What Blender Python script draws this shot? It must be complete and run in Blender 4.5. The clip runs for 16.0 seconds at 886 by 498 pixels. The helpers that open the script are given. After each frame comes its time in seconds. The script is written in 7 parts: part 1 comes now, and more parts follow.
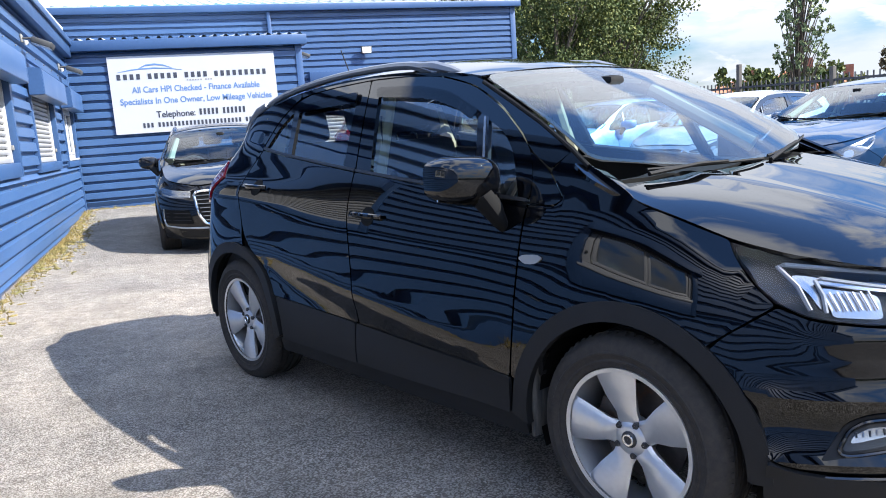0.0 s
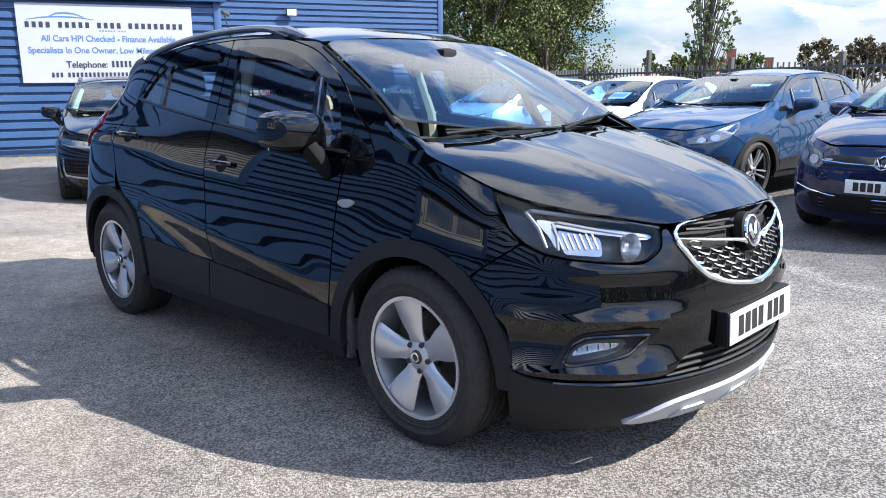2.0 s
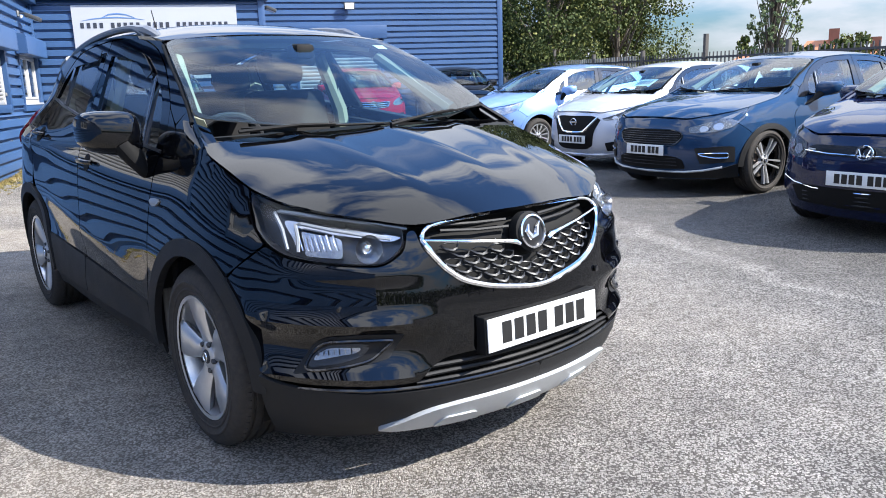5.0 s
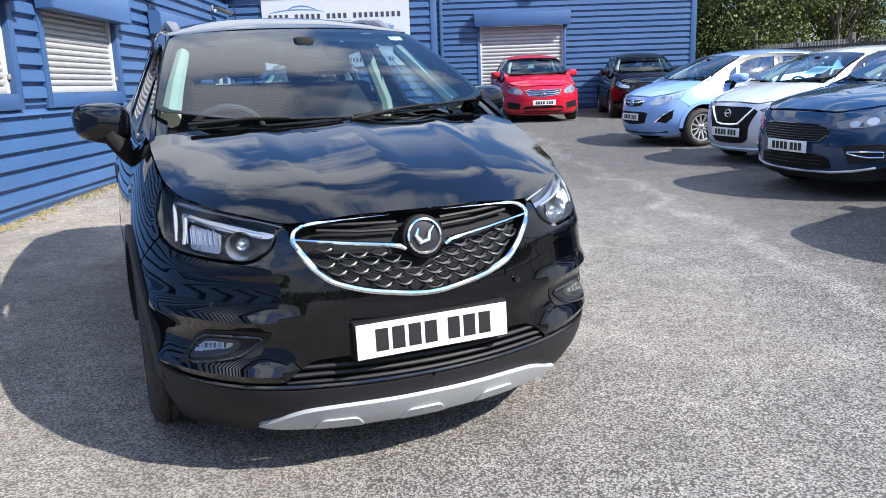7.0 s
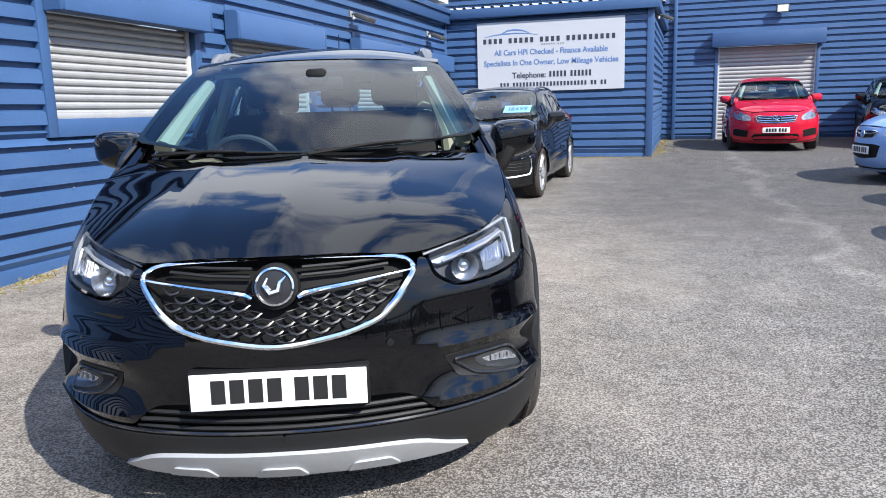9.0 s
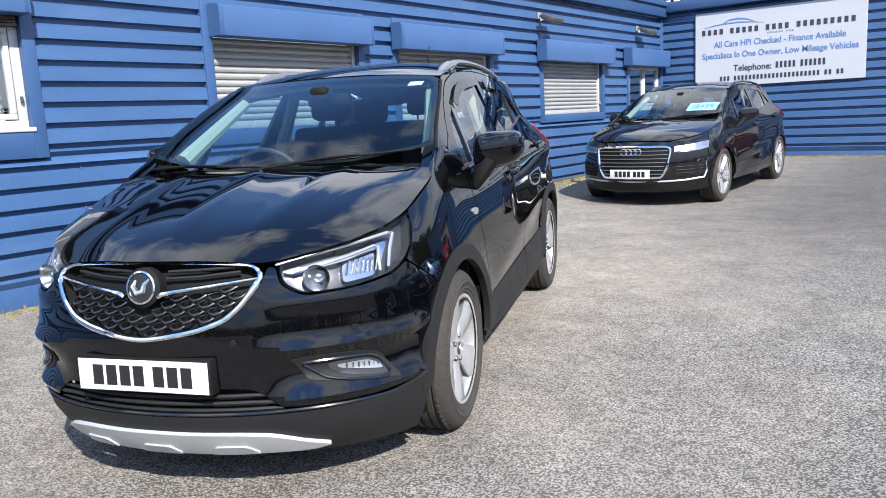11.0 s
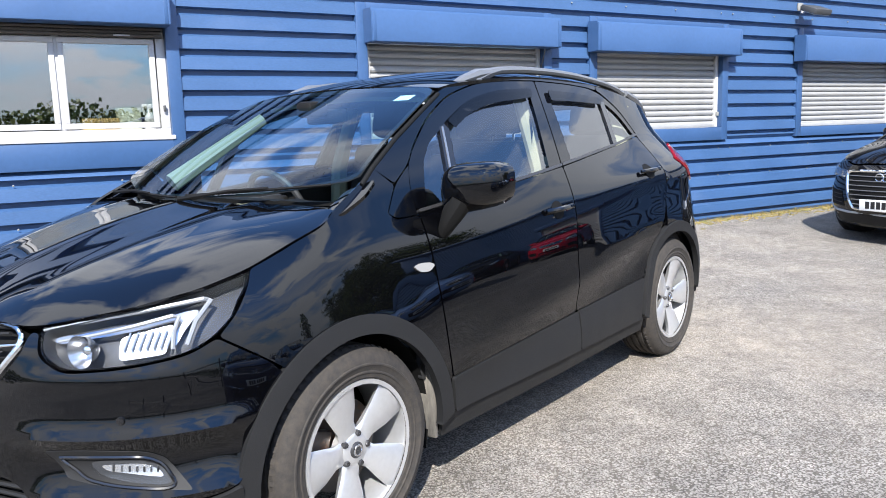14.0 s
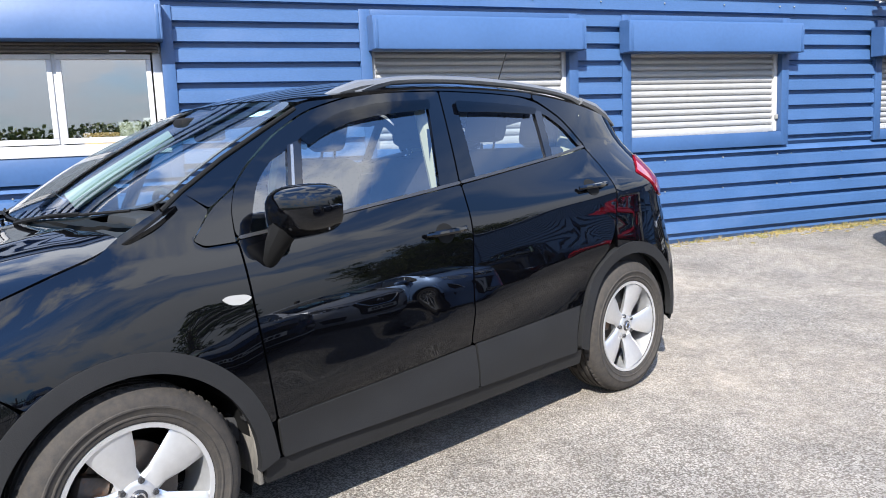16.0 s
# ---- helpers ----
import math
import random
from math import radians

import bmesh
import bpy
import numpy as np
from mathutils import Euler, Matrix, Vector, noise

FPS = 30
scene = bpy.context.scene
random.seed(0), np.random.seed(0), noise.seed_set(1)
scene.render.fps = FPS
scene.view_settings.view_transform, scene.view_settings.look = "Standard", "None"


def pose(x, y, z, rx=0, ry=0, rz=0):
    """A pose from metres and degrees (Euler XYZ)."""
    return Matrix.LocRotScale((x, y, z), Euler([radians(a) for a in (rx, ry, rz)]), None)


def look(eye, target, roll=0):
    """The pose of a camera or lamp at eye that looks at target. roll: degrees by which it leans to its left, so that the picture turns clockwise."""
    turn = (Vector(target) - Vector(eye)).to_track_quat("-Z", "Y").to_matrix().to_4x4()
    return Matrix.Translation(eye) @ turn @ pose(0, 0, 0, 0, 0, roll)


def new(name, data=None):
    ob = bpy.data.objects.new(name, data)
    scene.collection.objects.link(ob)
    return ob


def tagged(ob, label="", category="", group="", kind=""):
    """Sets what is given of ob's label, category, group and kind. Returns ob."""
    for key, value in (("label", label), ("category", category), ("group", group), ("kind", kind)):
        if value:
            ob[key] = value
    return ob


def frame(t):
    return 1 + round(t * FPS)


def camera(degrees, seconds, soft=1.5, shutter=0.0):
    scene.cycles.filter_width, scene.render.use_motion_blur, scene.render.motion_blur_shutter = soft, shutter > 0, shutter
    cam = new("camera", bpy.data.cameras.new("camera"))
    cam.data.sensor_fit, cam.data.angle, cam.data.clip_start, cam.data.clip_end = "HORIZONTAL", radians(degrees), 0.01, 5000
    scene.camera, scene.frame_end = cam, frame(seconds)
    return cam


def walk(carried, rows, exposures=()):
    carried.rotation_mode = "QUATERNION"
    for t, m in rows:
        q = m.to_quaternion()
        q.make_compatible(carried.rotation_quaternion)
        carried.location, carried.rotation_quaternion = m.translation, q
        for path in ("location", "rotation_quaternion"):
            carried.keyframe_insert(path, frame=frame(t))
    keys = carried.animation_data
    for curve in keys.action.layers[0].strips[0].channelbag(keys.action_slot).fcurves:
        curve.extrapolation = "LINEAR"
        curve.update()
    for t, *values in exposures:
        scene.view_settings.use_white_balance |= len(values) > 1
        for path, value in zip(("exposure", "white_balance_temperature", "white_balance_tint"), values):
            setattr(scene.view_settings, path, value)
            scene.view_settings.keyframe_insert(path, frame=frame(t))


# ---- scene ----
cam = camera(59.6, 16.0, soft=0.95)
PATH = [
    (0, (0.257, 0.191, 1.371), (0.908, 2.053, 1.038), -4.0),
    (0.5, (0.096, 0.104, 1.362), (0.83, 1.931, 1.006), -3.2),
    (1, (0.113, 0.009, 1.352), (0.912, 1.802, 0.971), -2.2),
    (1.5, (0.325, -0.163, 1.318), (1.151, 1.614, 0.918), -1.2),
    (2, (0.49, -0.365, 1.323), (1.296, 1.419, 0.912), -0.7),
    (2.5, (0.53, -0.536, 1.319), (1.297, 1.264, 0.905), -0.7),
    (3, (0.684, -0.663, 1.321), (1.416, 1.151, 0.903), -0.8),
    (3.5, (0.949, -0.732, 1.317), (1.664, 1.088, 0.899), -1.1),
    (4, (1.12, -0.68, 1.323), (1.813, 1.149, 0.903), -1.4),
    (4.5, (1.322, -0.634, 1.332), (1.971, 1.21, 0.908), -1.7),
    (4.7, (1.421, -0.662, 1.324), (2.044, 1.19, 0.897), -1.8),
    (6.8, (2.505, -0.768, 1.315), (2.616, 1.179, 0.869), -2.1),
    (7, (2.611, -0.757, 1.315), (2.661, 1.192, 0.868), -2.1),
    (7.5, (2.888, -0.621, 1.326), (2.778, 1.326, 0.883), -1.8),
    (8, (3.21, -0.547, 1.311), (2.936, 1.387, 0.882), -1.8),
    (8.5, (3.488, -0.483, 1.326), (3.05, 1.425, 0.921), -1.8),
    (9, (3.769, -0.319, 1.333), (3.173, 1.552, 0.957), -1.7),
    (9.2, (3.896, -0.277, 1.351), (3.241, 1.577, 0.984), -1.6),
    (11.3, (5.13, 0.364, 1.355), (3.835, 1.844, 0.994), -3.7),
    (11.5, (5.156, 0.457, 1.345), (3.806, 1.886, 0.981), -3.9),
    (12, (5.162, 0.729, 1.357), (3.694, 2.036, 0.989), -3.7),
    (12.5, (5.243, 1.034, 1.352), (3.693, 2.246, 0.993), -3.4),
    (13, (5.273, 1.317, 1.351), (3.658, 2.446, 1.009), -3.1),
    (13.5, (5.237, 1.592, 1.373), (3.568, 2.644, 1.048), -2.7),
    (14, (5.343, 1.88, 1.368), (3.625, 2.856, 1.055), -2.5),
    (14.5, (5.379, 2.123, 1.361), (3.623, 3.027, 1.051), -2.5),
    (15, (5.338, 2.377, 1.374), (3.548, 3.214, 1.066), -2.7),
    (15.5, (5.438, 2.642, 1.367), (3.618, 3.416, 1.064), -2.9),
    (16, (5.511, 2.898, 1.368), (3.663, 3.605, 1.079), -3.2),
]
STOPS = 1.24
walk(cam, [(t, look(eye, target, roll)) for t, eye, target, roll in PATH], [(0, STOPS + 0.2), (2.5, STOPS + 0.08), (4.7, STOPS), (7.5, STOPS - 0.2), (8.5, STOPS - 0.32), (9.2, STOPS - 0.3), (12.5, STOPS - 0.12), (16, STOPS)])

# ---- sky and sun ----
SUN_DIR = Vector((0.995, -0.587, 1.0)).normalized()
world = bpy.data.worlds.new("sky")
scene.world = world
world.use_nodes = True
wt = world.node_tree
wt.nodes.clear()
w_out = wt.nodes.new("ShaderNodeOutputWorld")
w_bg = wt.nodes.new("ShaderNodeBackground")
w_sky = wt.nodes.new("ShaderNodeTexSky")
w_sky.sky_type = "NISHITA"
w_sky.sun_disc = False
w_sky.sun_elevation = math.asin(SUN_DIR.z)
w_sky.sun_rotation = math.atan2(SUN_DIR.x, SUN_DIR.y)
w_sky.dust_density = 0.0
w_co = wt.nodes.new("ShaderNodeTexCoord")
# Clouds lie on a flat layer overhead: the direction is divided by its height.
w_sep = wt.nodes.new("ShaderNodeSeparateXYZ")
wt.links.new(w_co.outputs["Generated"], w_sep.inputs[0])
w_h = wt.nodes.new("ShaderNodeMath"); w_h.operation = "MAXIMUM"; w_h.inputs[1].default_value = 0.0
wt.links.new(w_sep.outputs["Z"], w_h.inputs[0])
w_h2 = wt.nodes.new("ShaderNodeMath"); w_h2.operation = "ADD"; w_h2.inputs[1].default_value = 0.22
wt.links.new(w_h.outputs[0], w_h2.inputs[0])
w_div = wt.nodes.new("ShaderNodeVectorMath"); w_div.operation = "DIVIDE"
wt.links.new(w_co.outputs["Generated"], w_div.inputs[0])
wt.links.new(w_h2.outputs[0], w_div.inputs[1])
w_map = wt.nodes.new("ShaderNodeMapping")
w_map.inputs["Scale"].default_value = (1.0, 1.0, 0.6)
w_map.inputs["Location"].default_value = (2.86, 17.0, 0.0)
wt.links.new(w_div.outputs[0], w_map.inputs[0])
w_noise = wt.nodes.new("ShaderNodeTexNoise")
w_noise.inputs["Scale"].default_value = 2.1
w_noise.inputs["Detail"].default_value = 9.0
w_noise.inputs["Roughness"].default_value = 0.55
w_noise.inputs["Distortion"].default_value = 0.35
wt.links.new(w_map.outputs[0], w_noise.inputs["Vector"])
w_ramp = wt.nodes.new("ShaderNodeValToRGB")
w_ramp.color_ramp.elements[0].position = 0.485
w_ramp.color_ramp.elements[1].position = 0.565
wt.links.new(w_noise.outputs["Fac"], w_ramp.inputs[0])
w_mul = wt.nodes.new("ShaderNodeMix"); w_mul.data_type = "RGBA"; w_mul.blend_type = "MULTIPLY"
w_mul.inputs["Factor"].default_value = 1.0
SKY = 0.56
# thin haze low down keeps the horizon from glaring
w_low = wt.nodes.new("ShaderNodeMapRange")
w_low.inputs["From Max"].default_value = 0.62
w_low.inputs["To Min"].default_value, w_low.inputs["To Max"].default_value = SKY * 0.12, SKY
wt.links.new(w_h.outputs[0], w_low.inputs["Value"])
w_tint = wt.nodes.new("ShaderNodeVectorMath"); w_tint.operation = "SCALE"
w_tint.inputs[0].default_value = (0.58, 0.80, 1.10)
wt.links.new(w_low.outputs[0], w_tint.inputs["Scale"])
wt.links.new(w_tint.outputs[0], w_mul.inputs["B"])
wt.links.new(w_sky.outputs[0], w_mul.inputs["A"])
w_mix = wt.nodes.new("ShaderNodeMix"); w_mix.data_type = "RGBA"
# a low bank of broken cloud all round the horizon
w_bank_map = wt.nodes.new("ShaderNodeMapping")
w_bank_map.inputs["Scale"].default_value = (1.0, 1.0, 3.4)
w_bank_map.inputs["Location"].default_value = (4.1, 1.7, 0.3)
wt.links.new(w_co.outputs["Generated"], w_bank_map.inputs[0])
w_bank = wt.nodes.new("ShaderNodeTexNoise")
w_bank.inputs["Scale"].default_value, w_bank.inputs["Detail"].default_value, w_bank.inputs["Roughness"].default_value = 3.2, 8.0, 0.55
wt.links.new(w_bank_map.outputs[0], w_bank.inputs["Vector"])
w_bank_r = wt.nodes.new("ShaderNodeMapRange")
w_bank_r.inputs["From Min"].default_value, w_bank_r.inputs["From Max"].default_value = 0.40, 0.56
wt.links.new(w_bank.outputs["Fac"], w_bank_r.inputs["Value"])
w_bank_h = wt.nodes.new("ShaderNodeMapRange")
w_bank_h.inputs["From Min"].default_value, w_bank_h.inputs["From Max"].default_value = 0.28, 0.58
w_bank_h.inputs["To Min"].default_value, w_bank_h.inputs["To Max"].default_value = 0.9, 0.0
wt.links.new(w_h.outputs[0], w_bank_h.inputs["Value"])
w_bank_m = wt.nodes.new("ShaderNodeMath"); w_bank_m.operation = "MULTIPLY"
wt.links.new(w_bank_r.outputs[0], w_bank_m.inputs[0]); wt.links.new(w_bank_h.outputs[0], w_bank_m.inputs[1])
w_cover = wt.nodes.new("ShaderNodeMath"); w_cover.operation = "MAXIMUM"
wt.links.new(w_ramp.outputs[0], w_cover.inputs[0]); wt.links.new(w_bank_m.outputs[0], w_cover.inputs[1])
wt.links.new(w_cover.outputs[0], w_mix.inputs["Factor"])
wt.links.new(w_mul.outputs["Result"], w_mix.inputs["A"])
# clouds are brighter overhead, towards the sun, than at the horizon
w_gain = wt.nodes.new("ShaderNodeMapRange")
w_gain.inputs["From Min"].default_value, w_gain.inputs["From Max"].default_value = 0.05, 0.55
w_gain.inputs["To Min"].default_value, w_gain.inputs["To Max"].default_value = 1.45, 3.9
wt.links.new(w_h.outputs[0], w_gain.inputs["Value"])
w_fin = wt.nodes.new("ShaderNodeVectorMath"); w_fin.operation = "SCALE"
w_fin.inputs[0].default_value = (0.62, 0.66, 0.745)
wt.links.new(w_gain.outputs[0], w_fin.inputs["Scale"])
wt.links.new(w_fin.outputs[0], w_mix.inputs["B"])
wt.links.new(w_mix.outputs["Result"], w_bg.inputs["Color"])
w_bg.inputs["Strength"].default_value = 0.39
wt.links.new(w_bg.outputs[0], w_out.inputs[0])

sun = new("sun", bpy.data.lights.new("sun", "SUN"))
sun.data.energy, sun.data.angle, sun.data.color = 5.0, radians(0.53), (1.0, 0.965, 0.915)
sun.matrix_world = look(SUN_DIR * 40, (0, 0, 0))


# ---- materials ----
def node_mat(name):
    m = bpy.data.materials.new(name)
    m.use_nodes = True
    return m, m.node_tree, m.node_tree.nodes["Principled BSDF"]


def link(nt, a, b):
    nt.links.new(a, b)


def surface(name, color, rough=0.5, metal=0.0, vary=0.12, scale=6.0, fine=60.0, bump=0.0, coat=0.0, spec=0.5, dirt=None, dirt_at=(0.55, 0.75), per_piece=0.0, stretch=(1, 1, 1)):
    """A painted, plastic or mineral surface: colour varied at two scales, roughness with it, a fine relief, and stains."""
    m, nt, p = node_mat(name)
    co = nt.nodes.new("ShaderNodeTexCoord")
    mp = nt.nodes.new("ShaderNodeMapping")
    mp.inputs["Scale"].default_value = stretch
    link(nt, co.outputs["Object"], mp.inputs[0])
    big = nt.nodes.new("ShaderNodeTexNoise")
    big.inputs["Scale"].default_value, big.inputs["Detail"].default_value = scale, 5
    small = nt.nodes.new("ShaderNodeTexNoise")
    small.inputs["Scale"].default_value, small.inputs["Detail"].default_value = fine, 4
    link(nt, mp.outputs[0], big.inputs["Vector"])
    link(nt, mp.outputs[0], small.inputs["Vector"])
    add = nt.nodes.new("ShaderNodeMath"); add.operation = "ADD"
    link(nt, big.outputs["Fac"], add.inputs[0])
    link(nt, small.outputs["Fac"], add.inputs[1])
    rng = nt.nodes.new("ShaderNodeMapRange")
    rng.inputs["From Min"].default_value, rng.inputs["From Max"].default_value = 0.6, 1.4
    rng.inputs["To Min"].default_value, rng.inputs["To Max"].default_value = 1 - vary, 1 + vary
    link(nt, add.outputs[0], rng.inputs["Value"])
    last = rng.outputs[0]
    if per_piece:
        info = nt.nodes.new("ShaderNodeObjectInfo")
        r2 = nt.nodes.new("ShaderNodeMapRange")
        r2.inputs["To Min"].default_value, r2.inputs["To Max"].default_value = 1 - per_piece, 1 + per_piece
        link(nt, info.outputs["Random"], r2.inputs["Value"])
        mu = nt.nodes.new("ShaderNodeMath"); mu.operation = "MULTIPLY"
        link(nt, last, mu.inputs[0]); link(nt, r2.outputs[0], mu.inputs[1])
        last = mu.outputs[0]
    mul = nt.nodes.new("ShaderNodeVectorMath"); mul.operation = "SCALE"
    mul.inputs[0].default_value = color
    link(nt, last, mul.inputs["Scale"])
    out = mul.outputs[0]
    if dirt:
        dn = nt.nodes.new("ShaderNodeTexNoise")
        dn.inputs["Scale"].default_value, dn.inputs["Detail"].default_value, dn.inputs["Roughness"].default_value = scale * 0.7, 8, 0.65
        link(nt, mp.outputs[0], dn.inputs["Vector"])
        dr = nt.nodes.new("ShaderNodeMapRange")
        dr.inputs["From Min"].default_value, dr.inputs["From Max"].default_value = dirt_at
        link(nt, dn.outputs["Fac"], dr.inputs["Value"])
        mx = nt.nodes.new("ShaderNodeMix"); mx.data_type = "RGBA"
        link(nt, dr.outputs[0], mx.inputs["Factor"])
        link(nt, out, mx.inputs["A"])
        mx.inputs["B"].default_value = (*dirt, 1)
        out = mx.outputs["Result"]
    link(nt, out, p.inputs["Base Color"])
    rr = nt.nodes.new("ShaderNodeMapRange")
    rr.inputs["To Min"].default_value, rr.inputs["To Max"].default_value = max(0.02, rough - 0.08), min(1, rough + 0.08)
    link(nt, big.outputs["Fac"], rr.inputs["Value"])
    link(nt, rr.outputs[0], p.inputs["Roughness"])
    p.inputs["Metallic"].default_value = metal
    p.inputs["Specular IOR Level"].default_value = spec
    p.inputs["Coat Weight"].default_value = coat
    p.inputs["Coat Roughness"].default_value = 0.03
    if bump:
        b = nt.nodes.new("ShaderNodeBump")
        b.inputs["Strength"].default_value, b.inputs["Distance"].default_value = 1.0, bump
        link(nt, small.outputs["Fac"], b.inputs["Height"])
        link(nt, b.outputs[0], p.inputs["Normal"])
    return m


def car_paint(name, color, metal=0.0, dusty=0.007):
    """Lacquered car paint with fine flakes and a thin film of dust."""
    m, nt, p = node_mat(name)
    co = nt.nodes.new("ShaderNodeTexCoord")
    fl = nt.nodes.new("ShaderNodeTexVoronoi"); fl.inputs["Scale"].default_value = 900
    link(nt, co.outputs["Object"], fl.inputs["Vector"])
    rg = nt.nodes.new("ShaderNodeMapRange")
    rg.inputs["To Min"].default_value, rg.inputs["To Max"].default_value = 0.8, 1.25
    link(nt, fl.outputs["Distance"], rg.inputs["Value"])
    sc = nt.nodes.new("ShaderNodeVectorMath"); sc.operation = "SCALE"
    sc.inputs[0].default_value = color
    link(nt, rg.outputs[0], sc.inputs["Scale"])
    dust = nt.nodes.new("ShaderNodeTexNoise")
    dust.inputs["Scale"].default_value, dust.inputs["Detail"].default_value = 3.0, 8
    link(nt, co.outputs["Object"], dust.inputs["Vector"])
    dr = nt.nodes.new("ShaderNodeMapRange")
    dr.inputs["From Min"].default_value, dr.inputs["From Max"].default_value = 0.35, 0.8
    dr.inputs["To Min"].default_value, dr.inputs["To Max"].default_value = 0.0, dusty
    link(nt, dust.outputs["Fac"], dr.inputs["Value"])
    mx = nt.nodes.new("ShaderNodeMix"); mx.data_type = "RGBA"
    link(nt, dr.outputs[0], mx.inputs["Factor"]); link(nt, sc.outputs[0], mx.inputs["A"])
    mx.inputs["B"].default_value = (0.35, 0.32, 0.28, 1)
    link(nt, mx.outputs["Result"], p.inputs["Base Color"])
    p.inputs["Metallic"].default_value = metal
    p.inputs["Roughness"].default_value = 0.35
    p.inputs["Specular IOR Level"].default_value = 0.5 if metal else 0.0
    p.inputs["Coat Weight"].default_value = 1.0
    p.inputs["Coat Roughness"].default_value = 0.015
    p.inputs["Coat IOR"].default_value = 1.53
    return m


def glass(name, tint, gloss=0.0):
    """A clear or tinted pane: light goes straight through, and the surface reflects by its angle."""
    m = bpy.data.materials.new(name)
    m.use_nodes = True
    nt = m.node_tree
    nt.nodes.clear()
    o = nt.nodes.new("ShaderNodeOutputMaterial")
    tr = nt.nodes.new("ShaderNodeBsdfTransparent"); tr.inputs[0].default_value = (*tint, 1)
    gl = nt.nodes.new("ShaderNodeBsdfGlossy"); gl.inputs["Roughness"].default_value = 0.01
    lw = nt.nodes.new("ShaderNodeLayerWeight"); lw.inputs["Blend"].default_value = 0.5
    fr = nt.nodes.new("ShaderNodeMath"); fr.operation = "POWER"; fr.inputs[1].default_value = 4.5
    link(nt, lw.outputs["Facing"], fr.inputs[0])
    k = nt.nodes.new("ShaderNodeMapRange")
    k.inputs["To Min"].default_value, k.inputs["To Max"].default_value = gloss, 1.0
    link(nt, fr.outputs[0], k.inputs["Value"])
    mx = nt.nodes.new("ShaderNodeMixShader")
    link(nt, k.outputs[0], mx.inputs[0]); link(nt, tr.outputs[0], mx.inputs[1]); link(nt, gl.outputs[0], mx.inputs[2])
    link(nt, mx.outputs[0], o.inputs[0])
    return m


def plain(name, color, rough=0.5, metal=0.0, emit=0.0, coat=0.0, spec=0.5):
    m, nt, p = node_mat(name)
    p.inputs["Base Color"].default_value = (*color, 1)
    p.inputs["Roughness"].default_value = rough
    p.inputs["Metallic"].default_value = metal
    p.inputs["Coat Weight"].default_value = coat
    p.inputs["Specular IOR Level"].default_value = spec
    if emit:
        p.inputs["Emission Color"].default_value = (*color, 1)
        p.inputs["Emission Strength"].default_value = emit
    return m


# slope and start of the trodden line across the yard
TRACK = (-0.035, 5.2)


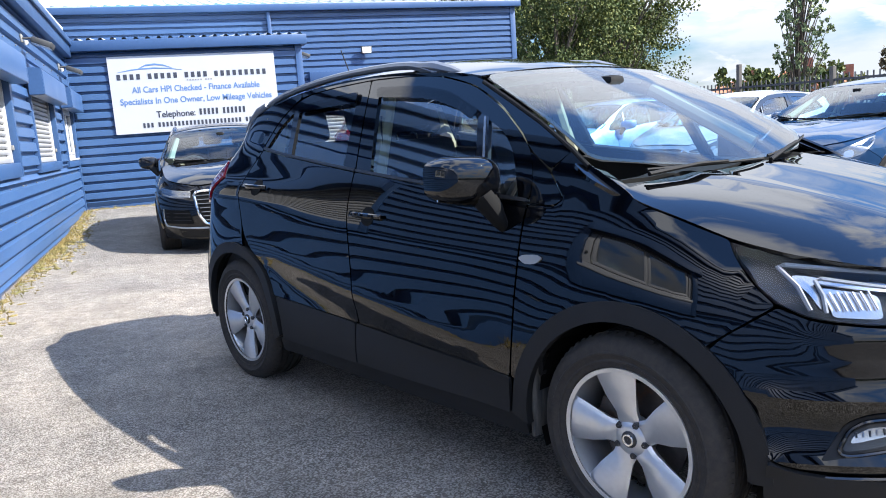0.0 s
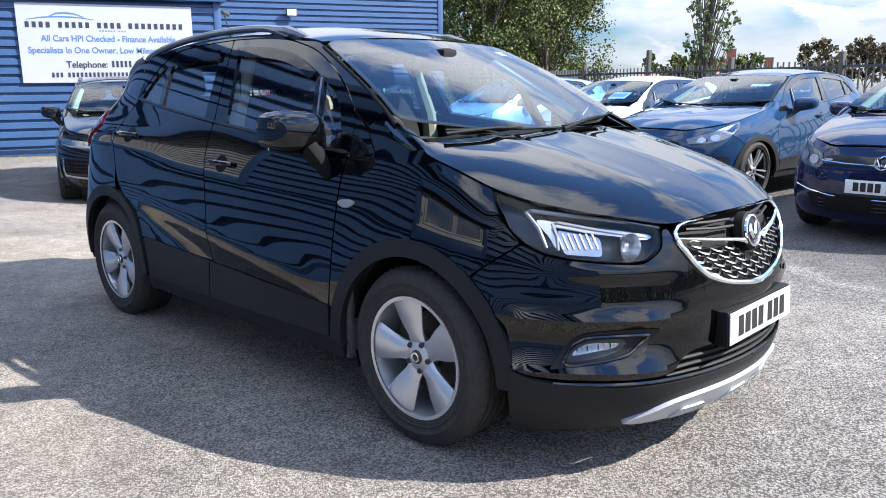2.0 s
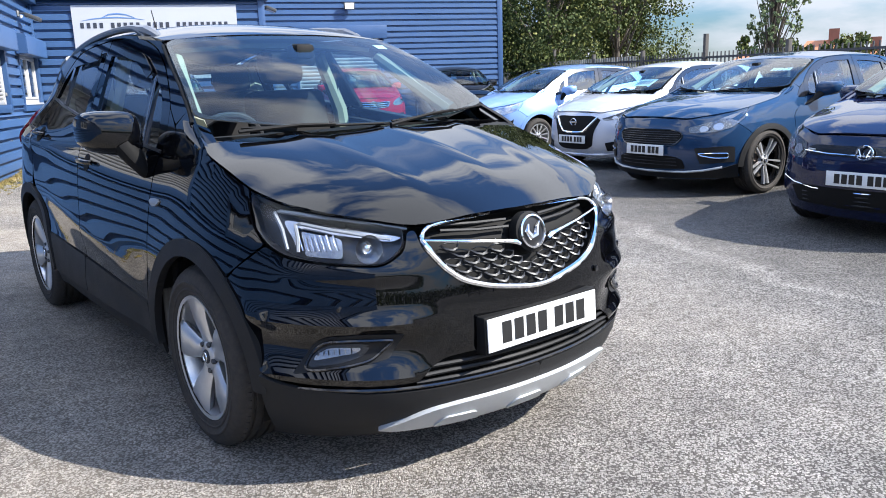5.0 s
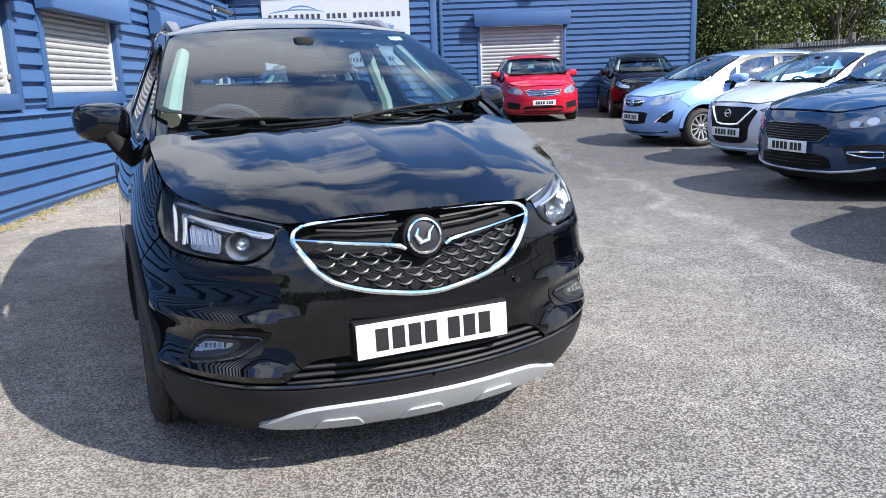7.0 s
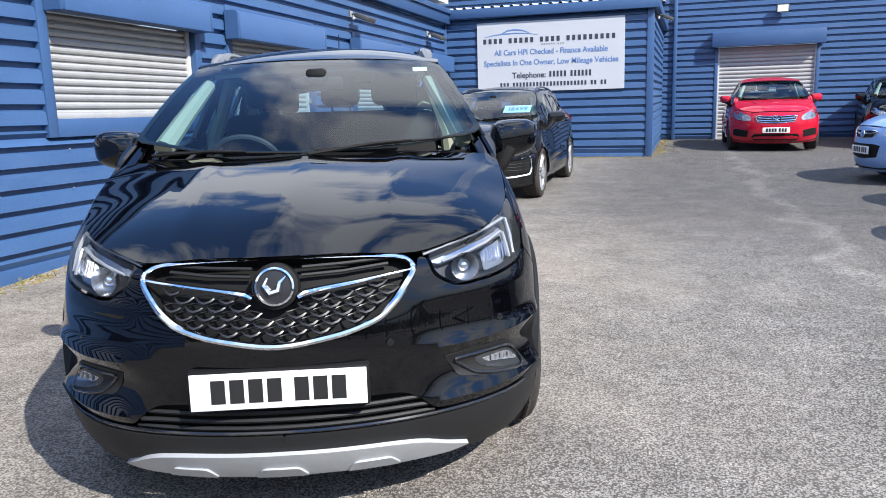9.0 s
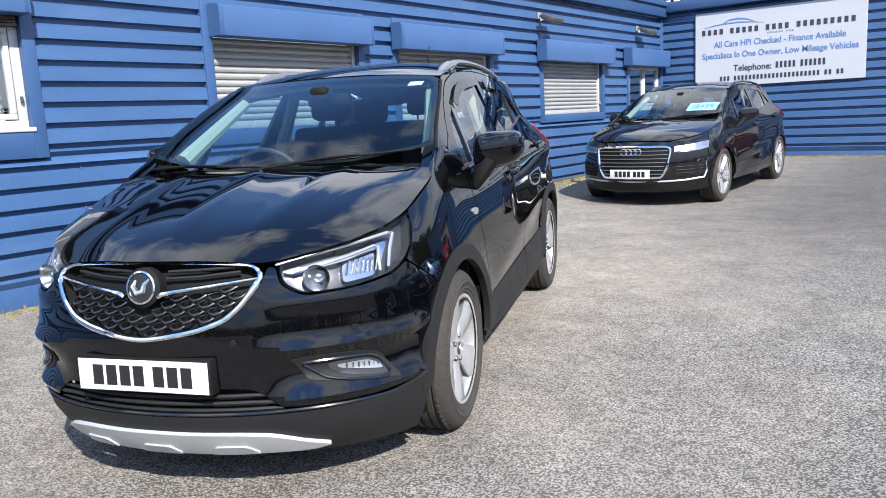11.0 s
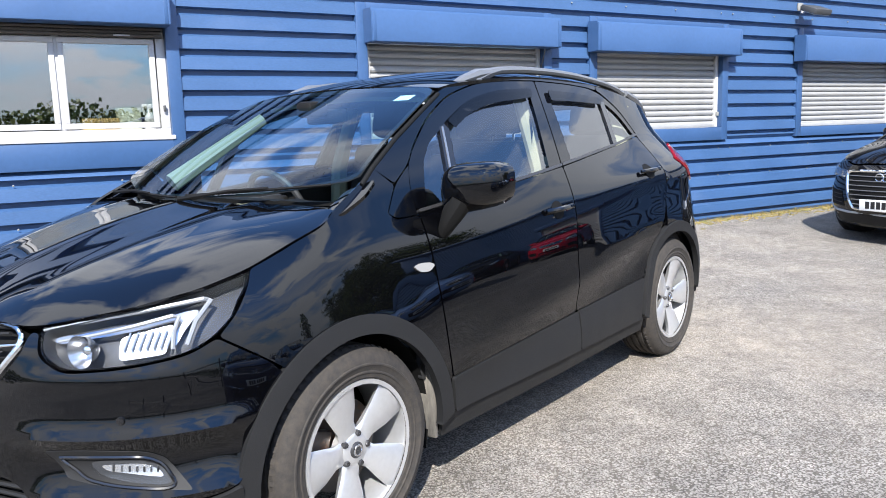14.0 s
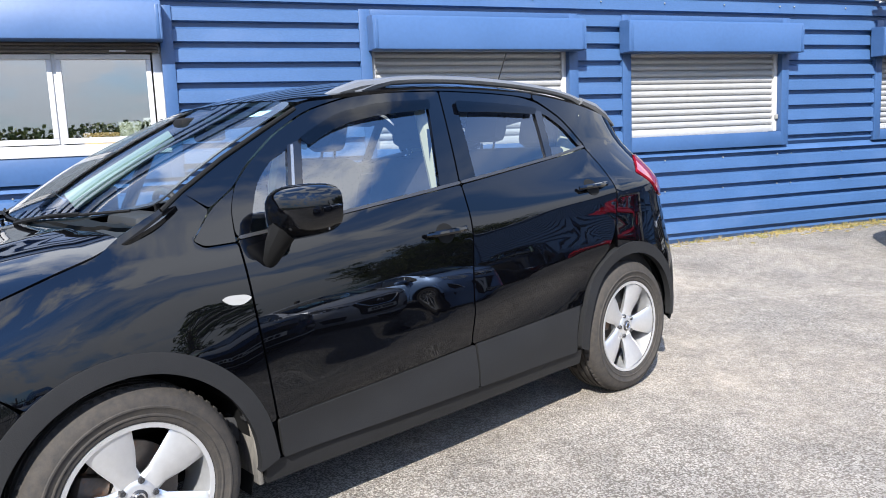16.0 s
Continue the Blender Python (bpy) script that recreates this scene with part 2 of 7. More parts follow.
def tarmac():
    """Worn tarmac: pale stones in dark binder, washed-out patches and fine cracks of dust."""
    m, nt, p = node_mat("tarmac")
    co = nt.nodes.new("ShaderNodeTexCoord")
    st = nt.nodes.new("ShaderNodeTexVoronoi"); st.inputs["Scale"].default_value = 105; st.inputs["Randomness"].default_value = 1.0
    link(nt, co.outputs["Object"], st.inputs["Vector"])
    st2 = nt.nodes.new("ShaderNodeTexVoronoi"); st2.inputs["Scale"].default_value = 260
    link(nt, co.outputs["Object"], st2.inputs["Vector"])
    # each stone its own grey
    sep = nt.nodes.new("ShaderNodeSeparateColor")
    link(nt, st.outputs["Color"], sep.inputs[0])
    grey = nt.nodes.new("ShaderNodeValToRGB")
    e = grey.color_ramp.elements
    e[0].position, e[0].color = 0.0, (0.285, 0.270, 0.247, 1)
    e[1].position, e[1].color = 1.0, (0.56, 0.526, 0.480, 1)
    q = e.new(0.45); q.color = (0.358, 0.338, 0.308, 1)
    q = e.new(0.90); q.color = (0.424, 0.398, 0.362, 1)
    link(nt, sep.outputs[0], grey.inputs[0])
    # dark binder between the stones
    gap = nt.nodes.new("ShaderNodeMapRange")
    gap.inputs["From Min"].default_value, gap.inputs["From Max"].default_value = 0.47, 0.60
    link(nt, st.outputs["Distance"], gap.inputs["Value"])
    mx = nt.nodes.new("ShaderNodeMix"); mx.data_type = "RGBA"
    link(nt, gap.outputs[0], mx.inputs["Factor"]); link(nt, grey.outputs[0], mx.inputs["A"])
    mx.inputs["B"].default_value = (0.060, 0.057, 0.053, 1)
    # washed-out, dusty patches
    big = nt.nodes.new("ShaderNodeTexNoise"); big.inputs["Scale"].default_value = 0.55; big.inputs["Detail"].default_value = 7; big.inputs["Roughness"].default_value = 0.62
    link(nt, co.outputs["Object"], big.inputs["Vector"])
    pr = nt.nodes.new("ShaderNodeMapRange"); pr.inputs["From Min"].default_value, pr.inputs["From Max"].default_value = 0.34, 0.70
    pr.inputs["To Min"].default_value, pr.inputs["To Max"].default_value = 0.16, 0.62
    link(nt, big.outputs["Fac"], pr.inputs["Value"])
    # more dust has washed up towards the office wall
    sx = nt.nodes.new("ShaderNodeSeparateXYZ")
    link(nt, co.outputs["Object"], sx.inputs[0])
    wx = nt.nodes.new("ShaderNodeMapRange")
    wx.inputs["From Min"].default_value, wx.inputs["From Max"].default_value = 6.2, 2.0
    wx.inputs["To Min"].default_value, wx.inputs["To Max"].default_value = 0.06, 1.2
    link(nt, sx.outputs["X"], wx.inputs["Value"])
    wy = nt.nodes.new("ShaderNodeMapRange")
    wy.inputs["From Min"].default_value, wy.inputs["From Max"].default_value = 0.5, 6.5
    wy.inputs["To Min"].default_value, wy.inputs["To Max"].default_value = 0.30, 1.15
    link(nt, sx.outputs["Y"], wy.inputs["Value"])
    wf = nt.nodes.new("ShaderNodeMapRange")
    wf.inputs["From Min"].default_value, wf.inputs["From Max"].default_value = 6.0, 11.0
    wf.inputs["To Min"].default_value, wf.inputs["To Max"].default_value = 1.0, 0.25
    link(nt, sx.outputs["Y"], wf.inputs["Value"])
    wn = nt.nodes.new("ShaderNodeMath"); wn.operation = "MULTIPLY"
    link(nt, wy.outputs[0], wn.inputs[0]); link(nt, wf.outputs[0], wn.inputs[1])
    wm = nt.nodes.new("ShaderNodeMath"); wm.operation = "MULTIPLY"
    link(nt, wx.outputs[0], wm.inputs[0]); link(nt, wn.outputs[0], wm.inputs[1])
    pm = nt.nodes.new("ShaderNodeMath"); pm.operation = "MULTIPLY"
    link(nt, pr.outputs[0], pm.inputs[0]); link(nt, wm.outputs[0], pm.inputs[1])
    mx2 = nt.nodes.new("ShaderNodeMix"); mx2.data_type = "RGBA"
    link(nt, pm.outputs[0], mx2.inputs["Factor"]); link(nt, mx.outputs["Result"], mx2.inputs["A"])
    mx2.inputs["B"].default_value = (0.56, 0.475, 0.375, 1)
    # oil-dark and light spots
    sp = nt.nodes.new("ShaderNodeTexNoise"); sp.inputs["Scale"].default_value = 2.6; sp.inputs["Detail"].default_value = 6
    link(nt, co.outputs["Object"], sp.inputs["Vector"])
    sr = nt.nodes.new("ShaderNodeMapRange"); sr.inputs["From Min"].default_value, sr.inputs["From Max"].default_value = 0.25, 0.75
    sr.inputs["To Min"].default_value, sr.inputs["To Max"].default_value = 0.78, 1.22
    link(nt, sp.outputs["Fac"], sr.inputs["Value"])
    sc = nt.nodes.new("ShaderNodeVectorMath"); sc.operation = "SCALE"
    # grit: coarse grains that stay visible further off
    gr = nt.nodes.new("ShaderNodeTexNoise"); gr.inputs["Scale"].default_value = 55; gr.inputs["Detail"].default_value = 5; gr.inputs["Roughness"].default_value = 0.9
    link(nt, co.outputs["Object"], gr.inputs["Vector"])
    gm = nt.nodes.new("ShaderNodeMapRange"); gm.inputs["From Min"].default_value, gm.inputs["From Max"].default_value = 0.36, 0.64
    gm.inputs["To Min"].default_value, gm.inputs["To Max"].default_value = 0.80, 1.20
    link(nt, gr.outputs["Fac"], gm.inputs["Value"])
    gx = nt.nodes.new("ShaderNodeMath"); gx.operation = "MULTIPLY"
    link(nt, sr.outputs[0], gx.inputs[0]); link(nt, gm.outputs[0], gx.inputs[1])
    # scuffs: hand-sized mottling
    mo = nt.nodes.new("ShaderNodeTexNoise"); mo.inputs["Scale"].default_value = 13; mo.inputs["Detail"].default_value = 6; mo.inputs["Roughness"].default_value = 0.8
    link(nt, co.outputs["Object"], mo.inputs["Vector"])
    mm = nt.nodes.new("ShaderNodeMapRange"); mm.inputs["From Min"].default_value, mm.inputs["From Max"].default_value = 0.35, 0.65
    mm.inputs["To Min"].default_value, mm.inputs["To Max"].default_value = 0.74, 1.24
    link(nt, mo.outputs["Fac"], mm.inputs["Value"])
    gy = nt.nodes.new("ShaderNodeMath"); gy.operation = "MULTIPLY"
    link(nt, gx.outputs[0], gy.inputs[0]); link(nt, mm.outputs[0], gy.inputs[1])
    # the tarmac in the middle and at the far end of the yard is darker
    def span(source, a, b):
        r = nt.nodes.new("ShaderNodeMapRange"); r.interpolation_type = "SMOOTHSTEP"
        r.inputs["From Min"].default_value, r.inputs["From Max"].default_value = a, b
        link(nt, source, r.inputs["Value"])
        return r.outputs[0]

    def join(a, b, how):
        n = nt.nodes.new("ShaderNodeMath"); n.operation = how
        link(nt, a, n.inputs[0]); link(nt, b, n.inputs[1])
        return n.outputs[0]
    darkened = join(join(span(sx.outputs["X"], 0.8, 3.6), span(sx.outputs["Y"], 4.5, 9.5), "MULTIPLY"), span(sx.outputs["X"], 4.2, 6.2), "MAXIMUM")
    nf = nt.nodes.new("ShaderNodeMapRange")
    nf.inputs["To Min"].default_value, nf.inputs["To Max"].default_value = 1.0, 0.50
    link(nt, darkened, nf.inputs["Value"])
    # a pale trodden line that winds across the yard
    wob = nt.nodes.new("ShaderNodeTexNoise"); wob.inputs["Scale"].default_value, wob.inputs["Detail"].default_value = 0.9, 6
    link(nt, co.outputs["Object"], wob.inputs["Vector"])
    lx = nt.nodes.new("ShaderNodeMath"); lx.operation = "MULTIPLY_ADD"; lx.inputs[1].default_value, lx.inputs[2].default_value = TRACK
    link(nt, sx.outputs["Y"], lx.inputs[0])
    dx = nt.nodes.new("ShaderNodeMath"); dx.operation = "SUBTRACT"
    link(nt, sx.outputs["X"], dx.inputs[0]); link(nt, lx.outputs[0], dx.inputs[1])
    wv = nt.nodes.new("ShaderNodeMath"); wv.operation = "MULTIPLY_ADD"; wv.inputs[1].default_value, wv.inputs[2].default_value = 1.3, -0.65
    link(nt, wob.outputs["Fac"], wv.inputs[0])
    da = nt.nodes.new("ShaderNodeMath"); da.operation = "ADD"
    link(nt, dx.outputs[0], da.inputs[0]); link(nt, wv.outputs[0], da.inputs[1])
    db = nt.nodes.new("ShaderNodeMath"); db.operation = "ABSOLUTE"
    link(nt, da.outputs[0], db.inputs[0])
    tr = nt.nodes.new("ShaderNodeMapRange"); tr.inputs["From Min"].default_value, tr.inputs["From Max"].default_value = 0.02, 0.17
    tr.inputs["To Min"].default_value, tr.inputs["To Max"].default_value = 1.45, 1.0
    link(nt, db.outputs[0], tr.inputs["Value"])
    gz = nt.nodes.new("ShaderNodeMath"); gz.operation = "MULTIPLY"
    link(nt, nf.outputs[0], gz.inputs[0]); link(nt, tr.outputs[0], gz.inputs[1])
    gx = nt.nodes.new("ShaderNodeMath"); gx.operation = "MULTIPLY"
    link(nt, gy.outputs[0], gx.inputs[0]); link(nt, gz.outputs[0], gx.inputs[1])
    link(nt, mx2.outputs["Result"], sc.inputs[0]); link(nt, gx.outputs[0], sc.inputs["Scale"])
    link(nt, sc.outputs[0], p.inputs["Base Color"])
    p.inputs["Roughness"].default_value = 0.85
    ad = nt.nodes.new("ShaderNodeMath"); ad.operation = "ADD"
    link(nt, st.outputs["Distance"], ad.inputs[0]); link(nt, st2.outputs["Distance"], ad.inputs[1])
    b = nt.nodes.new("ShaderNodeBump"); b.invert = True
    b.inputs["Strength"].default_value, b.inputs["Distance"].default_value = 1.0, 0.011
    link(nt, ad.outputs[0], b.inputs["Height"]); link(nt, b.outputs[0], p.inputs["Normal"])
    return m


TARMAC = tarmac()
BLUE = surface("blue_cladding", (0.038, 0.088, 0.196), 0.40, vary=0.16, scale=1.1, fine=40, bump=0.0004, dirt=(0.065, 0.115, 0.225), dirt_at=(0.55, 0.85), stretch=(1, 1, 2.5))
BLUE_TRIM = surface("blue_trim", (0.033, 0.078, 0.180), 0.36, vary=0.10, scale=1.6, fine=30)
SHUTTER = surface("galvanised_shutter", (0.36, 0.36, 0.355), 0.45, metal=0.25, vary=0.12, scale=3, fine=50, dirt=(0.28, 0.25, 0.20), dirt_at=(0.6, 0.9), per_piece=0.06)
ROOFING = surface("grey_roof_sheet", (0.50, 0.52, 0.52), 0.55, metal=0.2, vary=0.12, scale=1, fine=20)
UPVC = surface("white_upvc", (0.46, 0.46, 0.465), 0.3, vary=0.05, scale=4, dirt=(0.5, 0.47, 0.4), dirt_at=(0.66, 0.95))
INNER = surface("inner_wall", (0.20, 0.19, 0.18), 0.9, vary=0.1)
SIGN_WHITE = surface("white_sign_board", (0.42, 0.435, 0.465), 0.35, vary=0.03, scale=2)
SIGN_DARK = plain("dark_lettering", (0.035, 0.04, 0.055), 0.4)
SIGN_BLUE = plain("blue_lettering", (0.10, 0.19, 0.38), 0.4)
LAMP_GREY = surface("lamp_housing_grey", (0.22, 0.22, 0.21), 0.5, vary=0.1)
WINDOW_GLASS = glass("window_glass", (0.78, 0.82, 0.82), 0.46)
DARK_STEEL = surface("dark_painted_steel", (0.045, 0.047, 0.05), 0.6, vary=0.2)
POST_GREY = surface("weathered_post", (0.075, 0.068, 0.06), 0.9, vary=0.25, scale=5)
MOSS = surface("moss_and_dead_grass", (0.23, 0.17, 0.06), 0.95, vary=0.4, scale=9, fine=70, bump=0.01, dirt=(0.10, 0.12, 0.03), dirt_at=(0.45, 0.7))


# ---- mesh helpers ----
def mesh_from(name, verts, faces, material, parent=None, label="", smooth=False, angle=None):
    me = bpy.data.meshes.new(name)
    me.from_pydata([tuple(v) for v in verts], [], faces)
    me.materials.append(material)
    if smooth:
        me.shade_smooth()
        if angle:
            me.set_sharp_from_angle(angle=radians(angle))
    ob = new(name, me)
    if parent:
        ob.parent = parent
    if label:
        ob["label"] = label
    return ob


def part(name, bm, material, parent, label="", smooth=False, angle=35):
    me = bpy.data.meshes.new(name)
    bm.to_mesh(me)
    bm.free()
    me.materials.append(material)
    if smooth:
        me.shade_smooth()
        me.set_sharp_from_angle(angle=radians(angle))
    ob = new(name, me)
    if parent:
        ob.parent = parent
    if label:
        ob["label"] = label
    return ob


def add_box(bm, lo, hi, bevel=0.0):
    c = [(a + b) / 2 for a, b in zip(lo, hi)]
    s = [b - a for a, b in zip(lo, hi)]
    r = bmesh.ops.create_cube(bm, size=1, matrix=Matrix.Translation(c) @ Matrix.Diagonal((*s, 1)))
    if bevel:
        es = list({e for v in r["verts"] for e in v.link_edges})
        bmesh.ops.bevel(bm, geom=es, offset=bevel, segments=2, affect="EDGES", profile=0.5)


def box(name, lo, hi, material, parent=None, bevel=0.0, label=""):
    bm = bmesh.new()
    add_box(bm, lo, hi, bevel)
    return part(name, bm, material, parent, label, smooth=bevel > 0)


def thing(name, m, label, category, group="", kind=""):
    ob = new(name)
    ob.matrix_world = m
    ob.empty_display_size = 0.2
    return tagged(ob, label, category, group, kind)


def sweep(bm, path, radius, sides=6, closed=False, flat=1.0, up=(0, 0, 1)):
    """A tube along a path; radius may be a list. flat squeezes it across up."""
    path = [Vector(p) for p in path]
    n = len(path)
    rad = radius if isinstance(radius, (list, tuple)) else [radius] * n
    rings = []
    for i, p in enumerate(path):
        a = path[(i - 1) % n] if (closed or i) else p
        b = path[(i + 1) % n] if (closed or i < n - 1) else p
        d = (b - a).normalized()
        s = d.cross(Vector(up))
        if s.length < 1e-4:
            s = d.cross(Vector((1, 0, 0)))
        s.normalize()
        u = s.cross(d)
        rings.append([bm.verts.new(p + (s * math.cos(2 * math.pi * k / sides) + u * math.sin(2 * math.pi * k / sides) * flat) * rad[i]) for k in range(sides)])
    for i in range(n if closed else n - 1):
        r, q = rings[i], rings[(i + 1) % n]
        for k in range(sides):
            bm.faces.new((r[k], r[(k + 1) % sides], q[(k + 1) % sides], q[k]))
    if not closed:
        bm.faces.new(rings[0][::-1])
        bm.faces.new(rings[-1])


def lathe(bm, profile, segments=32, axis="y", centre=(0, 0, 0)):
    """Turns (radius, along) pairs about an axis through centre."""
    rings = []
    for r, a in profile:
        ring = []
        for k in range(segments):
            t = 2 * math.pi * k / segments
            c, s = r * math.cos(t), r * math.sin(t)
            co = (c, a, s) if axis == "y" else (c, s, a)
            ring.append(bm.verts.new(Vector(co) + Vector(centre)))
        rings.append(ring)
    for r, q in zip(rings, rings[1:]):
        for k in range(segments):
            bm.faces.new((r[k], q[k], q[(k + 1) % segments], r[(k + 1) % segments]))
    return rings
# ---- ground ----
def ease(a, b, v):
    k = min(1.0, max(0.0, (v - a) / (b - a)))
    return k * k * (3 - 2 * k)


def ground_z(x, y):
    """The yard rises a little towards the buildings."""
    return 0.10 * ease(1.2, -1.0, x) * ease(3.0, 6.0, y) * ease(40, 25, y) * (1 - 0.5 * ease(9, 13, y)) + 0.10 * ease(11.5, 15.5, y) * ease(9, 5, x) * ease(40, 25, y)


def build_ground():
    xs = [-400, -150, -60, -25, -12] + [-6 + 0.5 * i for i in range(45)] + [20, 30, 60, 150, 400]
    ys = [-400, -150, -60, -25, -12] + [-6 + 0.5 * i for i in range(73)] + [34, 45, 70, 150, 400]
    verts = [(x, y, ground_z(x, y)) for y in ys for x in xs]
    w = len(xs)
    faces = [(j * w + i, j * w + i + 1, (j + 1) * w + i + 1, (j + 1) * w + i) for j in range(len(ys) - 1) for i in range(w - 1)]
    g = mesh_from("ground", verts, faces, TARMAC, smooth=True)
    tagged(g, "worn grey tarmac yard with pale dusty patches", "ground", kind="structure")


build_ground()


# ---- profiled metal walls ----
PITCH, DEEP = 0.163, 0.048


def profile_rows(z0, z1, phase=0.0):
    """(z, depth) pairs of horizontal ribs from z0 to z1: a wide proud face that leans a little, and a narrow groove."""
    rows = []
    k = math.floor((z0 - phase) / PITCH) - 1
    while phase + k * PITCH < z1:
        b = phase + k * PITCH
        for dz, d in ((0.0, 0.0), (0.034, 0.0), (0.044, DEEP), (0.142, DEEP * 0.84), (PITCH - 0.001, 0.0)):
            rows.append((b + dz, d))
        k += 1
    out = [(z0, 0.0)] + [r for r in rows if z0 + 0.004 < r[0] < z1 - 0.004] + [(z1, 0.0)]
    return out


def sheet(name, parent, a0, a1, z0, z1, place, phase=0.0):
    """A profiled sheet between a0 and a1 along the wall; place(a, depth, z) gives the point."""
    rows = profile_rows(z0, z1, phase)
    cuts = max(1, round((a1 - a0) / 1.0))
    verts, faces = [], []
    for z, d in rows:
        for i in range(cuts + 1):
            a = a0 + (a1 - a0) * i / cuts
            verts.append(place(a, d + 0.0025 * noise.noise((a * 0.9, z * 1.3, 3.1)), z))
    w = cuts + 1
    for j in range(len(rows) - 1):
        for i in range(cuts):
            faces.append((j * w + i, j * w + i + 1, (j + 1) * w + i + 1, (j + 1) * w + i))
    return mesh_from(name, verts, faces, BLUE, parent)


def bolts(parent, pts, place):
    bm = bmesh.new()
    for a, z in pts:
        p = Vector(place(a, DEEP + 0.004, z))
        bmesh.ops.create_icosphere(bm, subdivisions=1, radius=0.009, matrix=Matrix.Translation(p))
    return part("fixing_screws", bm, LAMP_GREY, parent)


# The long office wall faces +x; along it a is y. It sinks a little as it runs away.
WALL_X = -1.225
wall_west = thing("wall_west", pose(WALL_X, 7, 0, -0.8, 0, 0), "long blue profiled metal office wall with shuttered windows", "wall", kind="structure")


def on_west(a, d, z):
    return (d, a - 7, z)


# name, from, to, sill, head of each opening
OPEN = [("window", 1.55, 3.12, 1.32, 2.18), ("shutter", 4.86, 6.84, 1.25, 2.12), ("shutter", 7.55, 9.50, 1.25, 2.12), ("shutter", 11.0, 13.05, 1.22, 2.12), ("small_window", 14.2, 15.75, 1.22, 2.12)]
W0, W1, WBOT, WTOP = -9.0, 15.86, 0.0, 3.02
PH = 0.02


def build_west():
    edges = [W0] + [v for o in OPEN for v in (o[1] - 0.10, o[2] + 0.10)] + [W1]
    sill = min(o[3] for o in OPEN) - 0.12
    for i in range(0, len(edges), 2):
        sheet("cladding_sheet", wall_west, edges[i], edges[i + 1], sill, 2.46, on_west, PH)
    bounds = [W0, -3, 0.4, 3.4, 6.4, 9.6, 12.7, W1]
    for a, b in zip(bounds, bounds[1:]):
        sheet("cladding_sheet", wall_west, a, b, WBOT + 0.10, sill, on_west, PH)
        sheet("cladding_sheet", wall_west, a, b, 2.46, WTOP, on_west, PH)
        bolts(wall_west, [(a + 0.06 + k * 0.75, z) for k in range(int((b - a) / 0.75) + 1) for z in (sill - 0.10, sill - 0.425, 2.58)], on_west)
    # inner leaf with the openings through it
    for i in range(0, len(edges), 2):
        lo, hi = on_west(edges[i] + (0 if i == 0 else -0.04), -0.20, sill), on_west(edges[i + 1] + (0.04 if i + 2 < len(edges) else 0), -0.012, 2.30)
        box("inner_leaf", lo, hi, INNER, wall_west)
    box("inner_leaf", on_west(W0, -0.20, WBOT), on_west(W1, -0.012, sill), INNER, wall_west)
    box("inner_leaf", on_west(W0, -0.20, 2.30), on_west(W1, -0.012, WTOP), INNER, wall_west)
    box("base_flashing", on_west(W0, 0.0, WBOT - 0.12), on_west(W1, 0.030, WBOT + 0.11), BLUE_TRIM, wall_west, 0.004)
    box("fascia", on_west(W0, 0.0, WTOP), on_west(W1 - 0.04, 0.16, WTOP + 0.30), BLUE_TRIM, wall_west, 0.012)
    box("gutter_lip", on_west(W0, 0.162, WTOP + 0.20), on_west(W1 - 0.04, 0.20, WTOP + 0.30), BLUE_TRIM, wall_west, 0.008)
    box("corner_flashing", on_west(W1 - 0.14, 0.0, WBOT + 0.11), on_west(W1 - 0.02, DEEP + 0.012, WTOP), BLUE_TRIM, wall_west, 0.004)
    # trims round the openings
    for kind, a, b, s, h in OPEN:
        for lo, hi in (((a - 0.10, sill), (a, 2.46)), ((b, sill), (b + 0.10, 2.46)), ((a, sill), (b, s)), ((a, h + 0.25), (b, 2.46))):
            box("opening_trim", on_west(lo[0], -0.05, lo[1]), on_west(hi[0], DEEP + 0.010, hi[1]), BLUE_TRIM, wall_west, 0.003)


build_west()


def shutter_hood(a, b, z0, z1):
    """A folded steel box that holds a roller shutter."""
    ob = thing("shutter_hood", wall_west.matrix_world @ pose(DEEP + 0.012, (a + b) / 2 - 7, z0), "blue folded-steel roller shutter box over a window", "shutter box", "shutter boxes")
    w, d, h = (b - a) / 2, 0.175, z1 - z0
    bm = bmesh.new()
    pts = [(0, 0), (d, 0), (d, h - 0.03), (d - 0.02, h), (0, h + 0.012)]
    for s in (-w, w):
        [bm.verts.new((x, s, z)) for x, z in pts]
    bm.verts.ensure_lookup_table()
    n = len(pts)
    bm.faces.new(bm.verts[:n][::-1]); bm.faces.new(bm.verts[n:])
    for i in range(n):
        bm.faces.new((bm.verts[i], bm.verts[(i + 1) % n], bm.verts[n + (i + 1) % n], bm.verts[n + i]))
    bmesh.ops.recalc_face_normals(bm, faces=bm.faces)
    bmesh.ops.bevel(bm, geom=bm.edges[:], offset=0.006, segments=2, affect="EDGES")
    part("box", bm, BLUE_TRIM, ob, smooth=True)
    for s in (-w + 0.02, w - 0.045):
        box("end_seam", (d * 0.2, s, 0.01), (d + 0.0035, s + 0.025, h - 0.035), BLUE_TRIM, ob, 0.001)
    return ob


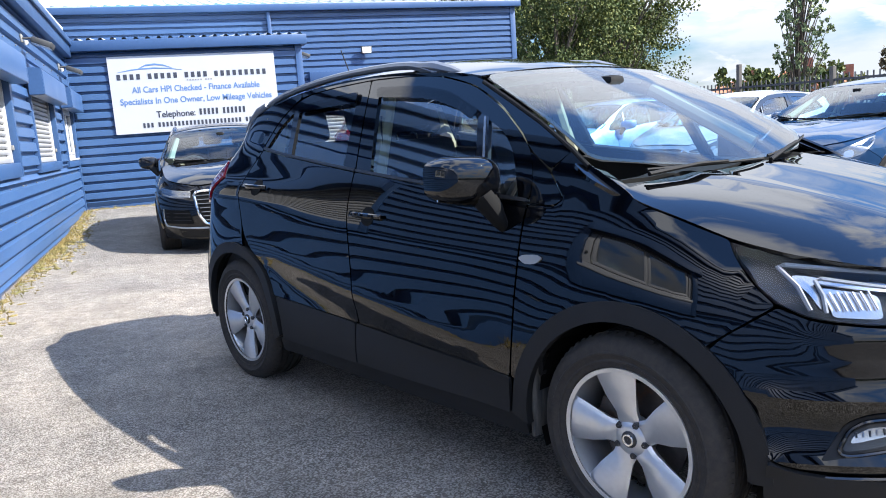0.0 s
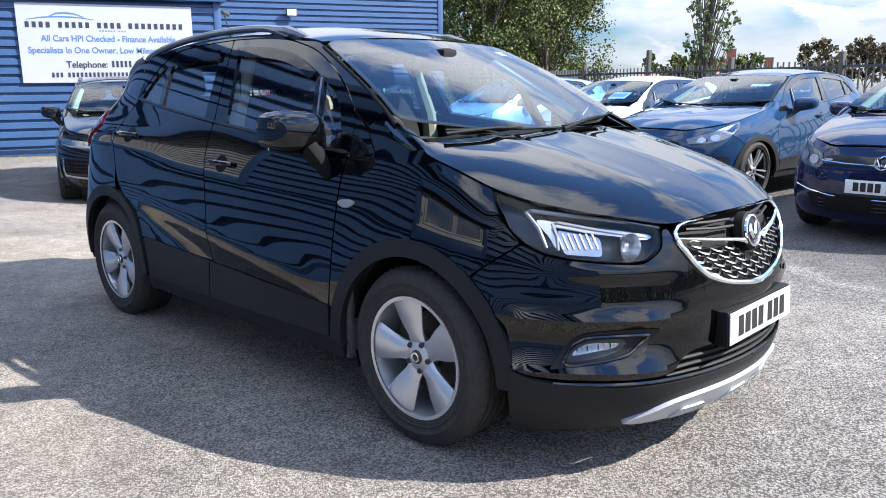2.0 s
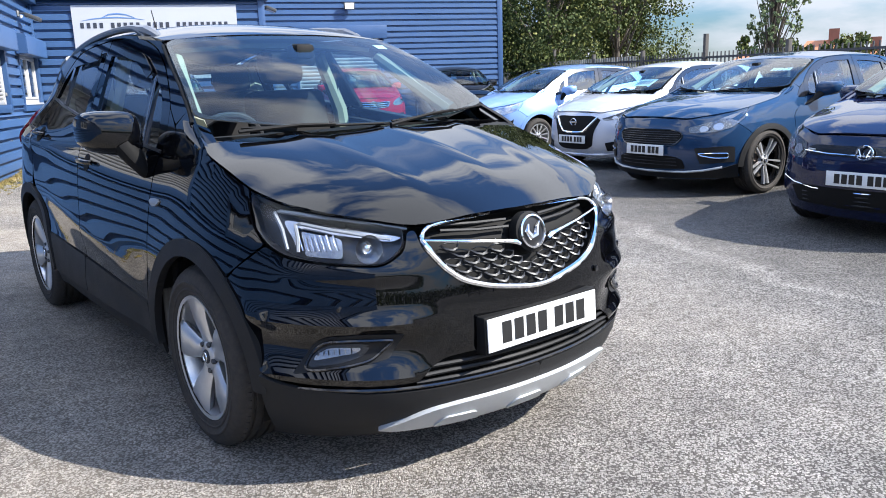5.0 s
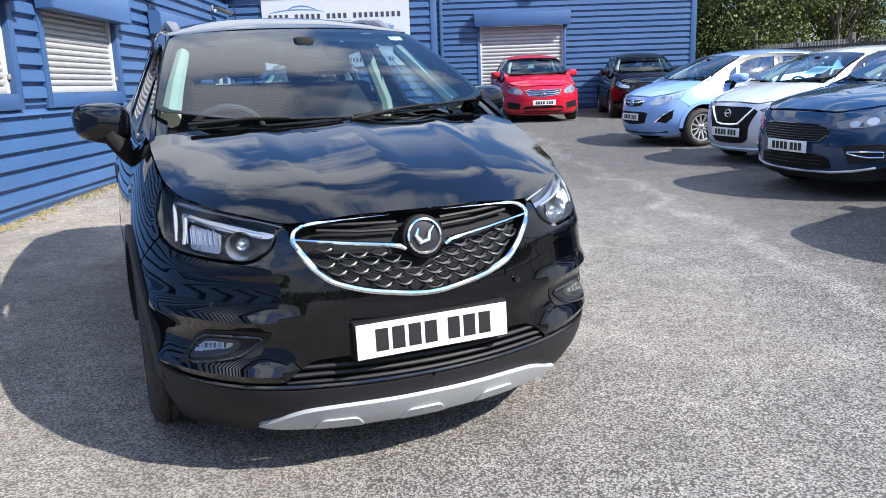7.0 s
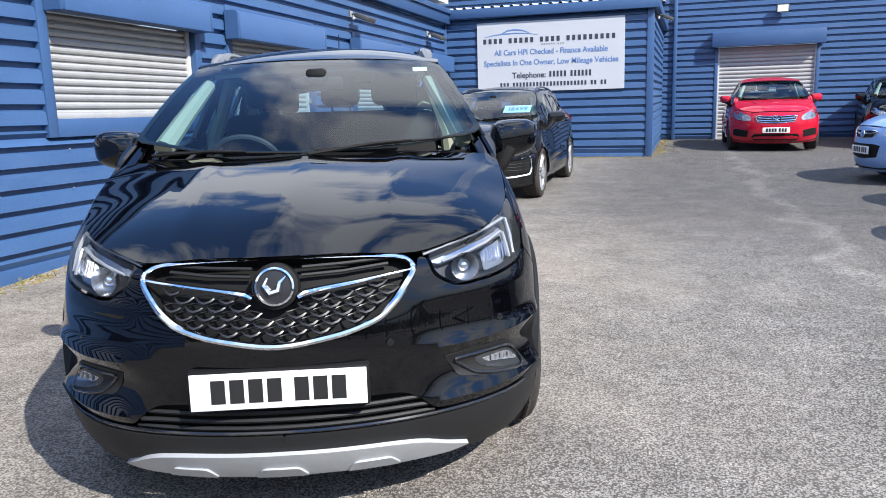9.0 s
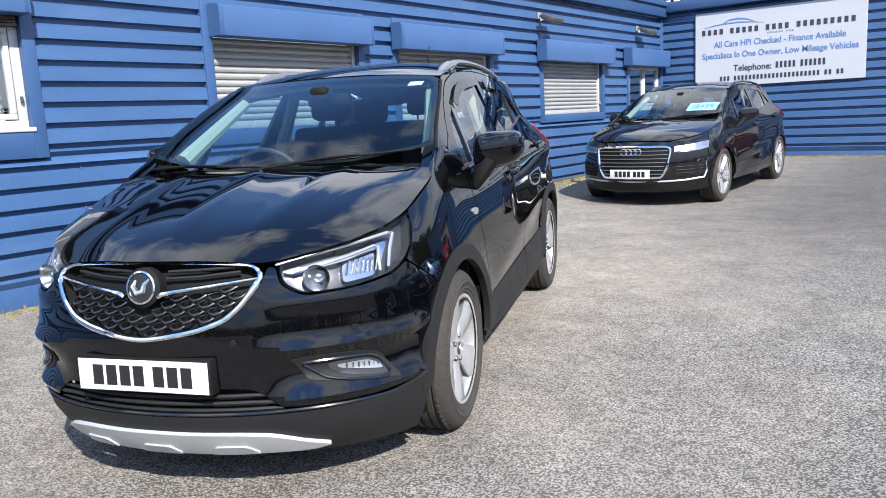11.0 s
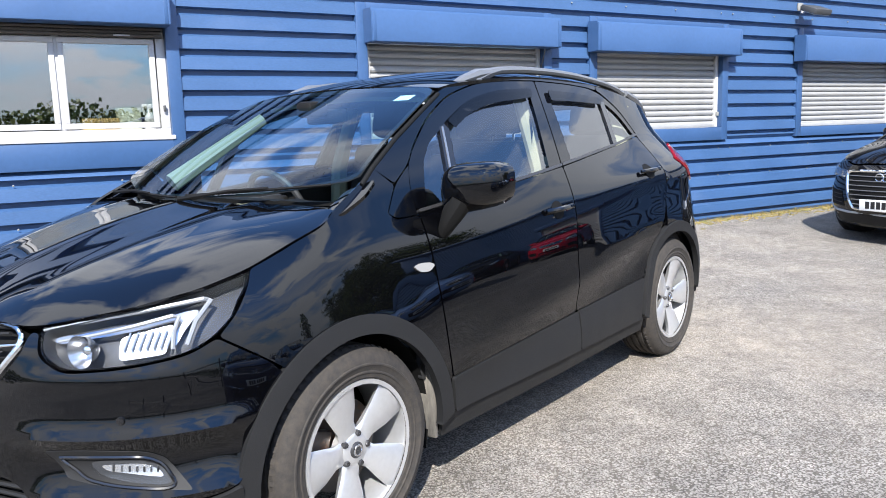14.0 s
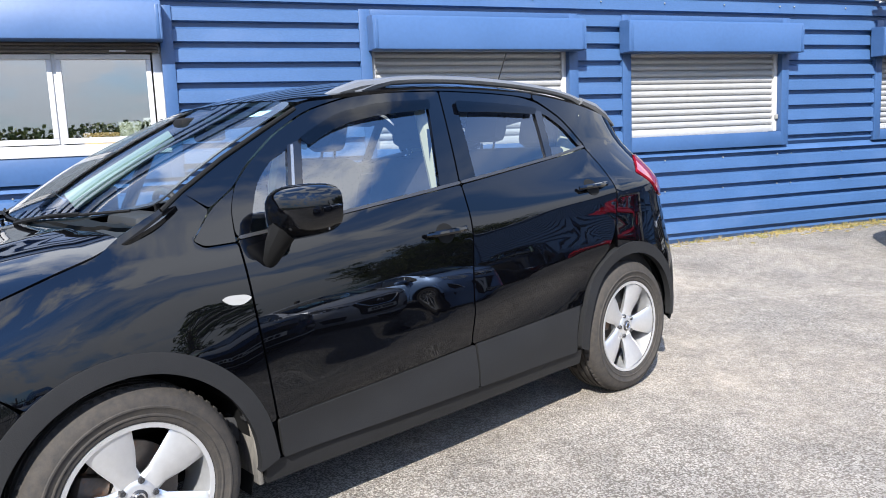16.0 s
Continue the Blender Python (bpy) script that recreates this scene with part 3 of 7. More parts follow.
def roller_shutter(m, width, height, slat=0.062, depth=0.02, label="closed galvanised roller shutter with fine horizontal slats"):
    """A closed curtain of curved slats in two side guides, over a bottom rail. It faces local +x."""
    ob = thing("roller_shutter", m, label, "roller shutter", "roller shutters")
    n = int(height / slat)
    slat = height / n
    prof = [(0.0, -0.7), (0.06, -0.7), (0.10, 0.5), (0.35, 0.95), (0.60, 1.0), (0.86, 0.6), (0.88, -0.7), (1.0, -0.7)]
    verts = [(p[1] * depth, s * width / 2, p[0] * slat) for p in prof for s in (-1, 1)]
    faces = [(2 * i, 2 * i + 1, 2 * i + 3, 2 * i + 2) for i in range(len(prof) - 1)]
    first = mesh_from("slat", verts, faces, SHUTTER, ob)
    for i in range(1, n):
        s = new("slat", first.data)
        s.parent = ob
        s.location = (0, 0, i * slat)
    for s in (-1, 1):
        y = s * (width / 2 + 0.012)
        box("guide_rail", (-0.01, y - 0.022, -0.01), (depth + 0.022, y + 0.022, height), UPVC, ob, 0.003, "pale side guide")
    box("bottom_rail", (-0.004, -width / 2, -0.012), (depth + 0.012, width / 2, 0.03), SHUTTER, ob, 0.004)
    box("lock_boss", (depth + 0.02, width / 2 - 0.004, 0.12), (depth + 0.05, width / 2 + 0.03, 0.17), LAMP_GREY, ob, 0.006)
    return ob


def upvc_window(m, width, height, panes=2, name="window_1"):
    """A white plastic window in local y, z, facing +x, with its foot at z = 0."""
    ob = thing(name, m, "white plastic casement window with reflecting panes", "window", kind="structure")
    f = 0.07
    for lo, hi in (((-width / 2, 0), (width / 2, f)), ((-width / 2, height - f), (width / 2, height)), ((-width / 2, f), (-width / 2 + f, height - f)), ((width / 2 - f, f), (width / 2, height - f))):
        box("window_frame", (-0.05, lo[0], lo[1]), (0.02, hi[0], hi[1]), UPVC, ob, 0.006)
    inner = width - 2 * f
    pw = inner / panes
    for i in range(panes):
        y0 = -width / 2 + f + i * pw
        if i:
            box("mullion", (-0.05, y0 - 0.025, f), (0.016, y0 + 0.025, height - f), UPVC, ob, 0.005)
        a, b = y0 + 0.012, y0 + pw - 0.012
        for lo, hi in (((a, f + 0.006), (b, f + 0.05)), ((a, height - f - 0.05), (b, height - f - 0.006)), ((a, f + 0.05), (a + 0.04, height - f - 0.05)), ((b - 0.04, f + 0.05), (b, height - f - 0.05))):
            box("sash", (-0.03, lo[0], lo[1]), (0.030, hi[0], hi[1]), UPVC, ob, 0.006)
        p = box("pane", (-0.006, a + 0.03, f + 0.04), (0.004, b - 0.03, height - f - 0.04), WINDOW_GLASS, ob)
        p.visible_shadow = False
    box("window_sill", (0.02, -width / 2 - 0.02, -0.02), (0.09, width / 2 + 0.02, 0.015), UPVC, ob, 0.006)
    box("handle", (0.03, width / 2 - 0.05, 0.20), (0.05, width / 2 - 0.03, 0.25), DARK_STEEL, ob, 0.004)
    return ob


WM = wall_west.matrix_world
CURTAIN = surface("weathered_shutter_end", (0.10, 0.085, 0.07), 0.6, metal=0.3, vary=0.3, scale=12)


def raised_curtain(a, b, z):
    """The last slats of a shutter that is rolled up into its box."""
    ob = thing("shutter_end", WM @ pose(0.02, (a + b) / 2 - 7, z), "rolled-up roller shutter end under its box", "roller shutter")
    w = (b - a) / 2
    for k in range(2):
        box("slat", (0.0, -w, 0.002 + 0.028 * k), (0.03, w, 0.026 + 0.028 * k), CURTAIN, ob, 0.006)
    box("end_bar", (-0.004, -w, -0.020), (0.038, w, 0.0), CURTAIN, ob, 0.004)
    box("paper_label", (0.0385, w - 0.36, -0.016), (0.0395, w - 0.24, -0.004), UPVC, ob, label="small white paper label")


shutter_hood(1.35, 3.14, 2.17, 2.47)
raised_curtain(1.57, 3.10, 2.115)
shutter_hood(4.83, 6.93, 2.10, 2.39)
shutter_hood(7.41, 9.63, 2.08, 2.385)
shutter_hood(10.80, 13.22, 2.04, 2.36)
shutter_hood(13.92, 15.78, 2.04, 2.36)
for a, b, s in ((4.86, 6.84, 1.25), (7.55, 9.50, 1.25), (11.0, 13.05, 1.22)):
    roller_shutter(WM @ pose(-0.05, (a + b) / 2 - 7, s + 0.015), b - a - 0.07, 2.10 - s)
upvc_window(WM @ pose(-0.02, (1.55 + 3.12) / 2 - 7, 1.325), 1.57, 0.84, 2, "window_1")
upvc_window(WM @ pose(-0.02, (14.2 + 15.75) / 2 - 7, 1.225), 1.55, 0.88, 2, "window_2")


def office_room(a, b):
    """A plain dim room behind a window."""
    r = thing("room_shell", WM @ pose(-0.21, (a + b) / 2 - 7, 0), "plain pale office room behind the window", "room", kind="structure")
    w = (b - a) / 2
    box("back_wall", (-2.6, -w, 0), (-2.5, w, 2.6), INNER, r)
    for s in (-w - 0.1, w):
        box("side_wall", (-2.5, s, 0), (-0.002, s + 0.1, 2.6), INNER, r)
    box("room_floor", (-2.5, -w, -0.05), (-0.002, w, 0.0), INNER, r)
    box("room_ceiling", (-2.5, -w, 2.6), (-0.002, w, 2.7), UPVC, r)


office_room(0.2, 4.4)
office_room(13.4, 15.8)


def sill_clutter():
    """A card box, a pale carton and a trigger spray on the office window ledge."""
    card = surface("brown_card", (0.55, 0.38, 0.16), 0.8, vary=0.1)
    pale = surface("pale_green_carton", (0.55, 0.60, 0.48), 0.6, vary=0.08)
    clear = plain("white_bottle", (0.8, 0.82, 0.8), 0.3)
    ledge = thing("window_ledge", WM @ pose(-0.21, 2.33 - 7, 1.36), "white inner window ledge", "ledge", kind="structure")
    box("ledge_board", (-0.22, -0.76, -0.03), (0.14, 0.76, 0.0), UPVC, ledge, 0.004)
    for nm, y, w, h, mt, lb in (("storage_box", 2.62, 0.27, 0.12, card, "brown cardboard box on the office window ledge"), ("carton", 2.84, 0.17, 0.20, pale, "pale green carton on the office window ledge")):
        t = thing(nm, WM @ pose(-0.24, y - 7, 1.362), lb, "box")
        box("body", (-0.08, -w / 2, 0), (0.08, w / 2, h), mt, t, 0.004)
        box("lid_flap", (-0.083, -w / 2 - 0.003, h - 0.03), (0.083, w / 2 + 0.003, h + 0.004), mt, t, 0.002)
    b = thing("spray_bottle", WM @ pose(-0.22, 3.0 - 7, 1.362), "white plastic trigger spray bottle on the window ledge", "bottle")
    bm = bmesh.new()
    lathe(bm, [(0.001, 0), (0.04, 0.0), (0.042, 0.02), (0.042, 0.11), (0.03, 0.15), (0.014, 0.175), (0.014, 0.20), (0.001, 0.2)], 16, "z")
    part("bottle", bm, clear, b, smooth=True)
    bm = bmesh.new()
    add_box(bm, (-0.018, -0.055, 0.20), (0.018, 0.03, 0.235), 0.008)
    add_box(bm, (-0.008, -0.05, 0.15), (0.008, -0.035, 0.205), 0.003)
    part("trigger_head", bm, clear, b, smooth=True)


sill_clutter()


def flood_lamp(m, name="flood_lamp", label="small grey outdoor flood lamp on an arm, on the blue wall"):
    """A tilted flat flood lamp on a bracket; it points along local +x."""
    ob = thing(name, m, label, "lamp", "wall lamps")
    box("back_plate", (0.0, -0.05, -0.05), (0.02, 0.05, 0.05), LAMP_GREY, ob, 0.006)
    bm = bmesh.new()
    sweep(bm, [(0.015, 0, 0), (0.10, 0, 0.0), (0.16, 0, -0.02)], 0.014, 8)
    part("arm", bm, DARK_STEEL, ob, smooth=True)
    bm = bmesh.new()
    add_box(bm, (0, -0.16, -0.04), (0.23, 0.16, 0.03), 0.012)
    bm.transform(pose(0.13, 0, -0.02, 0, 22, 0))
    h = part("head", bm, DARK_STEEL, ob, "dark lamp head", smooth=True)
    bm = bmesh.new()
    add_box(bm, (0.015, -0.142, -0.046), (0.215, 0.142, -0.0405))
    bm.transform(pose(0.13, 0, -0.02, 0, 22, 0))
    part("lens", bm, plain("lamp_lens", (0.75, 0.76, 0.74), 0.2), h)
    bm = bmesh.new()
    lathe(bm, [(0.001, -0.03), (0.028, -0.03), (0.03, 0.02), (0.001, 0.03)], 12, "z", (0.05, 0, -0.05))
    part("sensor", bm, UPVC, ob, smooth=True)
    return ob


flood_lamp(WM @ pose(DEEP, 10.9 - 7, 2.72))
flood_lamp(WM @ pose(DEEP, 14.55 - 7, 2.74))

# The flat roof of the offices closes the place behind the wall.
office_roof = box("roof_office", (-9.0, -2.0, 3.34), (-1.15, 16.0, 3.44), ROOFING)
tagged(office_roof, "grey sheet roof of the office range", "roof", kind="structure")


# ---- the projecting block with the sign ----
BX0, BX1, BY, BTOP = -1.19, 3.02, 15.92, 2.99
wall_block = thing("wall_block", pose(0, BY, 0.10), "blue profiled metal block that carries the sign", "wall", kind="structure")


def on_front(a, d, z):
    return (a, -d, z)


def on_flank(a, d, z):
    return (BX1 + d, a, z)


def build_block():
    for a, b in ((BX0, 1.0), (1.0, BX1 - 0.02)):
        sheet("cladding_sheet", wall_block, a, b, 0.08, BTOP - 0.1, on_front, 0.03)
    sheet("cladding_sheet", wall_block, 0.05, 6.1, 0.08, BTOP - 0.1, on_flank, 0.03)
    box("inner_leaf", (BX0, 0.012, -0.1), (BX1 - 0.012, 0.2, BTOP - 0.1), INNER, wall_block)
    box("inner_leaf", (BX1 - 0.2, 0.2, -0.1), (BX1 - 0.012, 6.1, BTOP - 0.1), INNER, wall_block)
    box("corner_flashing", (BX1 - 0.07, -DEEP - 0.012, -0.06), (BX1 + DEEP + 0.012, 0.09, BTOP - 0.1), BLUE_TRIM, wall_block, 0.004)
    box("base_flashing", (BX0, -0.03, -0.12), (BX1 - 0.07, 0.0, 0.085), BLUE_TRIM, wall_block, 0.004)
    box("base_flashing", (BX1, 0.09, -0.12), (BX1 + 0.03, 6.1, 0.085), BLUE_TRIM, wall_block, 0.004)
    box("fascia", (BX0 - 0.02, -0.17, BTOP - 0.1), (BX1 + 0.16, -0.002, BTOP + 0.09), BLUE_TRIM, wall_block, 0.012)
    box("fascia", (BX1 + 0.002, -0.002, BTOP - 0.1), (BX1 + 0.16, 6.1, BTOP + 0.09), BLUE_TRIM, wall_block, 0.012)


build_block()


def ribbed_roof(name, x0, x1, ya, za, yb, zb, pitch=0.2, label=""):
    """A sloping sheet roof whose ribs run up the slope."""
    verts, faces = [], []
    n = int((x1 - x0) / pitch)
    xs = []
    for i in range(n + 1):
        b = x0 + i * pitch
        xs += [(b, 0), (b + 0.10, 0), (b + 0.125, 0.035), (b + 0.165, 0.035), (b + pitch - 0.005, 0)]
    xs = [q for q in xs if q[0] <= x1]
    for x, d in xs:
        verts += [(x, ya, za + d), (x, yb, zb + d)]
    faces = [(2 * i, 2 * i + 2, 2 * i + 3, 2 * i + 1) for i in range(len(xs) - 1)]
    r = mesh_from(name, verts, faces, ROOFING)
    return tagged(r, label, "roof", kind="structure")


ribbed_roof("roof_block", BX0 - 0.1, BX1 + 0.16, BY - 0.14, 3.185, 22.0, 3.75, label="pale ribbed sheet roof over the sign block")

# ---- the tall shed behind ----
SY, SX0, SX1, STOP = 22.05, -8.0, 10.62, 4.45
wall_shed = thing("wall_shed", pose(0, SY, 0.06), "tall blue profiled metal shed wall with a roller door", "wall", kind="structure")
DX0, DX1, DH = 4.47, 6.85, 2.40


def build_shed():
    for a, b in ((SX0, BX1), (BX1, DX0 - 0.08), (DX1 + 0.08, 9.0), (9.0, SX1 - 0.06)):
        sheet("cladding_sheet", wall_shed, a, b, 0.05, STOP, on_front, 0.0)
    sheet("cladding_sheet", wall_shed, DX0 - 0.08, DX1 + 0.08, DH + 0.10, STOP, on_front, 0.0)
    sheet("cladding_sheet", wall_shed, 0.06, 14.0, 0.05, STOP, lambda a, d, z: (SX1 + d, a, z), 0.0)
    box("inner_leaf", (SX0, 0.012, -0.1), (DX0 - 0.05, 0.25, STOP), INNER, wall_shed)
    box("inner_leaf", (DX1 + 0.05, 0.012, -0.1), (SX1 - 0.02, 0.25, STOP), INNER, wall_shed)
    box("inner_leaf", (DX0 - 0.05, 0.012, DH + 0.12), (DX1 + 0.05, 0.25, STOP), INNER, wall_shed)
    box("inner_leaf", (SX1 - 0.25, 0.25, -0.1), (SX1 - 0.012, 14.0, STOP), INNER, wall_shed)
    for x in (DX0 - 0.08, DX1):
        box("door_trim", (x, -DEEP - 0.014, 0.0), (x + 0.08, 0.1, DH + 0.04), BLUE_TRIM, wall_shed, 0.003)
    box("corner_flashing", (SX1 - 0.10, -DEEP - 0.014, 0.0), (SX1 + DEEP + 0.012, 0.10, STOP), BLUE_TRIM, wall_shed, 0.004)
    box("fascia", (SX0, -0.20, STOP), (SX1 + 0.20, -0.002, STOP + 0.17), BLUE_TRIM, wall_shed, 0.012)
    box("downpipe", (BX1 + 0.30, -0.13, 0.0), (BX1 + 0.40, -0.04, STOP), BLUE_TRIM, wall_shed, 0.02)
    box("shutter_box", (DX0 - 0.17, -0.30, DH + 0.04), (DX1 + 0.17, -DEEP - 0.016, DH + 0.40), BLUE_TRIM, wall_shed, 0.008)


build_shed()
roller_shutter(Matrix.Translation((0, SY, 0.06)) @ pose((DX0 + DX1) / 2, 0.02, 0.02, 0, 0, -90), DX1 - DX0 - 0.06, DH + 0.02, 0.10, 0.022, "closed pale roller shutter door in the tall shed")
ribbed_roof("roof_shed", SX0, SX1 + 0.2, SY - 0.18, STOP + 0.25, SY + 9, STOP + 2.0, 0.3, "pale ribbed sheet roof of the tall shed")


def shed_flood():
    ob = thing("flood_light", pose(5.98, SY - DEEP - 0.01, 3.40, 0, 0, -90), "square white flood light high on the shed wall", "lamp")
    box("bracket", (0, -0.03, -0.02), (0.10, 0.03, 0.02), DARK_STEEL, ob, 0.004)
    h = box("housing", (0.08, -0.15, -0.10), (0.16, 0.15, 0.10), DARK_STEEL, ob, 0.01)
    box("lens", (0.1605, -0.125, -0.08), (0.165, 0.125, 0.08), plain("flood_lens", (0.8, 0.8, 0.76), 0.2), h)


shed_flood()
flood_lamp(pose(BX1 + DEEP, BY + 1.0, 2.95), label="small grey flood lamp on the flank of the sign block")


# ---- the sign ----
def text_mesh(body, size):
    cu = bpy.data.curves.new("lettering", "FONT")
    cu.body, cu.size, cu.extrude, cu.offset = body, size, 0.001, size * 0.016
    tmp = bpy.data.objects.new("lettering_tmp", cu)
    scene.collection.objects.link(tmp)
    bpy.context.view_layer.update()
    me = bpy.data.meshes.new_from_object(tmp.evaluated_get(bpy.context.evaluated_depsgraph_get()))
    bpy.data.objects.remove(tmp)
    return me


def text_part(body, size, x, z, material, parent, width):
    """A line of lettering, each letter a piece of its own, set to a given width."""
    spots = []
    for k, ch in enumerate(body):
        if ch == " ":
            continue
        me = text_mesh(ch, size)
        own = max(v.co.x for v in me.vertices)
        line = text_mesh(body[:k + 1], size)
        spots.append((me, max(v.co.x for v in line.vertices) - own))
        bpy.data.meshes.remove(line)
    total = max(v.co.x for v in spots[-1][0].vertices) + spots[-1][1]
    k = width / total
    for me, at in spots:
        me.materials.clear()
        me.materials.append(material)
        ob = new("letter", me)
        ob.parent = parent
        ob.matrix_basis = pose(x - width / 2 + at * k, -0.0285, z, 90, 0, 0) @ Matrix.Diagonal((k, 1, 1, 1))


def bar_row(parent, x0, x1, z0, z1, words, material, depth=-0.0285):
    """Plain bars in the place of words that are not lettered: one for each character."""
    unit = (x1 - x0) / (sum(words) + 0.8 * (len(words) - 1))
    x = x0
    for n in words:
        for k in range(n):
            box("bar", (x + unit * 0.10, depth - 0.001, z0), (x + unit * 0.66, depth + 0.002, z1), material, parent)
            x += unit
        x += unit * 0.8


def build_sign():
    s = thing("sign_board", pose(1.013, BY - DEEP - 0.006, 1.475), "large white sign board with dark and blue lettering", "sign")
    w, h = 1.508, 1.41
    bm = bmesh.new()
    add_box(bm, (-w, -0.025, 0), (w, 0.0, h), 0.003)
    part("board", bm, SIGN_WHITE, s)
    # firm's name as bars, with the swoosh over it
    bar_row(s, -1.385, 1.36, 0.985, 1.085, (4, 5, 4, 9), SIGN_DARK)
    bm = bmesh.new()
    sweep(bm, [(-1.35, -0.028, 1.12), (-1.15, -0.028, 1.155), (-0.95, -0.028, 1.175), (-0.7, -0.028, 1.18), (-0.45, -0.028, 1.165), (-0.22, -0.028, 1.13)], [0.004, 0.010, 0.012, 0.013, 0.009, 0.003], 6, flat=1, up=(0, 1, 0))
    sweep(bm, [(-0.98, -0.028, 1.18), (-0.86, -0.028, 1.235), (-0.70, -0.028, 1.25), (-0.55, -0.028, 1.23), (-0.40, -0.028, 1.175)], [0.006, 0.014, 0.016, 0.012, 0.005], 6, up=(0, 1, 0))
    for v in bm.verts:
        v.co.y = -0.0285 + (v.co.y + 0.028) * 0.12
    part("swoosh", bm, SIGN_BLUE, s, "blue swoosh")
    bar_row(s, -0.16, 0.32, 0.925, 0.95, (6, 3), LAMP_GREY)
    text_part("All Cars HPI Checked - Finance Available", 0.155, 0.02, 0.745, SIGN_BLUE, s, 2.32)
    text_part("Specialists In One Owner, Low Mileage Vehicles", 0.155, 0.01, 0.535, SIGN_BLUE, s, 2.76)
    text_part("Telephone:", 0.165, -0.42, 0.275, SIGN_DARK, s, 0.70)
    bar_row(s, 0.0, 0.88, 0.28, 0.395, (5, 6), SIGN_DARK)
    bar_row(s, -1.03, 1.18, 0.10, 0.185, (3, 22, 2, 2), SIGN_DARK)


build_sign()


# ---- moss and dead grass along the foot of the walls ----
def weeds():
    rnd = random.Random(4)
    bm = bmesh.new()
    spots = [(WALL_X + 0.05 + abs(rnd.gauss(0, 0.10)), rnd.uniform(2.0, 15.5)) for _ in range(900)]
    spots += [(WALL_X + 0.05 + abs(rnd.gauss(0, 0.16)), rnd.gauss(11.6, 1.6)) for _ in range(700)]
    spots += [(rnd.uniform(-1.1, 3.1), BY - 0.05 - abs(rnd.gauss(0, 0.14))) for _ in range(500)]
    spots += [(BX1 + 0.06 + abs(rnd.gauss(0, 0.12)), rnd.uniform(16, 21.9)) for _ in range(200)]
    for x, y in spots:
        if y > 15.85 and x < BX1:
            continue
        z = ground_z(x, y)
        n = 3 if rnd.random() < 0.5 else 5
        r = rnd.uniform(0.008, 0.03)
        if rnd.random() < 0.6:
            mat_ = Matrix.Translation((x, y, z)) @ Matrix.Rotation(rnd.uniform(0, 6.3), 4, "Z") @ Matrix.Diagonal((r * 1.6, r, r * 0.45, 1))
            bmesh.ops.create_icosphere(bm, subdivisions=1, radius=1, matrix=mat_)
        else:
            for _ in range(n):
                a, h = rnd.uniform(0, 6.3), rnd.uniform(0.02, 0.06)
                dx, dy = math.cos(a) * 0.004, math.sin(a) * 0.004
                lx, ly = rnd.gauss(0, 0.02), rnd.gauss(0, 0.02)
                v = [bm.verts.new((x - dx, y - dy, z - 0.002)), bm.verts.new((x + dx, y + dy, z - 0.002)), bm.verts.new((x + lx, y + ly, z + h))]
                bm.faces.new(v)
    ob = part("moss_and_grass", bm, MOSS, None)
    tagged(ob, "yellow-brown moss and dead grass along the wall foot", "weeds", kind="stuff")


weeds()


# ---- fence ----
FX = 12.6


PALING = surface("weathered_galvanised_paling", (0.26, 0.26, 0.24), 0.6, metal=0.2, vary=0.2, scale=3, per_piece=0.12)


def build_fence():
    fence = thing("fence", pose(FX, 0, 0), "tall dark vertical bar fence on weathered posts", "fence")
    y0, y1 = -14.0, 33.0
    posts = [y0 + 2.6 * i for i in range(int((y1 - y0) / 2.6) + 1)]
    bm = bmesh.new()
    add_box(bm, (-0.045, -0.045, -0.2), (0.045, 0.045, 1.84), 0.008)
    first = part("post", bm, POST_GREY, fence, smooth=True)
    first.location = (0, posts[0], 0)
    for i, y in enumerate(posts[1:]):
        p = new("post", first.data); p.parent = fence; p.location = (0, y, 0.0)
        p.scale = (1, 1, 1.0 + (0.14 if i % 3 == 1 else 0.0))
    for z in (0.35, 1.56):
        box("rail", (-0.02, y0, z), (0.02, y1, z + 0.045), DARK_STEEL, fence)
    y = y0 + 0.1
    inner, outer = [], []
    while y < y1:
        (inner if -2 < y < 27 else outer).append(y)
        y += 0.135
    bm = bmesh.new()
    add_box(bm, (-0.011, -0.011, 0.08), (0.011, 0.011, 1.70))
    part0 = None
    pale = None
    for y in inner:
        if y > 17.5:
            if pale is None:
                bm2 = bmesh.new()
                add_box(bm2, (-0.006, -0.034, 0.06), (0.006, 0.034, 1.72))
                for q in (-0.022, 0.022):
                    add_box(bm2, (-0.014, q - 0.008, 0.06), (-0.0065, q + 0.008, 1.72))
                pale = part("paling", bm2, PALING, fence, "pale galvanised paling")
                pale.location = (0, y, 0)
            else:
                b = new("paling", pale.data); b.parent = fence; b.location = (0, y, 0)
            continue
        if part0 is None:
            part0 = part("bar", bm, DARK_STEEL, fence); part0.location = (0, y, 0)
        else:
            b = new("bar", part0.data); b.parent = fence; b.location = (0, y, 0)
    bm = bmesh.new()
    for y in outer:
        add_box(bm, (-0.011, y - 0.011, 0.08), (0.011, y + 0.011, 1.70))
    part("far_bars", bm, DARK_STEEL, fence)


build_fence()


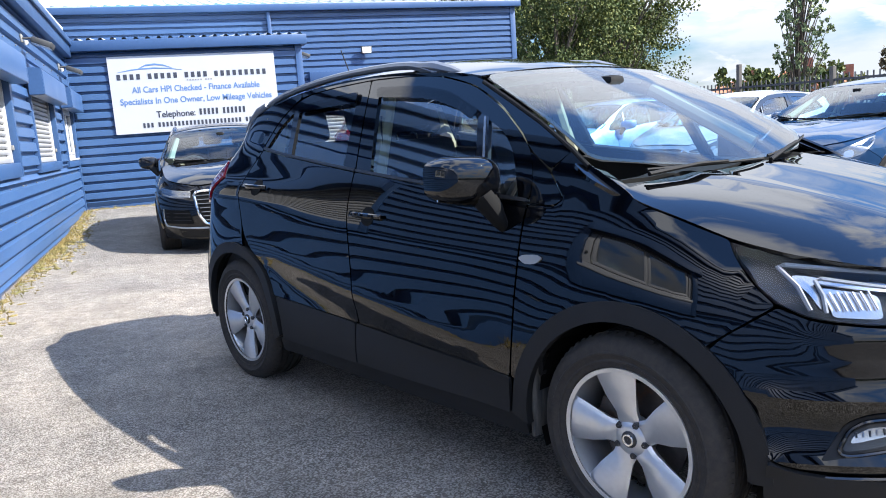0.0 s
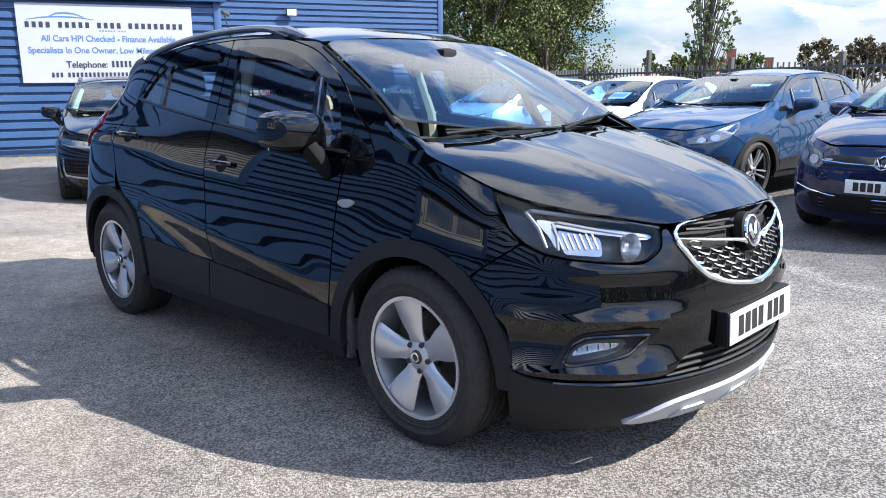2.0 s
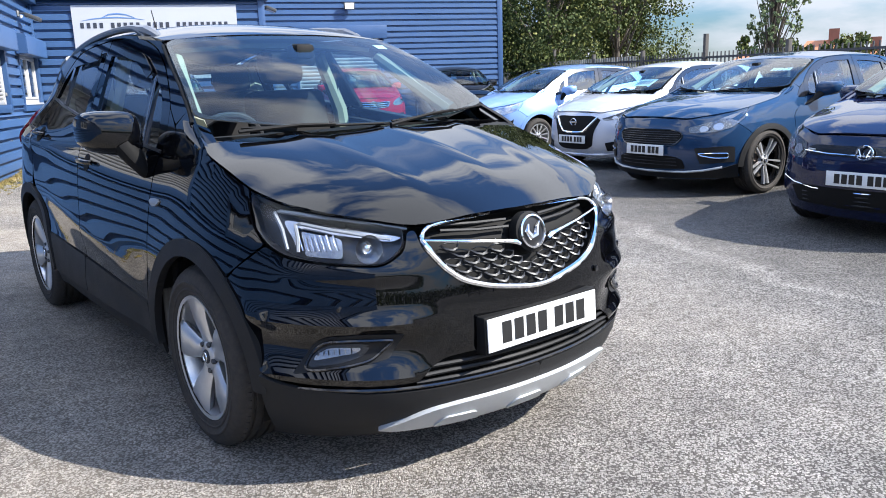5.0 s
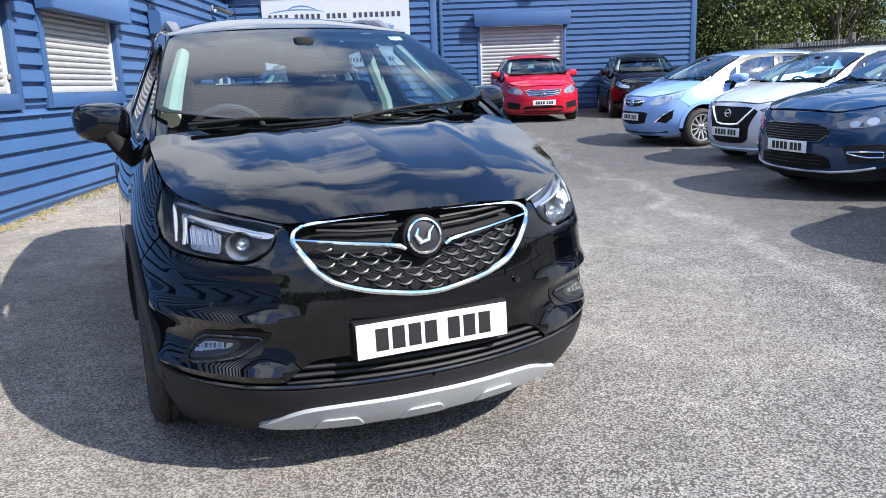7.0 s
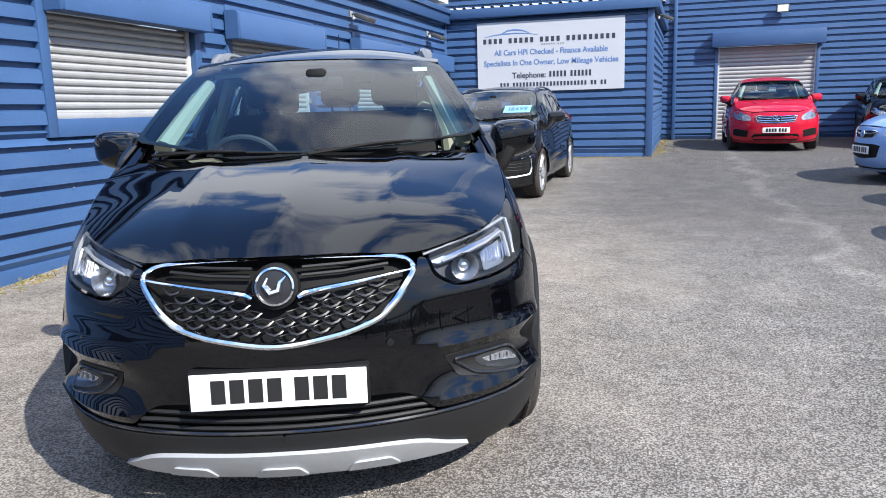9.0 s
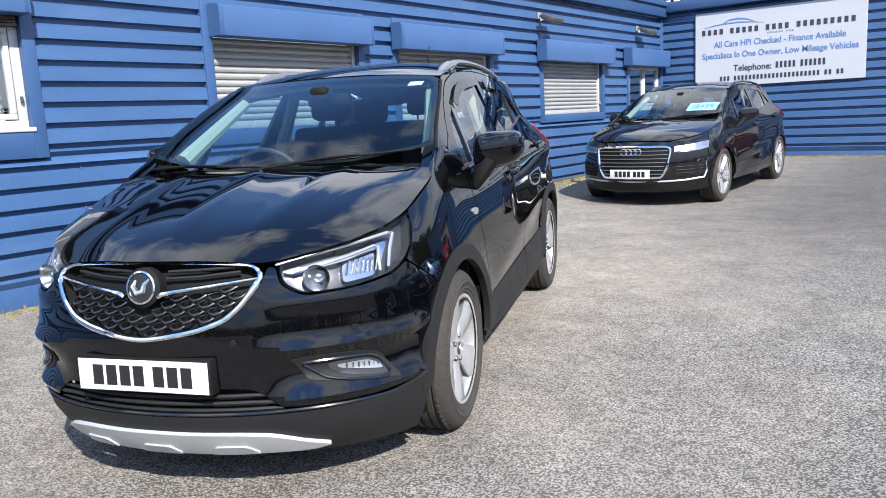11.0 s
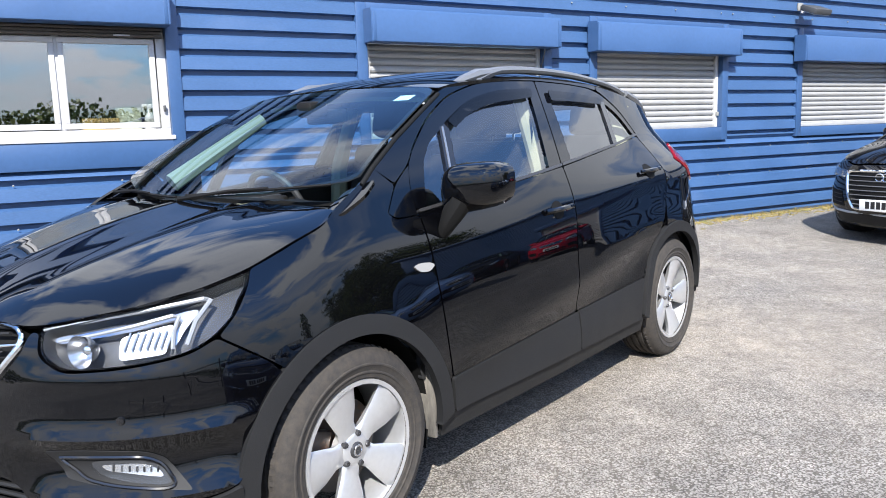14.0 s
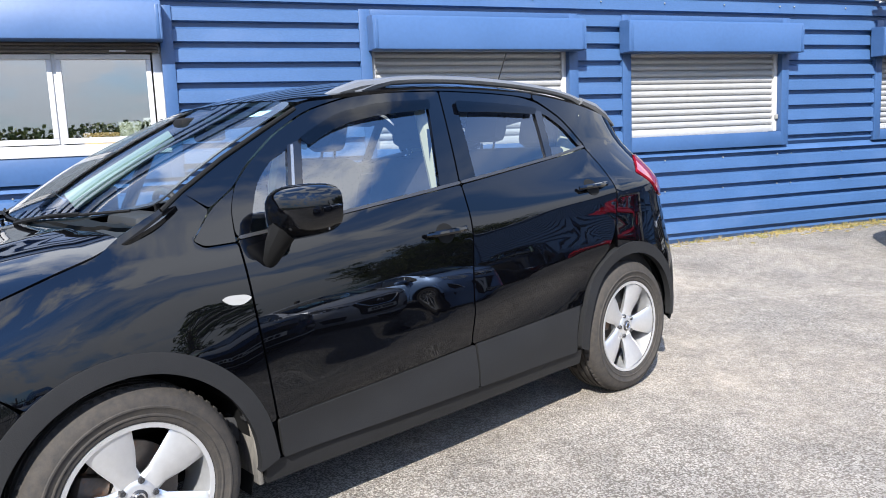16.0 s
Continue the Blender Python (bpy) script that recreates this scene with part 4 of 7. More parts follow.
# ---- trees, houses and far things ----
def leaf_mat(name, color, back):
    m, nt, p = node_mat(name)
    geo = nt.nodes.new("ShaderNodeNewGeometry")
    r = nt.nodes.new("ShaderNodeValToRGB")
    e = r.color_ramp.elements
    e[0].color = (*[c * 0.55 for c in color], 1)
    e[1].color = (*back, 1)
    q = e.new(0.55); q.color = (*color, 1)
    link(nt, geo.outputs["Random Per Island"], r.inputs[0])
    link(nt, r.outputs[0], p.inputs["Base Color"])
    p.inputs["Roughness"].default_value = 0.65
    p.inputs["Specular IOR Level"].default_value = 0.2
    p.inputs["Transmission Weight"].default_value = 0.0
    return m


LEAF_A = leaf_mat("leaves_olive", (0.062, 0.088, 0.024), (0.17, 0.175, 0.05))
LEAF_B = leaf_mat("leaves_willow", (0.13, 0.17, 0.075), (0.30, 0.34, 0.16))
LEAF_C = leaf_mat("leaves_rusty", (0.09, 0.075, 0.04), (0.16, 0.12, 0.06))
BARK = surface("bark", (0.10, 0.08, 0.06), 0.95, vary=0.3, scale=8, bump=0.01)


def tree(x, y, h, blobs, leaves, leaf_size, leafy, label, seed, lean=(0, 0), trunk_r=0.12, droop=0.0):
    """A tapered trunk with limbs to each clump of the crown, and a crown of many single leaves."""
    rnd = random.Random(seed)
    ob = thing("tree", pose(x, y, ground_z(x, y) - 0.02), label, "tree", "trees beyond the fence")
    bm = bmesh.new()
    spine = [(lean[0] * (k / 6) ** 2, lean[1] * (k / 6) ** 2, h * 0.85 * k / 6) for k in range(7)]
    sweep(bm, spine, [trunk_r * (1 - 0.13 * k) for k in range(7)], 8)
    for bx, by, bz, br in blobs:
        k = min(5, max(1, int(bz / h * 5)))
        s = Vector(spine[k - 1])
        e = Vector((bx, by, bz))
        mid = (s + e) / 2 + Vector((0, 0, 0.15))
        sweep(bm, [s, mid, e], [trunk_r * 0.4, trunk_r * 0.25, trunk_r * 0.08], 5)
    part("trunk", bm, BARK, ob, smooth=True)
    verts, faces = [], []
    vol = sum(b[3] ** 2 for b in blobs)
    for bx, by, bz, br in blobs:
        n = int(leaves * br ** 2 / vol)
        tw = [(rnd.gauss(0, 1), rnd.gauss(0, 1), rnd.gauss(0, 1)) for _ in range(max(6, n // 46))]
        for i in range(n):
            t = Vector(tw[i % len(tw)]).normalized() * br * (0.45 + 0.6 * ((i % len(tw)) / len(tw)))
            c = Vector((bx, by, bz)) + t + Vector((rnd.gauss(0, 1), rnd.gauss(0, 1), rnd.gauss(0, 1))) * br * 0.15
            c.z -= droop * rnd.random() * br
            ax = Vector((rnd.gauss(0, 1), rnd.gauss(0, 1), rnd.gauss(0, 0.7))).normalized()
            up = ax.orthogonal().normalized()
            up.rotate(Matrix.Rotation(rnd.uniform(0, 6.3), 3, ax))
            s = leaf_size * rnd.uniform(0.6, 1.3)
            side = ax.cross(up) * s * 0.42
            b0 = len(verts)
            verts += [c - up * s * 0.5, c + side + ax * s * 0.1, c + up * s * 0.6, c - side + ax * s * 0.1]
            faces.append((b0, b0 + 1, b0 + 2, b0 + 3))
    mesh_from("crown", verts, faces, leafy, ob)
    return ob


def blobs_of(rnd, n, rx, ry, z0, z1, r0, r1):
    return [(rnd.uniform(-rx, rx), rnd.uniform(-ry, ry), rnd.uniform(z0, z1), rnd.uniform(r0, r1)) for _ in range(n)]


rt = random.Random(11)
for i, (x, y, h) in enumerate(((14.2, 25.5, 7.6), (15.6, 28.5, 8.4), (13.6, 29.5, 8.0), (17.5, 27.0, 7.2), (16.8, 31.5, 8.0), (19.6, 30.0, 5.6), (13.2, 24.2, 5.5), (20.6, 33.0, 5.0))):
    tree(x, y, h, blobs_of(rt, 20, 1.7, 1.7, h * 0.16, h * 0.98, 0.7, 1.2), 17000, 0.098, LEAF_A, "broad-leaved tree with dense olive-green foliage beyond the fence", 30 + i)
def slim_clumps(rnd, n, h):
    """Small clumps up a feathery crown, wider low down, blown to one side."""
    out = []
    for k in range(n):
        q = k / (n - 1)
        reach = 0.10 + 0.55 * math.sin(math.pi * (0.12 + 0.86 * q))
        a = k * 2.4
        out.append((0.30 * q + reach * math.cos(a) * rnd.uniform(0.35, 1), reach * math.sin(a) * rnd.uniform(0.35, 1), 1.3 + (h - 1.3) * q + rnd.gauss(0, 0.06), rnd.uniform(0.07, 0.15)))
    return out


tree(14.9, 15.3, 4.4, slim_clumps(random.Random(5), 120, 4.6), 2900, 0.08, LEAF_B, "slim wind-blown young tree beyond the fence", 70, (0.15, 0), 0.05, 0.5)


def far_house(x, y, w, d, h, roof, turn, label, chim=True):
    ob = thing("house", pose(x, y, -0.4, 0, 0, turn), label, "house", "far houses")
    brick = FAR_BRICK
    box("wall", (-w / 2, -d / 2, 0), (w / 2, d / 2, h), brick, ob)
    r = mesh_from("roof", [(-w / 2 - 0.3, -d / 2 - 0.3, h), (w / 2 + 0.3, -d / 2 - 0.3, h), (w / 2 + 0.3, d / 2 + 0.3, h), (-w / 2 - 0.3, d / 2 + 0.3, h), (-w / 2 + w * 0.25, 0, h + roof), (w / 2 - w * 0.25, 0, h + roof)], [(0, 1, 5, 4), (1, 2, 5), (2, 3, 4, 5), (3, 0, 4), (0, 3, 2, 1)], FAR_TILE, ob, "orange clay tile roof")
    for sx in (-0.25, 0.25):
        wv = box("window", (sx * w - 0.7, -d / 2 - 0.03, h * 0.60), (sx * w + 0.7, -d / 2 + 0.05, h * 0.60 + 1.1), UPVC, ob)
        box("pane", (sx * w - 0.6, -d / 2 - 0.04, h * 0.60 + 0.1), (sx * w + 0.6, -d / 2 - 0.031, h * 0.60 + 1.0), DARK_STEEL, wv)
    if chim:
        box("chimney", (w * 0.2, -0.4, h + roof * 0.6), (w * 0.2 + 0.8, 0.4, h + roof + 0.9), brick, r)
    return ob


FAR_BRICK = surface("far_brick", (0.30, 0.12, 0.08), 0.9, vary=0.2, scale=0.8)
FAR_TILE = surface("clay_roof_tiles", (0.46, 0.19, 0.10), 0.85, vary=0.15, scale=0.6)
far_house(48.9, 57.4, 4.6, 5, 1.9, 1.3, -40, "far red-brick house with an orange tile roof")
far_house(52.4, 54.3, 3.6, 5, 1.9, 1.9, -44, "far red-brick house with an orange tile roof")
far_house(55.2, 52.6, 3.4, 5, 2.0, 1.0, -47, "far red-brick house with an orange tile roof")
for i, (x, y, h, lf) in enumerate(((53.6, 52.0, 3.3, LEAF_A), (60.6, 50.5, 4.2, LEAF_C), (63.0, 47.5, 4.3, LEAF_C), (65, 34, 5.4, LEAF_C), (70, 26, 5.0, LEAF_A), (48, 54, 3.8, LEAF_A))):
    tree(x, y, h, blobs_of(rt, 10, 2.2, 2.2, h * 0.35, h * 0.95, 0.8, 1.5), 2200, 0.35, lf, "far hedgerow tree with brownish-green leaves", 90 + i)


def tree_belt(pts, h, seed, label):
    """A far wood or hedge that nobody could count."""
    rnd = random.Random(seed)
    verts, faces = [], []
    for (ax, ay), (bx, by) in zip(pts, pts[1:]):
        ln = math.hypot(bx - ax, by - ay)
        for _ in range(int(ln * 150)):
            k = rnd.random()
            hh = h * (0.7 + 0.35 * noise.noise((ax + (bx - ax) * k * 3, k * ln * 0.15, seed)))
            z = hh * rnd.random() ** 0.7
            c = Vector((ax + (bx - ax) * k + rnd.gauss(0, 1.2), ay + (by - ay) * k + rnd.gauss(0, 1.2), z))
            n = Vector((rnd.gauss(0, 1), rnd.gauss(0, 1), rnd.gauss(0, 1))).normalized()
            u = n.orthogonal().normalized() * rnd.uniform(0.14, 0.34)
            v = n.cross(u) * 0.8
            b0 = len(verts)
            verts += [c - u, c + v, c + u, c - v]
            faces.append((b0, b0 + 1, b0 + 2, b0 + 3))
    ob = mesh_from("tree_belt", verts, faces, LEAF_A)
    tagged(ob, label, "trees", kind="stuff")


tree_belt([(75, 20), (72, -10), (60, -40), (20, -55), (-30, -50)], 6.0, 5, "far belt of dark green trees")
# ---- cars ----
def curve_at(tab, v):
    """A smooth curve through the pairs of a table."""
    n = len(tab)
    if v <= tab[0][0]:
        return tab[0][1]
    if v >= tab[-1][0]:
        return tab[-1][1]
    i = 0
    while v > tab[i + 1][0]:
        i += 1
    (x0, y0), (x1, y1) = tab[i], tab[i + 1]

    def slope(j):
        a, b = tab[max(0, j - 1)], tab[min(n - 1, j + 1)]
        return (b[1] - a[1]) / (b[0] - a[0])
    h = x1 - x0
    k = (v - x0) / h
    m0, m1 = slope(i) * h, slope(i + 1) * h
    return (2 * k ** 3 - 3 * k * k + 1) * y0 + (k ** 3 - 2 * k * k + k) * m0 + (-2 * k ** 3 + 3 * k * k) * y1 + (k ** 3 - k * k) * m1


# The body of a small crossover in metres: x forward from mid-wheelbase, z up.
BELT = [(-2.1, 1.36), (-1.2, 1.30), (-0.95, 1.255), (-0.28, 1.184), (0.0, 1.157), (0.64, 1.09), (0.92, 1.065), (1.1, 1.06), (2.2, 1.0)]
WIDTH = [(0.10, 0.80), (0.2, 0.85), (0.3, 0.880), (0.4, 0.887), (0.55, 0.887), (0.7, 0.882), (0.8, 0.874), (0.95, 0.852), (1.05, 0.83), (1.12, 0.808), (1.16, 0.79)]
CABIN = [(-1.7, 0.63), (-1.3, 0.675), (-0.95, 0.718), (-0.3, 0.772), (0.1, 0.788), (2.2, 0.79)]
NOSE = [(0.1, 1.98), (0.2, 2.10), (0.3, 2.17), (0.45, 2.195), (0.6, 2.195), (0.7, 2.18), (0.8, 2.155), (0.86, 2.12), (0.90, 2.06), (0.94, 1.98), (1.0, 1.88), (1.1, 1.7)]
TAIL = [(0.1, -1.95), (0.25, -2.03), (0.45, -2.065), (0.6, -2.06), (0.8, -2.0), (1.0, -1.94), (1.15, -1.89), (1.3, -1.82), (1.5, -1.70), (1.6, -1.6)]
XA, XB, HUB_X, HUB_Z = 1.0, -1.0, 1.2775, 0.335


def half_width(x, z):
    b = curve_at(BELT, x)
    if z > b:
        return curve_at(CABIN, x) - (z - b) * 0.42 - (z - b) ** 2 * 0.15
    zz = z if z < 0.5 else 0.5 + (z - 0.5) * 0.66 / (b - 0.5)
    k = min(1, max(0, (zz - 0.93) / 0.23))
    w = curve_at(WIDTH, zz) - (0.79 - curve_at(CABIN, x)) * k * k * (3 - 2 * k)
    # the blade that rises along the doors, with a hollow under it
    zl = 0.62 - 0.165 * x
    on = ease(0.95, 0.55, x) * ease(-1.35, -1.0, x)
    w += on * (0.007 * math.exp(-((z - zl) / 0.05) ** 2) - 0.013 * math.exp(-((z - zl + 0.13) / 0.085) ** 2) - 0.002 * math.exp(-((z - zl - 0.20) / 0.12) ** 2))
    # the flanks bow outwards between the wheels
    if abs(x) < 1.2:
        w += 0.014 * math.cos(math.pi * x / 2.4) ** 2 * (1 - ease(0.85, b, z))
    # flared wheel arches
    for cx in (HUB_X, -HUB_X):
        r = math.hypot(x - cx, z - HUB_Z)
        w += 0.007 * math.exp(-((r - 0.43) / 0.09) ** 2)
    # shoulder over the rear wheel
    w += 0.010 * math.exp(-((z - 1.06) / 0.06) ** 2) * ease(-0.3, -1.0, x)
    return w


def side_y(x, z):
    w = half_width(x, z)
    if x > XA:
        u = (x - XA) / (curve_at(NOSE, z) - XA)
        w *= math.sqrt(max(0, 1 - min(1, u) ** 4))
    if x < XB:
        u = (XB - x) / (XB - curve_at(TAIL, z))
        w *= math.sqrt(max(0, 1 - min(1, u) ** 6))
    return w


def nose_x(y, z):
    k = min(1, abs(y) / half_width(1.9, z))
    return XA + (curve_at(NOSE, z) - XA) * (1 - k * k) ** 0.25


def tail_x(y, z):
    k = min(1, abs(y) / half_width(-1.8, z))
    return XB + (curve_at(TAIL, z) - XB) * (1 - k * k) ** (1 / 6)


WRAP = 0.60


SCULPT = [0.0]


def front_map(w, z):
    """A point of the nose: w is y in the middle and runs on round the corner along the side."""
    s = -1 if w < 0 else 1
    a = abs(w)
    bulge = 0.0
    if SCULPT[0]:
        # brow over the fog lamp, the scoop in which it sits, and the vane below
        on = ease(0.34, 0.54, a) * ease(1.02, 0.86, a) * SCULPT[0]
        bulge = on * (0.020 * math.exp(-((z - 0.582) / 0.024) ** 2) - 0.026 * math.exp(-((z - 0.497) / 0.045) ** 2) + 0.022 * math.exp(-((z - 0.402) / 0.024) ** 2))
        bulge += SCULPT[0] * 0.008 * math.exp(-((z - 0.735) / 0.02) ** 2) * ease(0.40, 0.5, a) * ease(0.85, 0.7, a)
    if a <= WRAP:
        return Vector((nose_x(w, z) + bulge, w * (1 + 0.4 * bulge), z))
    x = nose_x(WRAP, z) - (a - WRAP)
    k = ease(WRAP, WRAP + 0.25, a)
    return Vector((x + bulge * (1 - k), s * (side_y(x, z) + bulge * (0.4 * a + 0.6 * k)), z))


def back_map(w, z):
    s = -1 if w < 0 else 1
    if abs(w) <= WRAP:
        return Vector((tail_x(w, z), w, z))
    x = tail_x(WRAP, z) + (abs(w) - WRAP)
    return Vector((x, s * side_y(x, z), z))


def fw(x, z):
    """The w of a point of the side, for front_map."""
    return WRAP + nose_x(WRAP, z) - x


def bw(x, z):
    return WRAP + x - tail_x(WRAP, z)


HOOD_C = [(1.15, 1.138), (1.3, 1.126), (1.5, 1.091), (1.7, 1.045), (1.9, 0.985), (2.0, 0.945), (2.08, 0.905), (2.14, 0.875)]
HOOD_E = [(1.1, 1.138), (1.22, 1.106), (1.28, 1.080), (1.415, 1.037), (1.575, 0.982), (1.72, 0.944), (1.88, 0.908), (2.03, 0.868), (2.14, 0.84)]
HOOD_W = [(1.1, 0.765), (1.22, 0.770), (1.28, 0.772), (1.415, 0.769), (1.575, 0.756), (1.72, 0.725), (1.88, 0.635), (2.03, 0.455), (2.14, 0.30)]


def hood_map(x, y):
    zc, ze, ye = curve_at(HOOD_C, x), curve_at(HOOD_E, x), curve_at(HOOD_W, x)
    k = abs(y) / ye
    z = zc - (zc - ze) * min(1.2, k) ** 3.4
    fade = ease(2.1, 1.8, x)
    z += 0.007 * math.exp(-((abs(y) - 0.30 - 0.22 * (2.1 - x) * 0.5) / 0.035) ** 2) * fade
    # a soft ridge along the middle
    z += 0.012 * math.exp(-abs(y) / 0.12) * fade
    return Vector((x, y, z))


def screen_map(y, z):
    """The windscreen, from y and z."""
    return Vector((1.20 - (z - 1.185) * 2.0 - 0.22 * y * y + 0.06 * math.sin((z - 1.13) / 0.42 * math.pi), y, z))


ROOF_C = [(-1.65, 1.50), (-1.45, 1.555), (-1.2, 1.59), (-0.8, 1.625), (-0.3, 1.64), (0.0, 1.630), (0.3, 1.590), (0.47, 1.551), (0.6, 1.510)]
ROOF_E = [(-1.65, 1.40), (-1.45, 1.435), (-1.25, 1.49), (-1.04, 1.53), (-0.7, 1.566), (-0.28, 1.578), (0.2, 1.556), (0.45, 1.52), (0.6, 1.44)]


def roof_map(x, y):
    ze = curve_at(ROOF_E, x)
    ye = side_y(x, ze)
    zc = curve_at(ROOF_C, x)
    return Vector((x, y, zc - (zc - ze) * min(1.05, abs(y) / ye) ** 2.4))


def fillet(poly, r=0.012, soft=38):
    """Eases gentle bends into curves and rounds sharp corners by r."""
    out = []
    n = len(poly)
    for i in range(n):
        a, b, c = Vector(poly[i - 1]), Vector(poly[i]), Vector(poly[(i + 1) % n])
        d0, d1 = a - b, c - b
        l0, l1 = d0.length, d1.length
        if l0 < 1e-6 or l1 < 1e-6:
            continue
        turn = 180 - math.degrees(d0.angle(d1))
        if turn < 2:
            out.append(b)
            continue
        q0 = min(l0 * 0.48, r) if turn > soft else l0 * 0.33
        q1 = min(l1 * 0.48, r) if turn > soft else l1 * 0.33
        p0, p1 = b + d0.normalized() * q0, b + d1.normalized() * q1
        for k in range(4):
            t = k / 3
            out.append(p0 * (1 - t) ** 2 + b * 2 * t * (1 - t) + p1 * t * t)
    return out


def arc(cx, cz, r, a0, a1, n=14):
    return [(cx + r * math.cos(radians(a0 + (a1 - a0) * i / n)), cz + r * math.sin(radians(a0 + (a1 - a0) * i / n))) for i in range(n + 1)]


class Car:
    """Collects what the parts of one car share: its root, its proportions, its fineness."""

    def __init__(self, root, warp, cell):
        self.root, self.warp, self.cell = root, warp, cell

    def put(self, bm):
        for v in bm.verts:
            v.co = self.warp(v.co)

    def patch(self, name, poly, fn, material, offset=0.0, depth=0.014, parent=None, label="", cell=None, round_=0.012):
        """A panel: a flat outline laid onto the body by fn, with turned-in edges."""
        pts = fillet(poly, round_) if round_ else [Vector(p) for p in poly]
        bm = bmesh.new()
        f = bm.faces.new([bm.verts.new((p[0], p[1], 0)) for p in pts])
        c = cell or self.cell
        for ax in (0, 1):
            lo, hi = min(p[ax] for p in pts), max(p[ax] for p in pts)
            n = max(1, round((hi - lo) / c))
            for k in range(1, n):
                co, no = [0, 0, 0], [0, 0, 0]
                co[ax], no[ax] = lo + (hi - lo) * k / n + 0.00013, 1
                bmesh.ops.bisect_plane(bm, geom=bm.verts[:] + bm.edges[:] + bm.faces[:], plane_co=co, plane_no=no, dist=1e-5)
        for v in bm.verts:
            v.co = fn(v.co.x, v.co.y)
        bm.normal_update()
        mid = Vector((0, 0, 0.75))
        if sum(g.normal.dot(g.calc_center_median() - mid) for g in bm.faces) < 0:
            bmesh.ops.reverse_faces(bm, faces=bm.faces[:])
            bm.normal_update()
        if offset:
            for v, n in [(v, v.normal.copy()) for v in bm.verts]:
                v.co += n * offset
        if depth:
            norm = {tuple(round(q, 5) for q in v.co): v.normal.copy() for v in bm.verts}
            rim = [e for e in bm.edges if e.is_boundary]
            made = bmesh.ops.extrude_edge_only(bm, edges=rim)["geom"]
            for v in made:
                if isinstance(v, bmesh.types.BMVert):
                    v.co -= norm[tuple(round(q, 5) for q in v.co)] * depth
        self.put(bm)
        return part(name, bm, material, parent or self.root, label, smooth=True, angle=42)

    def sides(self, name, poly, material, offset=0.0, depth=0.014, parents=None, label="", cell=None, round_=0.012):
        """The same panel on the left and on the right."""
        out = []
        for i, s in enumerate((1, -1)):
            out.append(self.patch(name, poly, lambda x, z, s=s: Vector((x, s * side_y(x, z), z)), material, offset, depth, parents[i] if parents else None, label, cell, round_))
        return out

    def fronts(self, name, poly, material, offset=0.0, depth=0.014, parents=None, label="", cell=None, fn=None, round_=0.012):
        g = fn or front_map
        return [self.patch(name, poly, lambda w, z, s=s: Vector((g(w, z).x, s * g(w, z).y, z)), material, offset, depth, parents[i] if parents else None, label, cell, round_) for i, s in enumerate((1, -1))]

    def tube(self, name, path, radius, material, parent=None, sides=6, closed=False, label="", flat=1.0):
        bm = bmesh.new()
        sweep(bm, path, radius, sides, closed, flat)
        self.put(bm)
        return part(name, bm, material, parent or self.root, label, smooth=True)

    def block(self, name, lo, hi, material, parent=None, bevel=0.02, label="", turn=None):
        bm = bmesh.new()
        add_box(bm, lo, hi, bevel)
        if turn:
            bm.transform(turn)
        self.put(bm)
        return part(name, bm, material, parent or self.root, label, smooth=True)


RUBBER = surface("tyre_rubber", (0.014, 0.0135, 0.013), 0.85, vary=0.2, scale=60, fine=220, bump=0.0006, dirt=(0.068, 0.054, 0.041), dirt_at=(0.25, 1.15))
ALLOY = surface("silver_alloy", (0.63, 0.635, 0.64), 0.30, metal=0.72, vary=0.06, scale=5, coat=0.4, dirt=(0.36, 0.24, 0.15), dirt_at=(0.66, 0.98))
ALLOY_DARK = surface("dark_machined_alloy", (0.30, 0.30, 0.31), 0.3, metal=0.7, vary=0.1, scale=6)
NUT = plain("dark_nut_steel", (0.05, 0.05, 0.052), 0.35, 0.5)
DISC = surface("brake_disc_steel", (0.10, 0.085, 0.075), 0.55, metal=0.6, vary=0.25, scale=20, dirt=(0.20, 0.09, 0.04))
CLADDING = surface("textured_black_plastic", (0.0125, 0.0127, 0.0133), 0.57, spec=0.27, vary=0.15, scale=9, fine=260, bump=0.0005)
GLOSS_BLACK = plain("gloss_black_plastic", (0.006, 0.006, 0.007), 0.12, coat=0.5)
MATT_BLACK = plain("matt_black_plastic", (0.005, 0.005, 0.005), 0.7, spec=0.2)
CHROME = plain("bright_chrome", (0.85, 0.86, 0.87), 0.07, 1.0)
SATIN = surface("satin_silver_plastic", (0.44, 0.455, 0.465), 0.38, metal=0.35, vary=0.05)
PLATE_WHITE = plain("plate_white", (0.64, 0.65, 0.64), 0.3)
PLATE_INK = plain("plate_black", (0.012, 0.012, 0.012), 0.4)
CAR_GLASS = glass("car_side_glass", (0.86, 0.91, 0.90), 0.20)
SCREEN_GLASS = glass("windscreen_glass", (0.52, 0.78, 0.88), 0.06)
SMOKED = glass("smoked_acrylic", (0.06, 0.06, 0.065), 0.04)
LENS = glass("headlamp_lens", (0.93, 0.94, 0.95), 0.02)
DRL = plain("daylight_guide_white", (0.23, 0.245, 0.265), 0.25, emit=0.0)
REFLECT = plain("lamp_reflector", (0.50, 0.51, 0.53), 0.24, 1.0)
LAMP_DARK = plain("lamp_bezel_dark", (0.05, 0.052, 0.056), 0.3, 0.4)
RED_LENS = plain("red_tail_lens", (0.24, 0.006, 0.018), 0.08, coat=1.0)
AMBER = plain("clear_side_repeater", (0.27, 0.265, 0.255), 0.12, coat=1.0)
